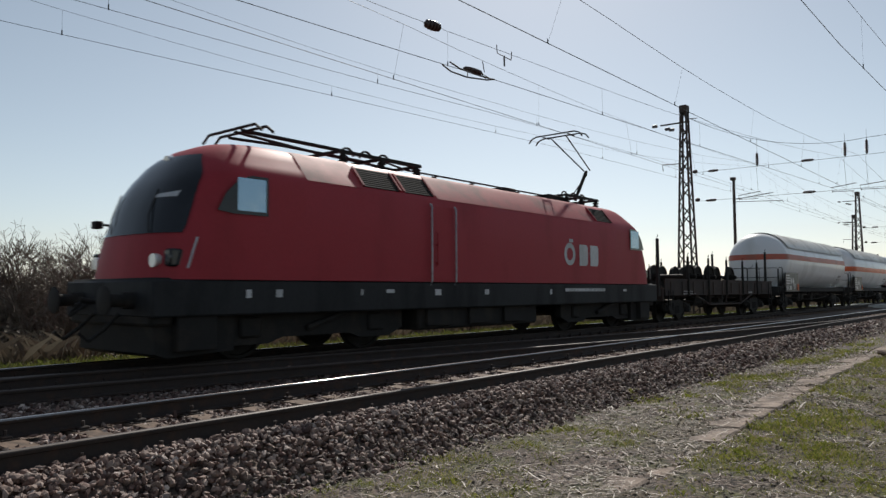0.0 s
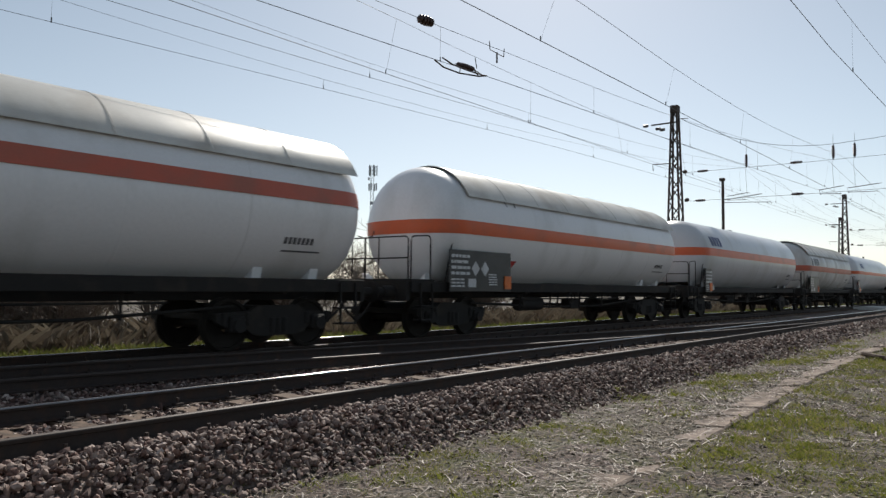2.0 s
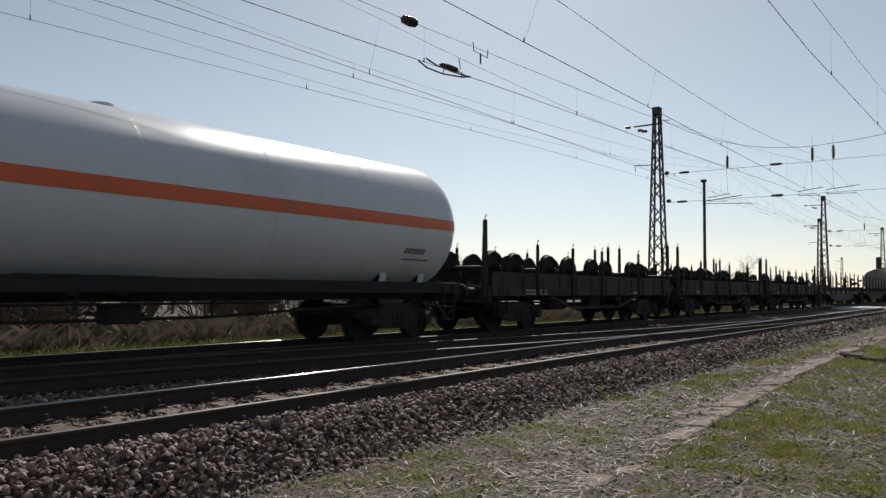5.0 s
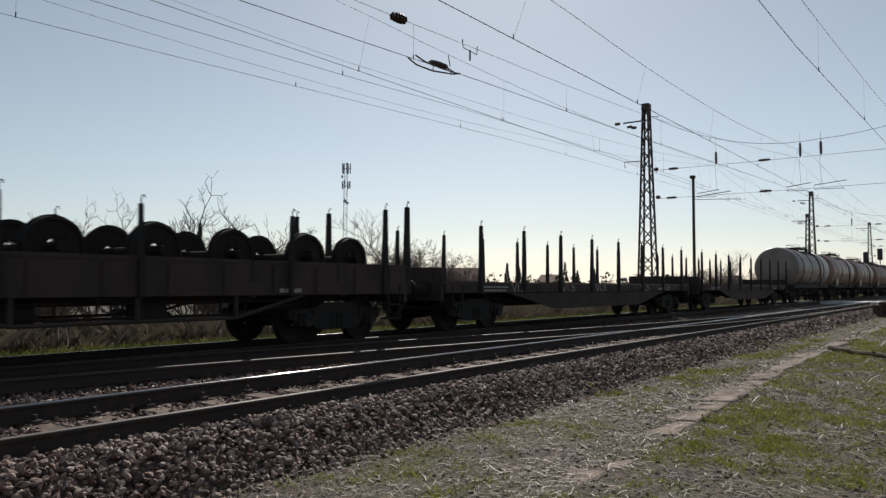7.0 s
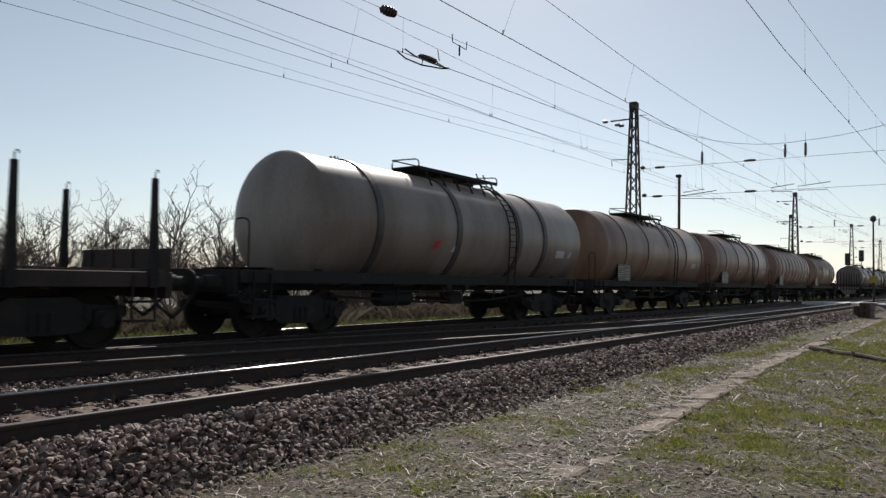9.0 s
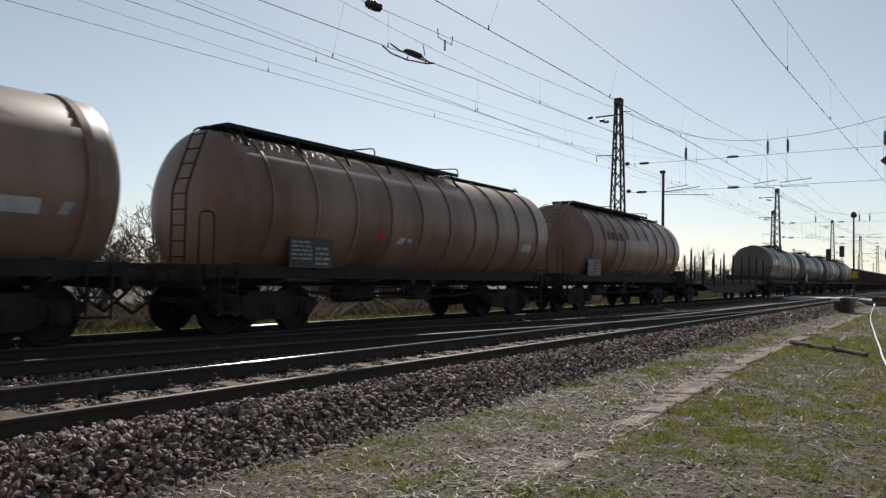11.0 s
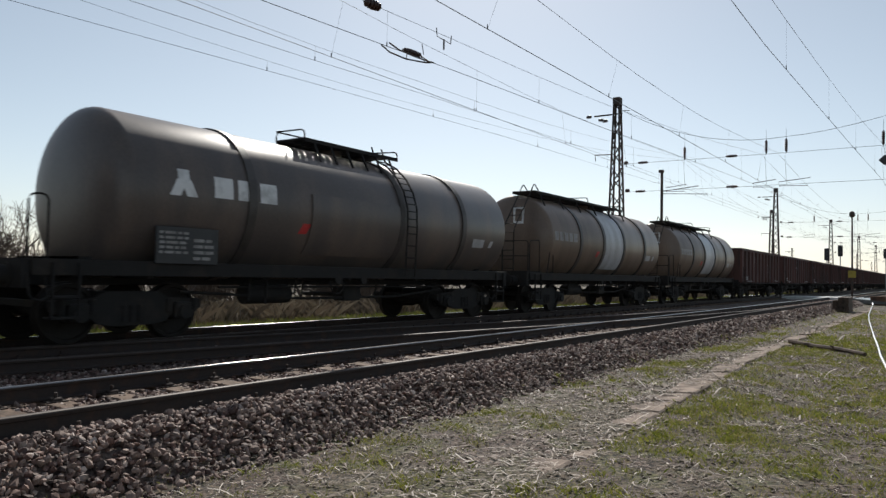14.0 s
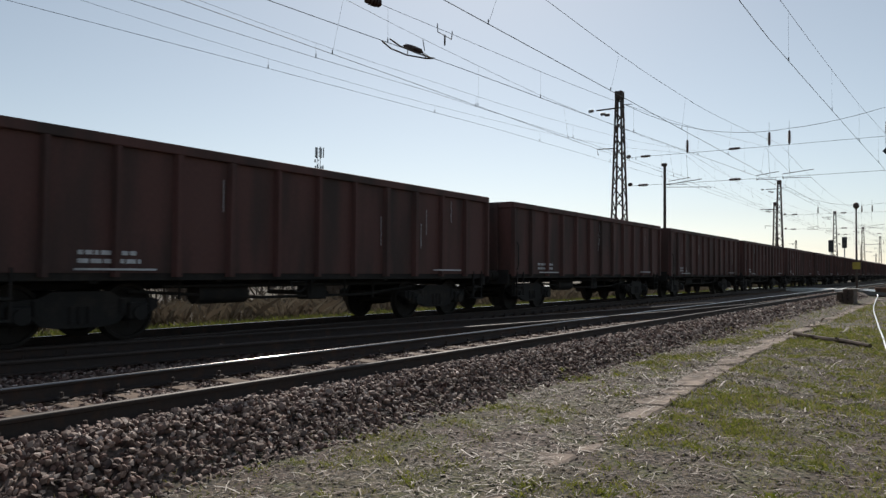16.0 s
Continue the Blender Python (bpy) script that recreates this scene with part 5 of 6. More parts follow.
def train():
    locomotive(0.5)
    few = [(x, 2.4) for x in (2.8, 4.9, 6.95, 9.0, 11.0)]
    flat_wagon(19.28, 14.05, "dark flat wagon with corner posts carrying spare wheelsets", "flat wagons with wheelsets", 1.56, True, few, ((0.45, 2.95), (12.8, 2.95)), seed=3)
    loaded_wheelsets(19.28, 3.75, 9.55, 5, 1.24, 31)
    gas_wagon(33.33, 16.27, 1.05, 15.87, shield=(1.25, 0.55), band="band_red", band_z=0.09, band_h=0.28, material="gas_bright", label="white gas tank wagon with sunshield and faded red band")
    gas_wagon(49.6, 16.35, 1.6, 15.9, shield=(1.1, 0.6), material="gas_bright", label="white gas tank wagon with sunshield and orange band", band_z=-0.2, sign=(1.9, 4.37), logo=([(0, 0.5, 0.3, 0.36, 0), (0.0, 0.06, 0.0, 0.3, -0.1), (0.44, 0.5, 0.0, 0.3, 0.1)], 4.3, 3.2, 0.8, "logo_grey"))
    gas_wagon(65.95, 17.65, 1.68, 17.25, r=1.49, zc=2.58, label="pale grey gas tank wagon with orange band and dark blue marking", logo=(BLOCKS4, 2.95, 2.98, (0.48, 0.40), "navy"), sign=(2.1, 2.85), band_z=-0.02)
    gas_wagon(83.6, 15.7, 1.5, 15.4, r=1.5, shield=(0.75, 0.5), band="band_red", material="gas_worn", ribs=13, label="grubby white gas tank wagon with ribbed sunshield and grey marking", logo=(BLOCKS3, 2.58, 2.64, (0.76, 0.56), "logo_grey"), sign=(2.3, 4.38), band_z=-0.25)
    gas_wagon(99.3, 18.55, 1.35, 18.15, r=1.49, zc=2.58, label="pale grey gas tank wagon with a narrow orange band", logo=(BLOCKS4, 3.2, 2.95, (0.42, 0.36), "navy"), sign=(1.9, 2.6), band_z=-0.1, band_h=0.24)
    for i, (s, L, n) in enumerate(((117.83, 13.7, 8), (131.53, 13.7, 8), (145.23, 14.0, 8))):
        flat_wagon(s, L, "dark flat wagon with low boards carrying spare wheelsets", "flat wagons with wheelsets", 1.58, True, [(2.93, 2.38), (5.0, 2.38), (7.0, 2.38), (9.95, 2.42), (L - 1.45, 2.76)], ((0.55, 2.9), (L - 0.55, 2.9)), seed=7 + i)
        loaded_wheelsets(s, 0.85, L - 1.05, n, 1.24, 40 + i)
    for s, L, n, o, gap in ((159.23, 18.85, 8, 2.2, 2.13), (178.13, 18.6, 9, 0.87, 2.09), (266.9, 20.5, 9, 1.45, 2.13)):
        st = [(o + gap * k, 2.66) for k in range(n)]
        flat_wagon(s, L, "empty dark flat wagon with tall tapered side stakes", "flat wagons with stakes", 1.2, False, st, seed=int(s), headboard=1.58, chalk=(3.7, 6.6, 8.9, 12.7, 14.9) if s < 170 else ())
    oil_wagon(196.7, 14.9, 2.4, 14.65, material="oil_grey", rings=(4.35, 7.35, 10.35, 11.85), panel=(7.45, 8.95), ring=(0.10, "ring_dark"), board=False, label="grey oil tank wagon with dark rings, walkway and ladder")
    br = dict(material="oil_brown", r=1.46, zc=2.40)
    rr = [2.13 + 1.17 * k for k in range(10)]
    oil_wagon(211.6, 13.7, 1.2, 13.2, rings=rr[1::2], panel=(5.5, 8.0), label="rust-streaked brown oil tank wagon", **br)
    oil_wagon(225.3, 14.0, 1.2, 13.4, rings=rr[1::2], label="rust-streaked brown oil tank wagon", **br)
    oil_wagon(239.3, 14.0, 1.2, 13.75, ring=(0.03, None), rings=rr, walkway="long", light_strip=True, label="brown oil tank wagon with many ribs and a walkway", **br)
    oil_wagon(253.3, 13.6, 2.4, 13.4, rings=[2.9 + 1.17 * k for k in range(9)], walkway="long", light_strip=True, panel=(6.0, 9.5), label="brown oil tank wagon with many ribs and a faded red marking", logo=(BLOCKS5, 3.9, 2.6, (0.5, 0.38), "rusty"), ring=(0.03, None), **br)
    oil_wagon(287.4, 13.6, 0.9, 13.15, material="oil_black", walkway="short", rings=(3.55, 7.95, 10.6), panel=(5.1, 7.8), board=False, label="black oil tank wagon with a large white marking", logo=(BLOCKS3, 1.5, 2.36, (0.98, 0.52), "white_paint"), ring=(0.09, "ring_dark"))
    oil_wagon(301.0, 14.6, 1.8, 14.0, material="oil_black", walkway="short", rings=(4.5, 8.9, 11.5), panel=(6.0, 8.8), label="black oil tank wagon with a large white marking", logo=(BLOCKS3, 2.8, 2.34, (0.92, 0.48), "white_paint"), ring=(0.09, "ring_dark"))
    for s, L in ((315.6, 13.6), (329.2, 13.8)):
        oil_wagon(s, L, 1.75, L - 0.7, material="oil_dark", rings=(4.3, 6.34, 8.35, 10.7), walkway="long", front_ladder=True, light=(6.42, 8.26), platform=True, board=False, label="dark grey oil tank wagon with ladder and pale strip", logo=(BLOCKS5, 2.25, 2.34, (0.44, 0.36), "ring_light"), ring=(0.09, "ring_dark"))
    for i in range(13):
        open_wagon(343.0 + 14.24 * i, 14.24, "dark red-brown open goods wagon with ribbed steel sides", 60 + i)


train()


# ================= overhead line =================
SPANS = [39.8 + 47.8 * i for i in range(-1, 6)]


@lru_cache(None)
def mast_parts():
    H = 11.9
    lo, hi = 0.46, 0.15

    def at(z, a, b):
        k = lo + (hi - lo) * z / H
        return Vector((a * k, b * k, z))
    out = {}
    for a, b in ((-1, -1), (1, -1), (1, 1), (-1, 1)):
        bm = bmesh.new()
        tube(bm, [at(0, a, b), at(H, a, b)], 0.062, 4)
        out[("leg", a, b)] = finish(bm, "leg", "mast")
    n = 16
    for i in range(n):
        z0, z1 = H * i / n, H * (i + 1) / n
        for (a, b), (c, d) in (((-1, -1), (1, -1)), ((1, -1), (1, 1)), ((1, 1), (-1, 1)), ((-1, 1), (-1, -1))):
            p, q = ((a, b), (c, d)) if i % 2 else ((c, d), (a, b))
            bm = bmesh.new()
            tube(bm, [at(z0, *p), at(z1, *q)], 0.034, 4)
            out[("brace", i, a, b)] = finish(bm, "brace", "mast")
    bm = bmesh.new()
    box(bm, -0.22, 0.22, -0.22, 0.22, H - 0.15, H + 0.28, 0.03)
    out["cap"] = finish(bm, "cap", "mast")
    bm = bmesh.new()
    box(bm, -0.04, 0.04, -0.3, 1.4, H - 0.70, H - 0.63)
    tube(bm, [(0, 0.2, H - 3.0), (0, 1.35, H - 2.95), (0, 1.3, H - 3.3)], 0.03, 5)
    tube(bm, [(0, -0.2, H - 0.5), (0, -0.75, H - 0.55)], 0.02, 5)
    out["bracket"] = finish(bm, "bracket", "mast")
    bm = bmesh.new()
    for y, z in ((1.75, H - 0.66), (0.75, H - 1.0), (1.0, H - 0.92)):
        for k in range(4):
            tube(bm, [(0, y - 0.14 + k * 0.075, z), (0, y - 0.10 + k * 0.075, z)], 0.09, 8)
    out["insulator"] = finish(bm, "insulator", "porcelain")
    bm = bmesh.new()
    box(bm, -0.6, 0.6, -0.6, 0.6, -0.3, 0.25, 0.04)
    out["footing"] = finish(bm, "footing", "concrete")
    return out


def lattice_mast(x, y, z, label="tall dark steel lattice mast beside the line", scale=1.0):
    m = thing("lattice_mast", label, "catenary mast", pose(x, y, z), "masts of the overhead line")
    m.scale = (scale, scale, scale)
    for k, me in mast_parts().items():
        part(k[0] if isinstance(k, tuple) else k, me, None, m)
    return m


for x in SPANS[1:]:
    lattice_mast(x, 15.5, -0.6)
lattice_mast(85.0, 15.45, -0.6, "slim steel lattice mast beside a larger one", 0.78)
for x, y, k in ((190, 30, 0.8), (300, 26, 1.0), (330, 38, 0.8), (420, 30, 1.0), (245, 11.2, 0.75), (350, 8, 0.8)):
    lattice_mast(x, y, -0.6, "distant steel lattice mast", k)


@lru_cache(None)
def insulator_mesh(length, radius, discs):
    """A ribbed insulator along x, centred."""
    bm = bmesh.new()
    rows = [(-length / 2, 0.012), (-length / 2 + 0.04, radius * 0.4)]
    for k in range(discs):
        a = -length / 2 + 0.05 + (length - 0.1) * k / discs
        d = (length - 0.1) / discs
        w = radius * (0.75 + 0.25 * math.sin(math.pi * (k + 0.5) / discs))
        rows += [(a, radius * 0.45), (a + d * 0.35, w), (a + d * 0.65, w), (a + d, radius * 0.45)]
    rows += [(length / 2 - 0.04, radius * 0.4), (length / 2, 0.012)]
    lathe(bm, rows, 0.0, 10)
    return finish(bm, "insulator", "porcelain", 40)


def headspan(x, detail=True):
    h = thing("cross_span", "cross-span wires with dark insulators over the tracks", "overhead line", pose(x, 0, 0), "cross-spans of the overhead line")
    bm = bmesh.new()
    top = [(0, 15.4 - 19.4 * k / 24, 8.45 + 2.6 * ((15.4 - 19.4 * k / 24 - 7.6) / 8.0) ** 2 * (1.0 if k < 12 else 0.55)) for k in range(25)]
    tube(bm, top, 0.011, 4)
    part("carrier_wire", bm, "wire", h)
    for z in (7.7, 6.08):
        bm = bmesh.new()
        tube(bm, [(0, 15.4, z), (0, 9, z - 0.03), (0, -4, z)], 0.009, 4)
        part("cross_wire", bm, "wire", h)
    for y, z in ((13.96, 7.7), (9.2, 7.7), (14.1, 6.08), (9.17, 6.08)):
        part("insulator", insulator_mesh(0.62, 0.085, 5), None, h, at=pose(0, y, z, 0, 0, 90))
    for y, z in ((14.95, 7.75), (14.85, 6.16)):
        part("insulator", insulator_mesh(0.34, 0.11, 3), None, h, at=pose(0, y, z, 0, 0, 60))
    for y in (11.64, 7.5, 6.56, 2.35):
        part("insulator", insulator_mesh(0.72, 0.085, 6), None, h, at=pose(0, y, 8.05, 0, 90, 0))
        bm = bmesh.new()
        tube(bm, [(0, y, 8.4), (0, y, 9.2 if y > 8 else 8.9)], 0.008, 4)
        tube(bm, [(0, y, 7.72), (0.1, y + 0.08, 7.55), (0.1, y, 6.1)], 0.007, 4)
        part("hanger", bm, "wire", h)
    for a, b in ((8.1, 7.1), (6.85, 5.5), (12.6, 11.6)):
        bm = bmesh.new()
        tube(bm, [(0, a, 5.95), (0, a + 0.06, 6.2), (0.3, b, 6.38)], 0.018, 5)
        tube(bm, [(0, a, 6.0), (0.2, b + 0.1, 5.98)], 0.014, 5)
        part("steady_arm", bm, "mast", h)
    return h


for x in SPANS[1:5]:
    headspan(x)
bm = bmesh.new()
prism(bm, [(-0.26, 0), (0, -0.26), (0.26, 0), (0, 0.26)], -0.012, 0.012, "x")
sign = part("diamond_sign", bm, "board")
sign.matrix_basis = pose(39.6, 2.28, 6.95)
tagged(sign, "dark diamond-shaped sign plate hung from the cross-span", "sign")
bm = bmesh.new()
tube(bm, [(0, 0, 0.2), (0.1, 0, 0.75)], 0.01, 4)
part("rod", bm, "wire", sign)


def overhead(name, label, contact, messenger, step=6.2, thick=0.0075):
    """contact and messenger: functions x -> (y, z)."""
    o = thing(name, label, "overhead line", group="overhead wires")
    xs = steps((-30, 60, 2.0), (60, 300, 8.0))
    for nm, fn, r in (("contact_wire", contact, thick), ("messenger_wire", messenger, thick * 0.72)):
        bm = bmesh.new()
        tube(bm, [(x, *fn(x)) for x in xs], r, 5)
        part(nm, bm, "wire", o)
    bm = None
    x = -27.0 + 1.7
    while x < 130:
        a, b = contact(x), messenger(x)
        if b[1] - a[1] > 0.12:
            bm = bmesh.new()
            tube(bm, [(x, a[0], a[1]), (x, b[0], b[1])], 0.0022, 4)
            tube(bm, [(x, a[0], a[1] - 0.01), (x, a[0], a[1] + 0.09)], 0.013, 5)
            part("dropper", bm, "wire", o)
        x += step
    return o


def sag(x, low, high, origin=15.9, span=47.8):
    u = (((x - origin) / span + 0.5) % 1.0 - 0.5) * 2
    return low + (high - low) * u * u


def along(pts, x):
    for (a, p), (b, q) in zip(pts, pts[1:]):
        if x <= b:
            return p + (q - p) * (x - a) / (b - a)
    return pts[-1][1]


def cross_y(x):
    return along(((-30, 13.2), (7.9, 10.14), (11.0, 9.89), (14.4, 9.58), (21.5, 9.15), (39.8, 7.8), (400, 7.0)), x)


NEAR_CARRIER = ((-30, 7.0), (13, 6.90), (19, 7.09), (26.8, 7.2), (32.4, 7.1), (39.8, 7.0), (400, 7.0))
TRAIN_CARRIER = ((-30, 10.6), (11.6, 11.09), (14.4, 11.27), (22.8, 11.62), (39.8, 11.68), (400, 11.68))
BACK_WIRE = ((-30, 17.6), (5.5, 14.19), (12.9, 13.47), (21.3, 12.72), (39.8, 11.9), (400, 11.9))
JOINING_WIRE = ((-30, 13.9), (6.5, 12.26), (11.3, 12.0), (15.8, 11.6), (25.0, 11.2), (39.8, 11.0), (400, 11.0))
SIDE_WIRE = ((-30, 3.1), (16, 3.04), (30, 2.69), (39.8, 2.4), (400, 2.4))
overhead("overhead_line", "contact and carrier wires over the empty track", lambda x: (7.29, 5.95), lambda x: (along(NEAR_CARRIER, x), sag(x, 6.88, 7.75)), thick=0.0085)
overhead("overhead_line", "contact and carrier wires over the train's track", lambda x: (11.43, 6.05), lambda x: (along(TRAIN_CARRIER, x), sag(x, 7.25, 7.75)), thick=0.007)
overhead("overhead_line", "contact and carrier wires slanting over the back of the train's track", lambda x: (along(BACK_WIRE, x), 6.05), lambda x: (along(BACK_WIRE, x), sag(x, 6.25, 7.75)), thick=0.0052)
overhead("overhead_line", "contact and carrier wires joining those of the train's track", lambda x: (along(JOINING_WIRE, x), 6.05), lambda x: (along(JOINING_WIRE, x), sag(x, 6.35, 7.75)), thick=0.0052)
overhead("overhead_line", "contact and carrier wires leading over the crossover", lambda x: (cross_y(x), 6.03), lambda x: (cross_y(x), sag(x, 6.76, 7.75)))
overhead("overhead_line", "contact and carrier wires over the grassy side", lambda x: (along(SIDE_WIRE, x), 6.05), lambda x: (along(SIDE_WIRE, x), sag(x, 7.2, 7.8)), thick=0.007)

# section insulator in the crossover's wires
si = thing("section_insulator", "dark section insulator with curved runners in the contact wire", "insulator", pose(12.65, cross_y(12.65), 6.03, 0, 0, -7))
part("insulator", insulator_mesh(0.62, 0.07, 8), None, si, at=pose(0.05, 0, 0.06))
for s in (-1, 1):
    bm = bmesh.new()
    tube(bm, [(-0.78, s * 0.12, 0.05), (-0.5, s * 0.14, -0.04), (0.0, s * 0.14, -0.07), (0.55, s * 0.06, -0.04), (0.75, 0, 0.0)], 0.018, 5)
    tube(bm, [(0.3, 0, 0.06), (0.55, s * 0.06, -0.04)], 0.012, 4)
    tube(bm, [(-0.1, 0, 0.06), (0.0, s * 0.14, -0.07)], 0.01, 4)
    part("runner", bm, "mast", si)
bm = bmesh.new()
tube(bm, [(0.42, 0, 0.1), (0.36, 0, 0.34)], 0.01, 4)
part("hanger", bm, "wire", si)
mi = thing("wire_insulator", "dark ribbed insulator in the carrier wire", "insulator", pose(11.45, cross_y(11.45), sag(11.45, 6.76, 7.75), 0, 0, -7))
part("insulator_body", insulator_mesh(0.5, 0.11, 5), None, mi)
bm = bmesh.new()
tube(bm, [(2.0, 0, 0.05), (2.02, 0, -0.14), (2.5, 0, -0.2), (2.52, 0, 0.0)], 0.012, 4)
tube(bm, [(2.26, 0, -0.15), (2.26, 0, -0.4)], 0.02, 5)
part("clamp", bm, "mast", mi)

# slim post with a bracket
post = thing("slim_post", "slim steel post with a short bracket", "pole", pose(47.9, 15.5, -0.6))
bm = bmesh.new()
tube(bm, [(0, 0, 0), (0, 0, 8.9)], 0.11, 8, 0.09)
part("pole", bm, "mast", post)
bm = bmesh.new()
box(bm, -0.13, 0.13, -0.13, 0.2, 8.85, 9.05, 0.03)
part("cap", bm, "mast", post)
bm = bmesh.new()
tube(bm, [(0, 0, 7.6), (0, -2.4, 7.85)], 0.025, 5)
tube(bm, [(0, 0, 7.45), (0, -2.9, 7.3), (0, -3.0, 7.2)], 0.02, 5)
part("bracket", bm, "mast", post)


# ================= things along the line =================
def antenna_tower():
    t = thing("antenna_tower", "slender pale lattice tower with mobile antennas", "antenna tower", pose(112.0, 111.0, -1.0))
    H, k = 28.6, 0.42
    for i in range(3):
        a = radians(120 * i + 15)
        bm = bmesh.new()
        tube(bm, [(k * 1.5 * math.cos(a), k * 1.5 * math.sin(a), 0), (k * math.cos(a), k * math.sin(a), H)], 0.06, 5)
        part("leg", bm, "galv", t)
    bm = bmesh.new()
    for j in range(36):
        z0, z1 = H * j / 36, H * (j + 1) / 36
        for i in range(3):
            a, b = radians(120 * i + 15), radians(120 * i + 135)
            w = k * (1.5 - 0.5 * j / 36)
            tube(bm, [(w * math.cos(a), w * math.sin(a), z0), (w * math.cos(b), w * math.sin(b), z1)], 0.03, 4)
    part("lacing", bm, "galv", t)
    for z, n, hgt in ((H - 1.2, 5, 2.2), (H - 4.8, 4, 1.6)):
        for i in range(n):
            a = radians(360 * i / n + 20)
            bm = bmesh.new()
            box(bm, 0.75, 0.98, -0.17, 0.17, -hgt / 2, hgt / 2, 0.04)
            tube(bm, [(0, 0, 0), (0.8, 0, 0)], 0.03, 4)
            part("panel_antenna", bm, "galv", t, at=pose(0, 0, z, 0, 0, 360 * i / n + 20))
    for z, a in ((H - 8.6, 30), (H - 8.4, 210), (H - 3.0, 130)):
        bm = bmesh.new()
        lathe(bm, [(0.7, 0.02), (0.74, 0.3), (0.85, 0.36), (1.0, 0.36), (1.0, 0.02)], 0.0, 12)
        tube(bm, [(0, 0, 0), (0.75, 0, 0)], 0.03, 4)
        part("dish", bm, "galv", t, at=pose(0, 0, z, 0, 0, a))


antenna_tower()


def house(x, y, w, d, eaves, ridge, turn):
    h = thing("house", "distant low house with a dark pitched roof", "house", pose(x, y, -0.9, 0, 0, turn))
    bm = bmesh.new()
    prism(bm, [(-w / 2, 0), (w / 2, 0), (w / 2, eaves), (0, ridge - 0.15), (-w / 2, eaves)], -d / 2, d / 2)
    part("wall", bm, "render_wall", h)
    bm = bmesh.new()
    for s in (-1, 1):
        prism(bm, [(0, ridge), (s * (w / 2 + 0.4), eaves - 0.25), (s * (w / 2 + 0.4), eaves - 0.1), (0, ridge + 0.18)], -d / 2 - 0.3, d / 2 + 0.3)
    roof = part("roof", bm, "roof_tile", h)
    bm = bmesh.new()
    box(bm, 0.6, 1.2, -0.3, 0.3, ridge - 1.0, ridge + 0.9)
    part("chimney", bm, "roof_tile", roof)
    for q in (-0.28, 0.1, 0.32):
        bm = bmesh.new()
        box(bm, q * w, q * w + 1.0, -d / 2 - 0.03, -d / 2 + 0.02, 1.0, 2.3)
        part("window", bm, "glass_dark", h)


house(125, 92, 9, 12, 3.0, 5.6, 25)
house(104, 86, 7, 8, 2.6, 4.4, -15)
house(330, 180, 14, 10, 4.0, 7.5, 10)


def crossing():
    road = tagged(thing("level_crossing", "level crossing with smooth pale slabs between the rails", "road"), kind="structure")
    x0, x1 = 63.0, 69.0
    bm = bmesh.new()
    prism(bm, [(-60, -0.35), (3.6, -0.22), (5.72, -0.03), (5.72, -0.4), (-60, -0.6)], x0, x1, "x")
    part("road_surface", bm, "asphalt", road)
    bm = bmesh.new()
    prism(bm, [(7.62, -0.03), (10.70, -0.03), (10.70, -0.4), (7.62, -0.4)], x0, x1, "x")
    part("road_surface", bm, "pale_slab", road)
    bm = bmesh.new()
    prism(bm, [(12.62, -0.03), (15, -0.15), (60, -0.55), (60, -0.9), (12.62, -0.5)], x0, x1, "x")
    part("road_surface", bm, "asphalt", road)
    for c in (YN, YT):
        for i in range(5):
            bm = bmesh.new()
            box(bm, x0 + i * 1.2, x0 + i * 1.2 + 1.17, c - 0.62, c + 0.62, -0.18, -0.012, 0.01)
            part("crossing_slab", bm, "pale_slab", road)
    for y in (5.5, 8.2):
        bm = bmesh.new()
        box(bm, x0, x1, y - 0.02, y + 0.02, -0.035, -0.02)
        part("road_edge", bm, "white_paint", road)


crossing()
stack = thing("timber_stack", "low stack of old dark sleepers beside the ballast", "timber", pose(46.6, 4.75, -0.52))
for i, (dy, z) in enumerate([(0.28 * (k % 3 - 1), 0.172 * (k // 3)) for k in range(14)]):
    bm = bmesh.new()
    box(bm, -1.2, 1.2, -0.13, 0.13, z, z + 0.17, 0.015)
    part("timber", bm, "wood", stack, at=pose(0.1 * (i % 3), dy, 0, 0, 0, 1.2 * (i % 2)))
for x, y, h in ((72, 6.6, 7.6),):
    lp = thing("lamp_post", "grey lamp post with a yellow sign beside the crossing", "street lamp", pose(x, y, -0.5))
    bm = bmesh.new()
    tube(bm, [(0, 0, 0), (0, 0, h)], 0.09, 8, 0.06)
    part("pole", bm, "mast", lp)
    bm = bmesh.new()
    lathe(bm, [(-0.3, 0.03), (-0.2, 0.2), (0.1, 0.26), (0.25, 0.12), (0.3, 0.02)], 0, 10)
    part("lamp_head", bm, "mast", lp, at=pose(0, 0, h, 0, 90, 0))
    bm = bmesh.new()
    box(bm, -0.02, 0.02, -0.3, 0.3, 2.1, 2.7)
    part("sign_plate", bm, "yellow", lp, at=pose(-0.1, 0, 0))


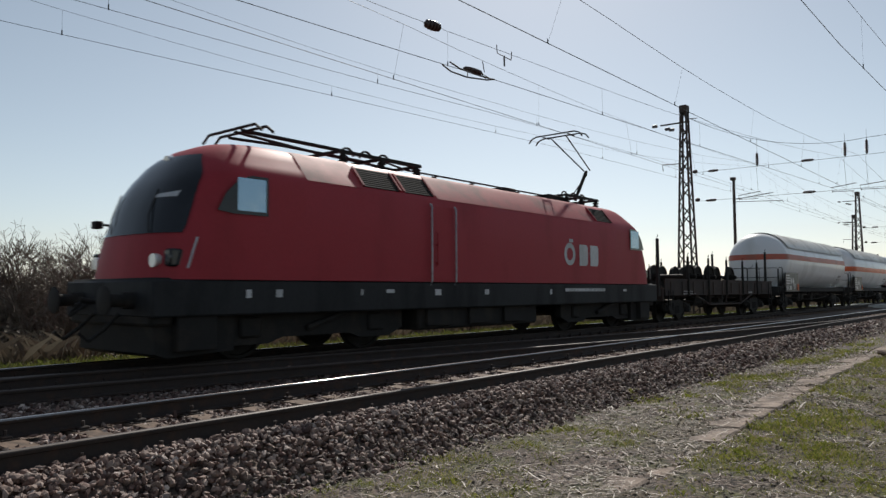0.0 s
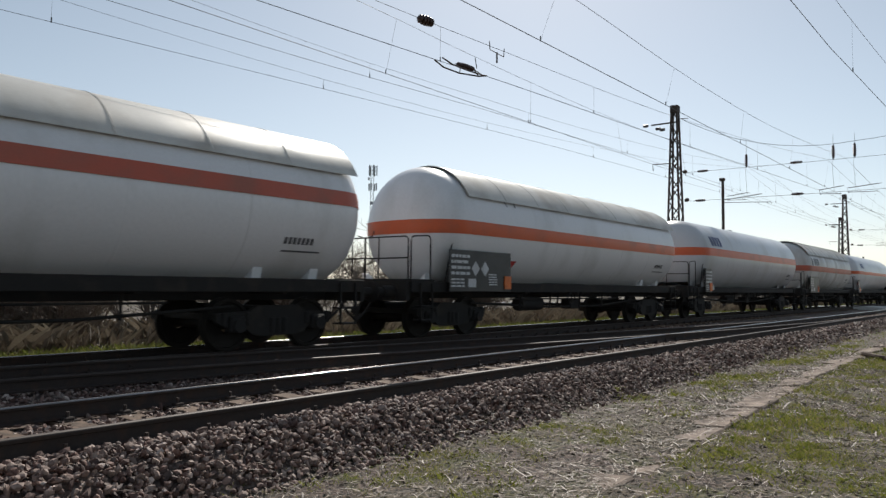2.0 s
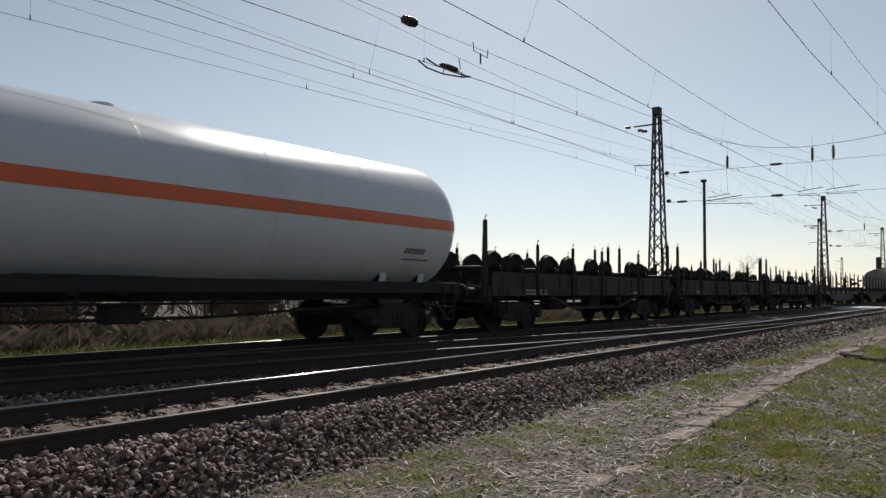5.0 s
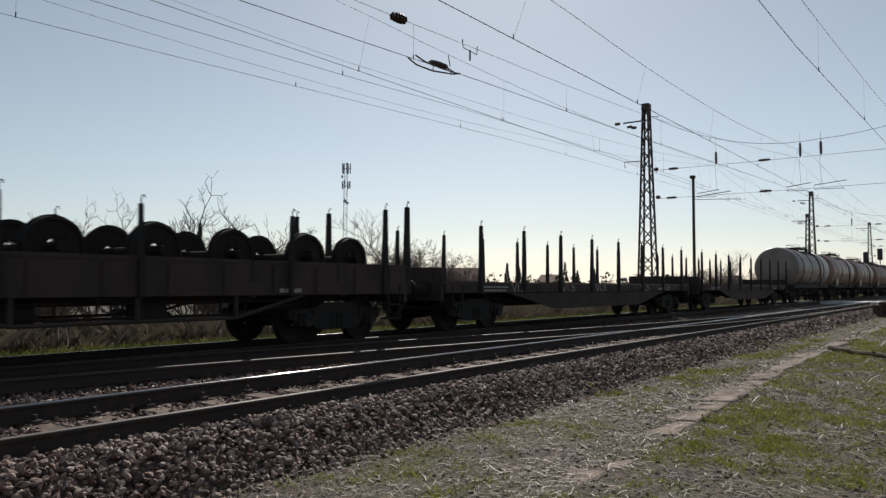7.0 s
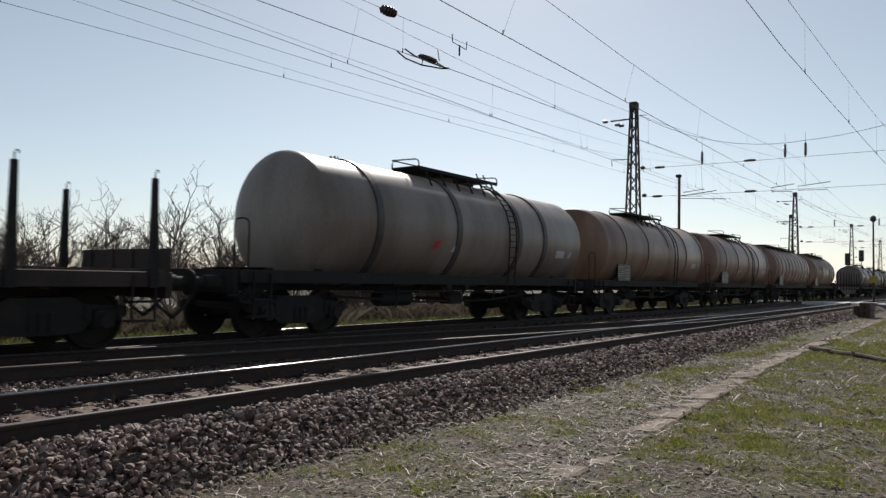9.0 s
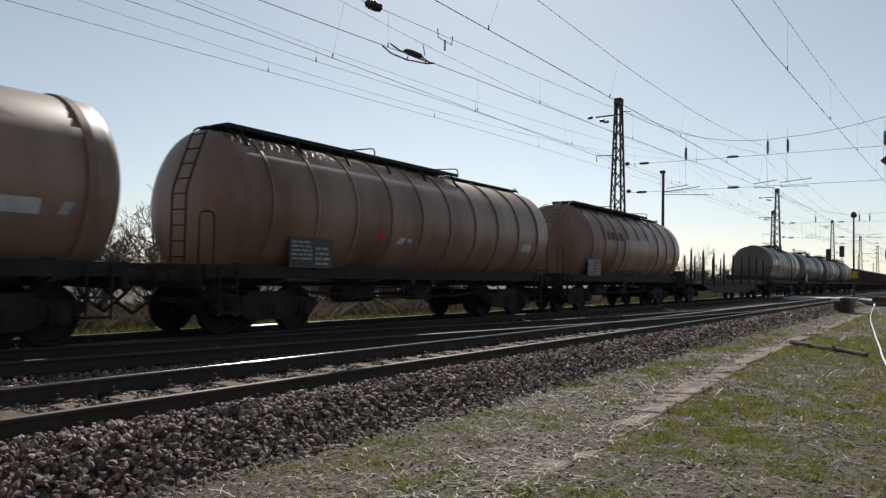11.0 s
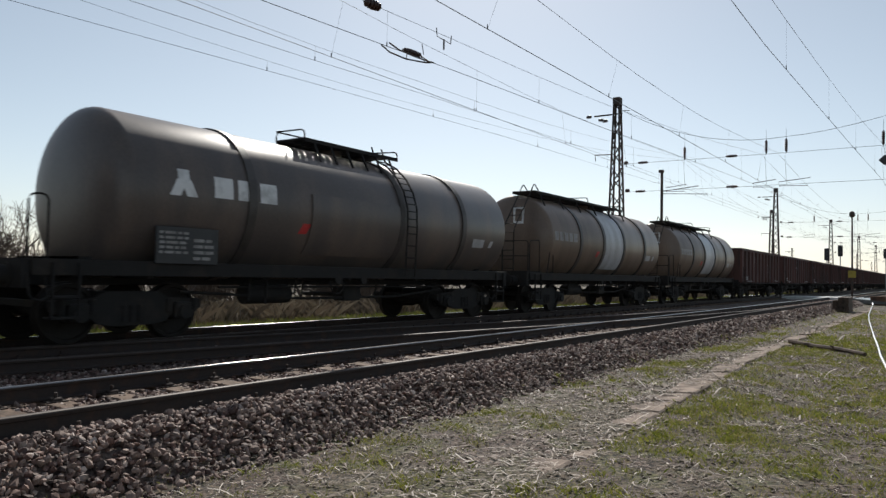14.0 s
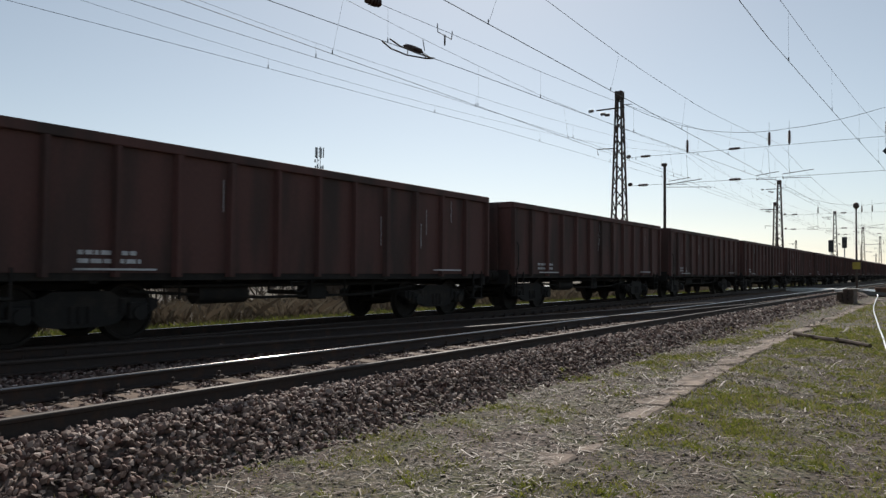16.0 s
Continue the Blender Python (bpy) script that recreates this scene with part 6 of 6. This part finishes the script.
def light_signal(x, y, h):
    s = thing("light_signal", "railway light signal with a dark head on a post", "signal", pose(x, y, -0.5), "light signals")
    bm = bmesh.new()
    tube(bm, [(0, 0, 0), (0, 0, h)], 0.09, 8)
    part("post", bm, "galv", s)
    bm = bmesh.new()
    box(bm, -0.15, 0.15, -0.38, 0.38, h - 1.7, h + 0.2, 0.08)
    part("signal_head", bm, "board", s)
    for k in range(3):
        bm = bmesh.new()
        tube(bm, [(-0.16, 0, h - 0.3 - 0.5 * k), (-0.36, 0, h - 0.28 - 0.5 * k)], 0.12, 10)
        part("lamp_hood", bm, "board", s)


for a in ((128, 15.2, 6.8), (140, 14.6, 7.8), (165, 9.4, 8.2)):
    light_signal(*a)

# bits and pieces on the grass
log = thing("timber_pole", "weathered wooden pole lying in the grass", "timber", pose(20.0, 2.4, -0.46))
bm = bmesh.new()
tube(bm, [(1.2, 0.98, 0.02), (0.4, 0.3, 0.0), (-0.4, -0.35, 0.03), (-1.15, -0.92, 0.01)], 0.07, 8, 0.05)
part("shaft", bm, "wood", log)
bm = bmesh.new()
tube(bm, [(-0.1, -0.2, 0.05), (-0.35, -0.15, 0.09)], 0.025, 5)
part("stub", bm, "wood", log)
hose = thing("ground_pipe", "pale thin pipe curving over the grass", "pipe")
bm = bmesh.new()
tube(bm, [(13, 0.45, -0.5), (16.1, 0.9, -0.46), (18.8, 1.17, -0.46), (21.8, 1.42, -0.46), (25.5, 1.76, -0.46), (29.7, 2.12, -0.46), (36, 2.67, -0.46), (42.8, 3.18, -0.46), (52, 3.75, -0.45), (60, 4.22, -0.44)], 0.026, 8)
part("pipe_run", bm, "galv", hose)
bm = bmesh.new()
tube(bm, [(60, 4.22, -0.44), (60.5, 4.25, -0.3)], 0.05, 8)
part("pipe_end", bm, "galv", hose)
bm = bmesh.new()
box(bm, -0.35, 0.35, -0.5, 0.5, 0, 0.62, 0.03)
cab = part("marker_box", bm, "rusty")
cab.matrix_basis = pose(63.5, 4.3 - 0.2, -0.5)
tagged(cab, "small red-brown box standing beside the crossing", "box")
bm = bmesh.new()
box(bm, -0.4, 0.4, -0.55, 0.55, 0.62, 0.68, 0.02)
part("lid", bm, "rusty", cab)


# kerb slabs along the path
def kerb_edge(x):
    pts = ((2, 2.62), (6.5, 2.78), (11.2, 3.0), (17, 3.32), (25.7, 3.39), (36.7, 3.49), (60, 3.7))
    for (a, p), (b, q) in zip(pts, pts[1:]):
        if x <= b:
            return p + (q - p) * (x - a) / (b - a)
    return 3.7


kerb = tagged(thing("kerb_path", "row of worn, half-buried concrete kerb slabs beside the track", "kerb"), kind="structure")
rng = random.Random(21)
x = 4.3
while x < 56:
    k = rng.uniform(0.8, 1.15)
    bm = bmesh.new()
    w = rng.uniform(0.36, 0.50)
    box(bm, 0, k - 0.018, 0, w, -0.12, 0.0, 0.018)
    for v_ in bm.verts:
        v_.co += Vector((noise.noise(v_.co * 3 + Vector((x, 0, 0))), noise.noise(v_.co * 3 + Vector((0, x, 0))), 0.3 * noise.noise(v_.co * 4 + Vector((0, 0, x))))) * 0.08
    slope = math.degrees(math.atan2(kerb_edge(x + k) - kerb_edge(x), k))
    low = 0.03 if x < 8 else 0.0
    part("kerb_slab", bm, "concrete", kerb, smooth=None, at=pose(x, kerb_edge(x) + rng.uniform(-0.012, 0.012), bumpy(x, 3.1) + 0.036 - low + rng.uniform(-0.010, 0.006), rng.uniform(-4.5, -2.5), rng.uniform(-0.8, 0.8), slope + rng.uniform(-0.7, 0.7)))
    x += k + (rng.uniform(0.1, 0.7) if x < 9 and rng.random() < 0.4 else 0.0)


# ================= plants =================
def seen(x, y):
    """The wedge of land that the walk can show."""
    return x > 0.27 * y - 0.3 and (y > 0.035 * x - 0.6)


def blade(verts, faces, rng, p, h, w, bend):
    a = rng.uniform(0, 6.283)
    d, s = Vector((math.cos(a), math.sin(a), 0)), Vector((-math.sin(a), math.cos(a), 0)) * w
    k = len(verts)
    verts += [p - s, p + s, p + d * bend * 0.35 * h + Vector((0, 0, h * 0.6)) + s * 0.7, p + d * bend * h + Vector((0, 0, h))]
    faces += [(k, k + 1, k + 2), (k, k + 2, k + 3)]


def greenness(x, y):
    g = 0.55 * noise.noise(Vector((x * 0.55, y * 0.55, 3.3))) + 0.6 * noise.noise(Vector((x * 1.9, y * 1.9, 8.8))) + 0.6 * noise.noise(Vector((x * 5.1, y * 5.1, 1.7)))
    if y < kerb_edge(max(x, 2)):
        g += 0.28
    elif y < kerb_edge(max(x, 2)) + 0.65:
        g -= 0.55
    return g


def turf():
    rng = random.Random(8)
    verts, faces, sv, sf = [], [], [], []
    for x0, x1, n, hh, ww in ((2.4, 9, 130000, 0.022, 0.0022), (9, 20, 100000, 0.032, 0.004), (20, 50, 45000, 0.05, 0.010)):
        for _ in range(n):
            x, y = rng.uniform(x0, x1), rng.uniform(-0.6, 5.0)
            if not seen(x, y):
                continue
            g = greenness(x, y)
            if rng.random() > 0.07 + 0.75 * g:
                continue
            k = rng.uniform(0.5, 1.5) * (1 + max(0.0, g) * 0.8)
            blade(verts, faces, rng, Vector((x, y, bumpy(x, y) - 0.004)), hh * k, ww * rng.uniform(0.7, 1.6), rng.uniform(0.2, 1.1))
    stuff("grass", verts, faces, "grass", "short patchy spring grass", "grass")
    for x0, x1, n, ll, ww in ((2.4, 9, 32000, 0.04, 0.0022), (9, 20, 24000, 0.06, 0.004), (20, 45, 8000, 0.11, 0.009)):
        for _ in range(n):
            x, y = rng.uniform(x0, x1), rng.uniform(-0.6, 5.1)
            if not seen(x, y) or rng.random() < 0.3 + 0.9 * greenness(x, y) - 0.8 * noise.noise(Vector((x * 1.4, y * 1.4, 6.1))):
                continue
            a, l, w = rng.uniform(0, 6.283), ll * rng.uniform(0.3, 1.9), ww * rng.uniform(0.6, 1.5)
            if rng.random() < 0.09:
                l, w = l * 2.8, w * 2.4
            d, q = Vector((math.cos(a), math.sin(a), 0)), Vector((-math.sin(a), math.cos(a), 0))
            z = bumpy(x, y) + rng.uniform(0.004, 0.02)
            lift = rng.uniform(-0.1, 0.45) * l if rng.random() < 0.35 else rng.uniform(0, 0.08) * l
            c = Vector((x, y, z))
            k = len(sv)
            m = c + d * l * 0.5 + q * rng.uniform(-0.07, 0.07) * l + Vector((0, 0, abs(lift) * 0.6))
            e = c + d * l + Vector((0, 0, abs(lift)))
            up = Vector((0, 0, w))
            sv += [c - q * w, c + q * w, m - q * w + up, m + q * w + up, e - q * w * 0.5, e + q * w * 0.5]
            sf += [(k, k + 1, k + 3, k + 2), (k + 2, k + 3, k + 5, k + 4)]
    stuff("straw_litter", sv, sf, "straw", "dry straw and dead stalks strewn over the ground", "straw")
    # broken pale stalks, thickest beside the kerb
    sv, sf = [], []
    for _ in range(4800):
        x = 2.4 + 20 * rng.random() ** 1.5
        y = rng.uniform(-0.4, 5.0) if rng.random() < 0.6 else kerb_edge(max(x, 2)) + rng.gauss(0.35, 0.45)
        if not seen(x, y) or y > 5.1 or rng.random() < 0.45 + 0.6 * greenness(x, y):
            continue
        a, l = rng.uniform(0, 6.283), rng.uniform(0.03, 0.11) * (2.2 if rng.random() < 0.08 else 1)
        w = rng.uniform(0.0018, 0.004) * (1 + x / 14)
        d, q = Vector((math.cos(a), math.sin(a), rng.uniform(0.0, 0.5) ** 2)), Vector((-math.sin(a), math.cos(a), 0)) * w
        c = Vector((x, y, bumpy(x, y) + rng.uniform(0.012, 0.03)))
        m, e, k = c + d * l * 0.5 + q * rng.uniform(-3, 3) + Vector((0, 0, w)), c + d * l, len(sv)
        sv += [c - q, c + q, m - q, m + q, e - q, e + q]
        sf += [(k, k + 1, k + 3, k + 2), (k + 2, k + 3, k + 5, k + 4)]
    stuff("broken_stalks", sv, sf, "pale_straw", "pale broken stalks lying on the turf", "straw")
    # tufts of fresh grass
    verts, faces = [], []
    for _ in range(900):
        x = 2.4 + 24 * rng.random() ** 1.3
        y = rng.uniform(-0.5, 4.7)
        if not seen(x, y) or greenness(x, y) < 0.12:
            continue
        k, wide = 1 + x / 12, rng.uniform(0.03, 0.10) * (1 + x / 20)
        for _ in range(rng.randint(18, 46)):
            u, v = x + rng.gauss(0, wide), y + rng.gauss(0, wide)
            blade(verts, faces, rng, Vector((u, v, bumpy(u, v) - 0.004)), rng.uniform(0.02, 0.055) * (0.7 + 0.3 * k), 0.0026 * k, rng.uniform(0.4, 1.4))
    stuff("grass_tufts", verts, faces, "fresh_grass", "small bright green tufts of fresh grass", "grass")
    # clods of earth and moss that roughen the turf
    cv, cf = [], []
    for _ in range(14000):
        x, y = rng.uniform(2.4, 22) , rng.uniform(-0.4, 5.0)
        if not seen(x, y):
            continue
        c = Vector((x, y, bumpy(x, y)))
        pour(cv, cf, [c + Vector((p.x, p.y, p.z * 0.6)) for p in stone_verts(rng, rng.uniform(0.015, 0.045) * (1 + x / 25))], ICO)
    stuff("earth_clods", cv, cf, "dry_brush", "small clods of earth and gravel in the turf", "soil")
    # the strip beyond the train
    verts, faces = [], []
    for _ in range(34000):
        x = 2 + 118 * rng.random() ** 1.7
        y = 13.3 + abs(rng.gauss(0, 1.1))
        if x < 0.27 * y:
            continue
        blade(verts, faces, rng, Vector((x, y, bumpy(x, y) - 0.01)), rng.uniform(0.05, 0.20), 0.010 * (1 + x / 40), rng.uniform(0.2, 1.1))
    stuff("grass", verts, faces, "meadow", "taller green grass beyond the tracks", "grass")
    verts, faces = [], []
    for _ in range(26000):
        x = 1 + 150 * rng.random() ** 1.6
        y = 15.4 + 10 * rng.random() ** 1.3
        if x < 0.25 * y or noise.noise(Vector((x * 0.3, y * 0.3, 1))) < -0.25:
            continue
        blade(verts, faces, rng, Vector((x, y, bed_height(y) - 0.05)), rng.uniform(0.15, 0.8), 0.010 * (1 + x / 60), rng.uniform(0.2, 1.6))
    stuff("dry_undergrowth", verts, faces, "dry_brush", "dry brown weeds and undergrowth behind the line", "undergrowth")


turf()


def grow(rng, thick, thin, p, d, length, r, level, droop):
    """Branches as tapered, bent twigs; the stout ones and the fine ones go into separate meshes."""
    n = 3 if level < 2 else 2
    pts = [p]
    for i in range(n):
        d = (d + Vector((rng.gauss(0, 0.16), rng.gauss(0, 0.16), rng.gauss(0.05, 0.10) - droop))).normalized()
        p = p + d * length / n
        pts.append(p)
    verts, faces = thick if level == 0 else thin
    k, m = len(verts), 4 if level < 2 else 3
    for i, q in enumerate(pts):
        rr = max(0.0042, r * (1 - 0.5 * i / n))
        a = d.orthogonal().normalized()
        b = d.cross(a)
        for j in range(m):
            t = 6.283 * j / m
            verts.append(q + (a * math.cos(t) + b * math.sin(t)) * rr)
    for i in range(n):
        for j in range(m):
            faces.append((k + i * m + j, k + i * m + (j + 1) % m, k + (i + 1) * m + (j + 1) % m, k + (i + 1) * m + j))
    if level >= 4:
        return
    for _ in range(rng.choice(((4, 5), (4, 5), (4, 5), (3, 4))[level])):
        i = rng.randint(1, n)
        side = Vector((rng.gauss(0, 1), rng.gauss(0, 1), rng.gauss(0.25, 0.5))).normalized()
        grow(rng, thick, thin, pts[i], (d * 0.75 + side * 0.75).normalized(), length * rng.uniform(0.42, 0.68), r * 0.55, level + 1, droop)


@lru_cache(None)
def bush_meshes(seed, stems, height):
    rng = random.Random(seed)
    thick, thin = ([], []), ([], [])
    for _ in range(stems):
        a = rng.uniform(0, 6.283)
        d = Vector((0.36 * math.cos(a), 0.36 * math.sin(a), 1)).normalized()
        grow(rng, thick, thin, Vector((0.2 * math.cos(a), 0.2 * math.sin(a), -0.1)), d, height * rng.uniform(0.38, 0.52), 0.035 * height / 3, 0, 0.01)
    out = []
    for nm, (v, f) in (("trunk", thick), ("crown", thin)):
        me = bpy.data.meshes.new(nm)
        me.from_pydata([tuple(q) for q in v], [], f)
        me.materials.append(M["bark"])
        out.append(me)
    return out


def bush(x, y, seed, stems, height, scale, turn, name="bare_bush", label="leafless shrub with a tangle of thin twigs", category="shrub"):
    b = thing(name, label, category, pose(x, y, bed_height(y), 0, 0, turn), "bare shrubs behind the line")
    b.scale = (scale, scale, scale)
    t, w = bush_meshes(seed, stems, height)
    part("trunk", t, None, b)
    part("crown", w, None, b)


rng = random.Random(77)
for k, y, hgt in ((0.54, 22, 4.3), (0.69, 22, 4.9), (0.735, 24, 4.3), (0.80, 23, 3.9), (0.888, 23, 4.3), (1.0, 24, 3.9), (1.08, 24, 4.5), (1.166, 23, 4.6), (1.24, 24, 4.2), (1.32, 24, 3.4), (0.38, 19, 3.6), (0.43, 18.5, 3.4), (0.33, 20, 3.6), (3.46, 27, 5.0), (3.3, 26, 4.0), (3.62, 27, 3.9), (3.0, 26, 3.3), (2.85, 25, 3.0), (3.9, 28, 3.6), (4.3, 28, 4.2), (4.7, 30, 3.8)):
    bush(k * y, y, 1 + int(k * 100) % 5, 5, 4.0, hgt / 4.0 * (1.18 if k < 2.5 else 1.3), rng.uniform(0, 360), label="leafless young tree with thin upright branches", name="bare_tree", category="tree")
for i in range(34):
    y = rng.uniform(18.5, 27)
    x = y * rng.choice((rng.uniform(0.3, 0.6), rng.uniform(0.6, 1.4), rng.uniform(0.6, 1.4), rng.uniform(2.7, 5.2)))
    bush(x, y, 10 + i % 4, 8, 2.6, rng.uniform(1.0, 1.5), rng.uniform(0, 360))


def far_woods():
    """A low, ragged line of distant trees along the horizon."""
    rng = random.Random(91)
    verts, faces = [], []
    for _ in range(520):
        a = rng.uniform(0.15, 1.55)
        dist = rng.uniform(260, 620)
        x, y = dist * math.sin(a), dist * math.cos(a)
        if y < 40:
            continue
        h, w = rng.uniform(3, 8), rng.uniform(3, 7)
        conifer = rng.random() < 0.25
        if conifer:
            h, w = h * 1.4, w * 0.35
        base = Vector((x, y, -1.0))
        for _ in range(26 if not conifer else 16):
            t = rng.random()
            spread = w * ((1 - t) if conifer else math.sqrt(max(0.05, 1 - (2 * t - 0.9) ** 2)))
            c = base + Vector((rng.gauss(0, 0.4) * spread, rng.gauss(0, 0.4) * spread, h * t))
            pour(verts, faces, [c + p for p in stone_verts(rng, rng.uniform(0.5, 1.3) * (0.6 if conifer else 1.0))], ICO)
    stuff("far_woods", verts, faces, "needles", "distant ragged line of trees", "woods")


far_woods()
for k, y, h in ((1.60, 120, 9), (1.66, 122, 8), (1.92, 130, 11), (2.0, 128, 8), (2.12, 132, 9)):
    t = thing("conifer", "distant dark conifer behind the fields", "tree", pose(k * y, y, -1.0), "distant conifers")
    bm = bmesh.new()
    tube(bm, [(0, 0, 0), (0, 0, h * 0.9)], 0.15, 6, 0.04)
    part("trunk", bm, "bark", t)
    r2 = random.Random(int(k * 50))
    v, f = [], []
    for _ in range(240):
        q = r2.random() ** 0.8
        rad = (1 - q) * h * 0.2 * r2.uniform(0.4, 1.1)
        a = r2.uniform(0, 6.283)
        pour(v, f, [Vector((rad * math.cos(a), rad * math.sin(a), 0.8 + q * (h - 0.8) - rad * 0.3)) + p for p in stone_verts(r2, 0.5)], ICO)
    me = bpy.data.meshes.new("crown")
    me.from_pydata([tuple(p) for p in v], [], f)
    me.materials.append(M["needles"])
    part("crown", me, None, t)


# ================= movement =================
def motions():
    """The train runs by at a steady pace."""
    for ob, s in TRAIN:
        z = ob.matrix_basis.translation.z
        walk(ob, [(t, pose(FRONT + s - SPEED * t, YT, z)) for t in (0.0, 4.0, 8.0, 12.0, 16.0)])
    rolled = {}                            # wheelsets that sit alike share one turning action
    for ob, m, r in WHEELS:
        x, _, z = m.translation
        key = (round(x, 3), r)
        if key not in rolled:
            walk(ob, [(k / FPS, pose(x, 0, z, 0, -math.degrees(SPEED * k / FPS / r) % 360, 0)) for k in range(16 * FPS + 1)])
            rolled[key] = ob.animation_data
        else:
            ob.rotation_mode = "QUATERNION"
            keys = ob.animation_data_create()
            keys.action, keys.action_slot = rolled[key].action, rolled[key].action_slot


motions()
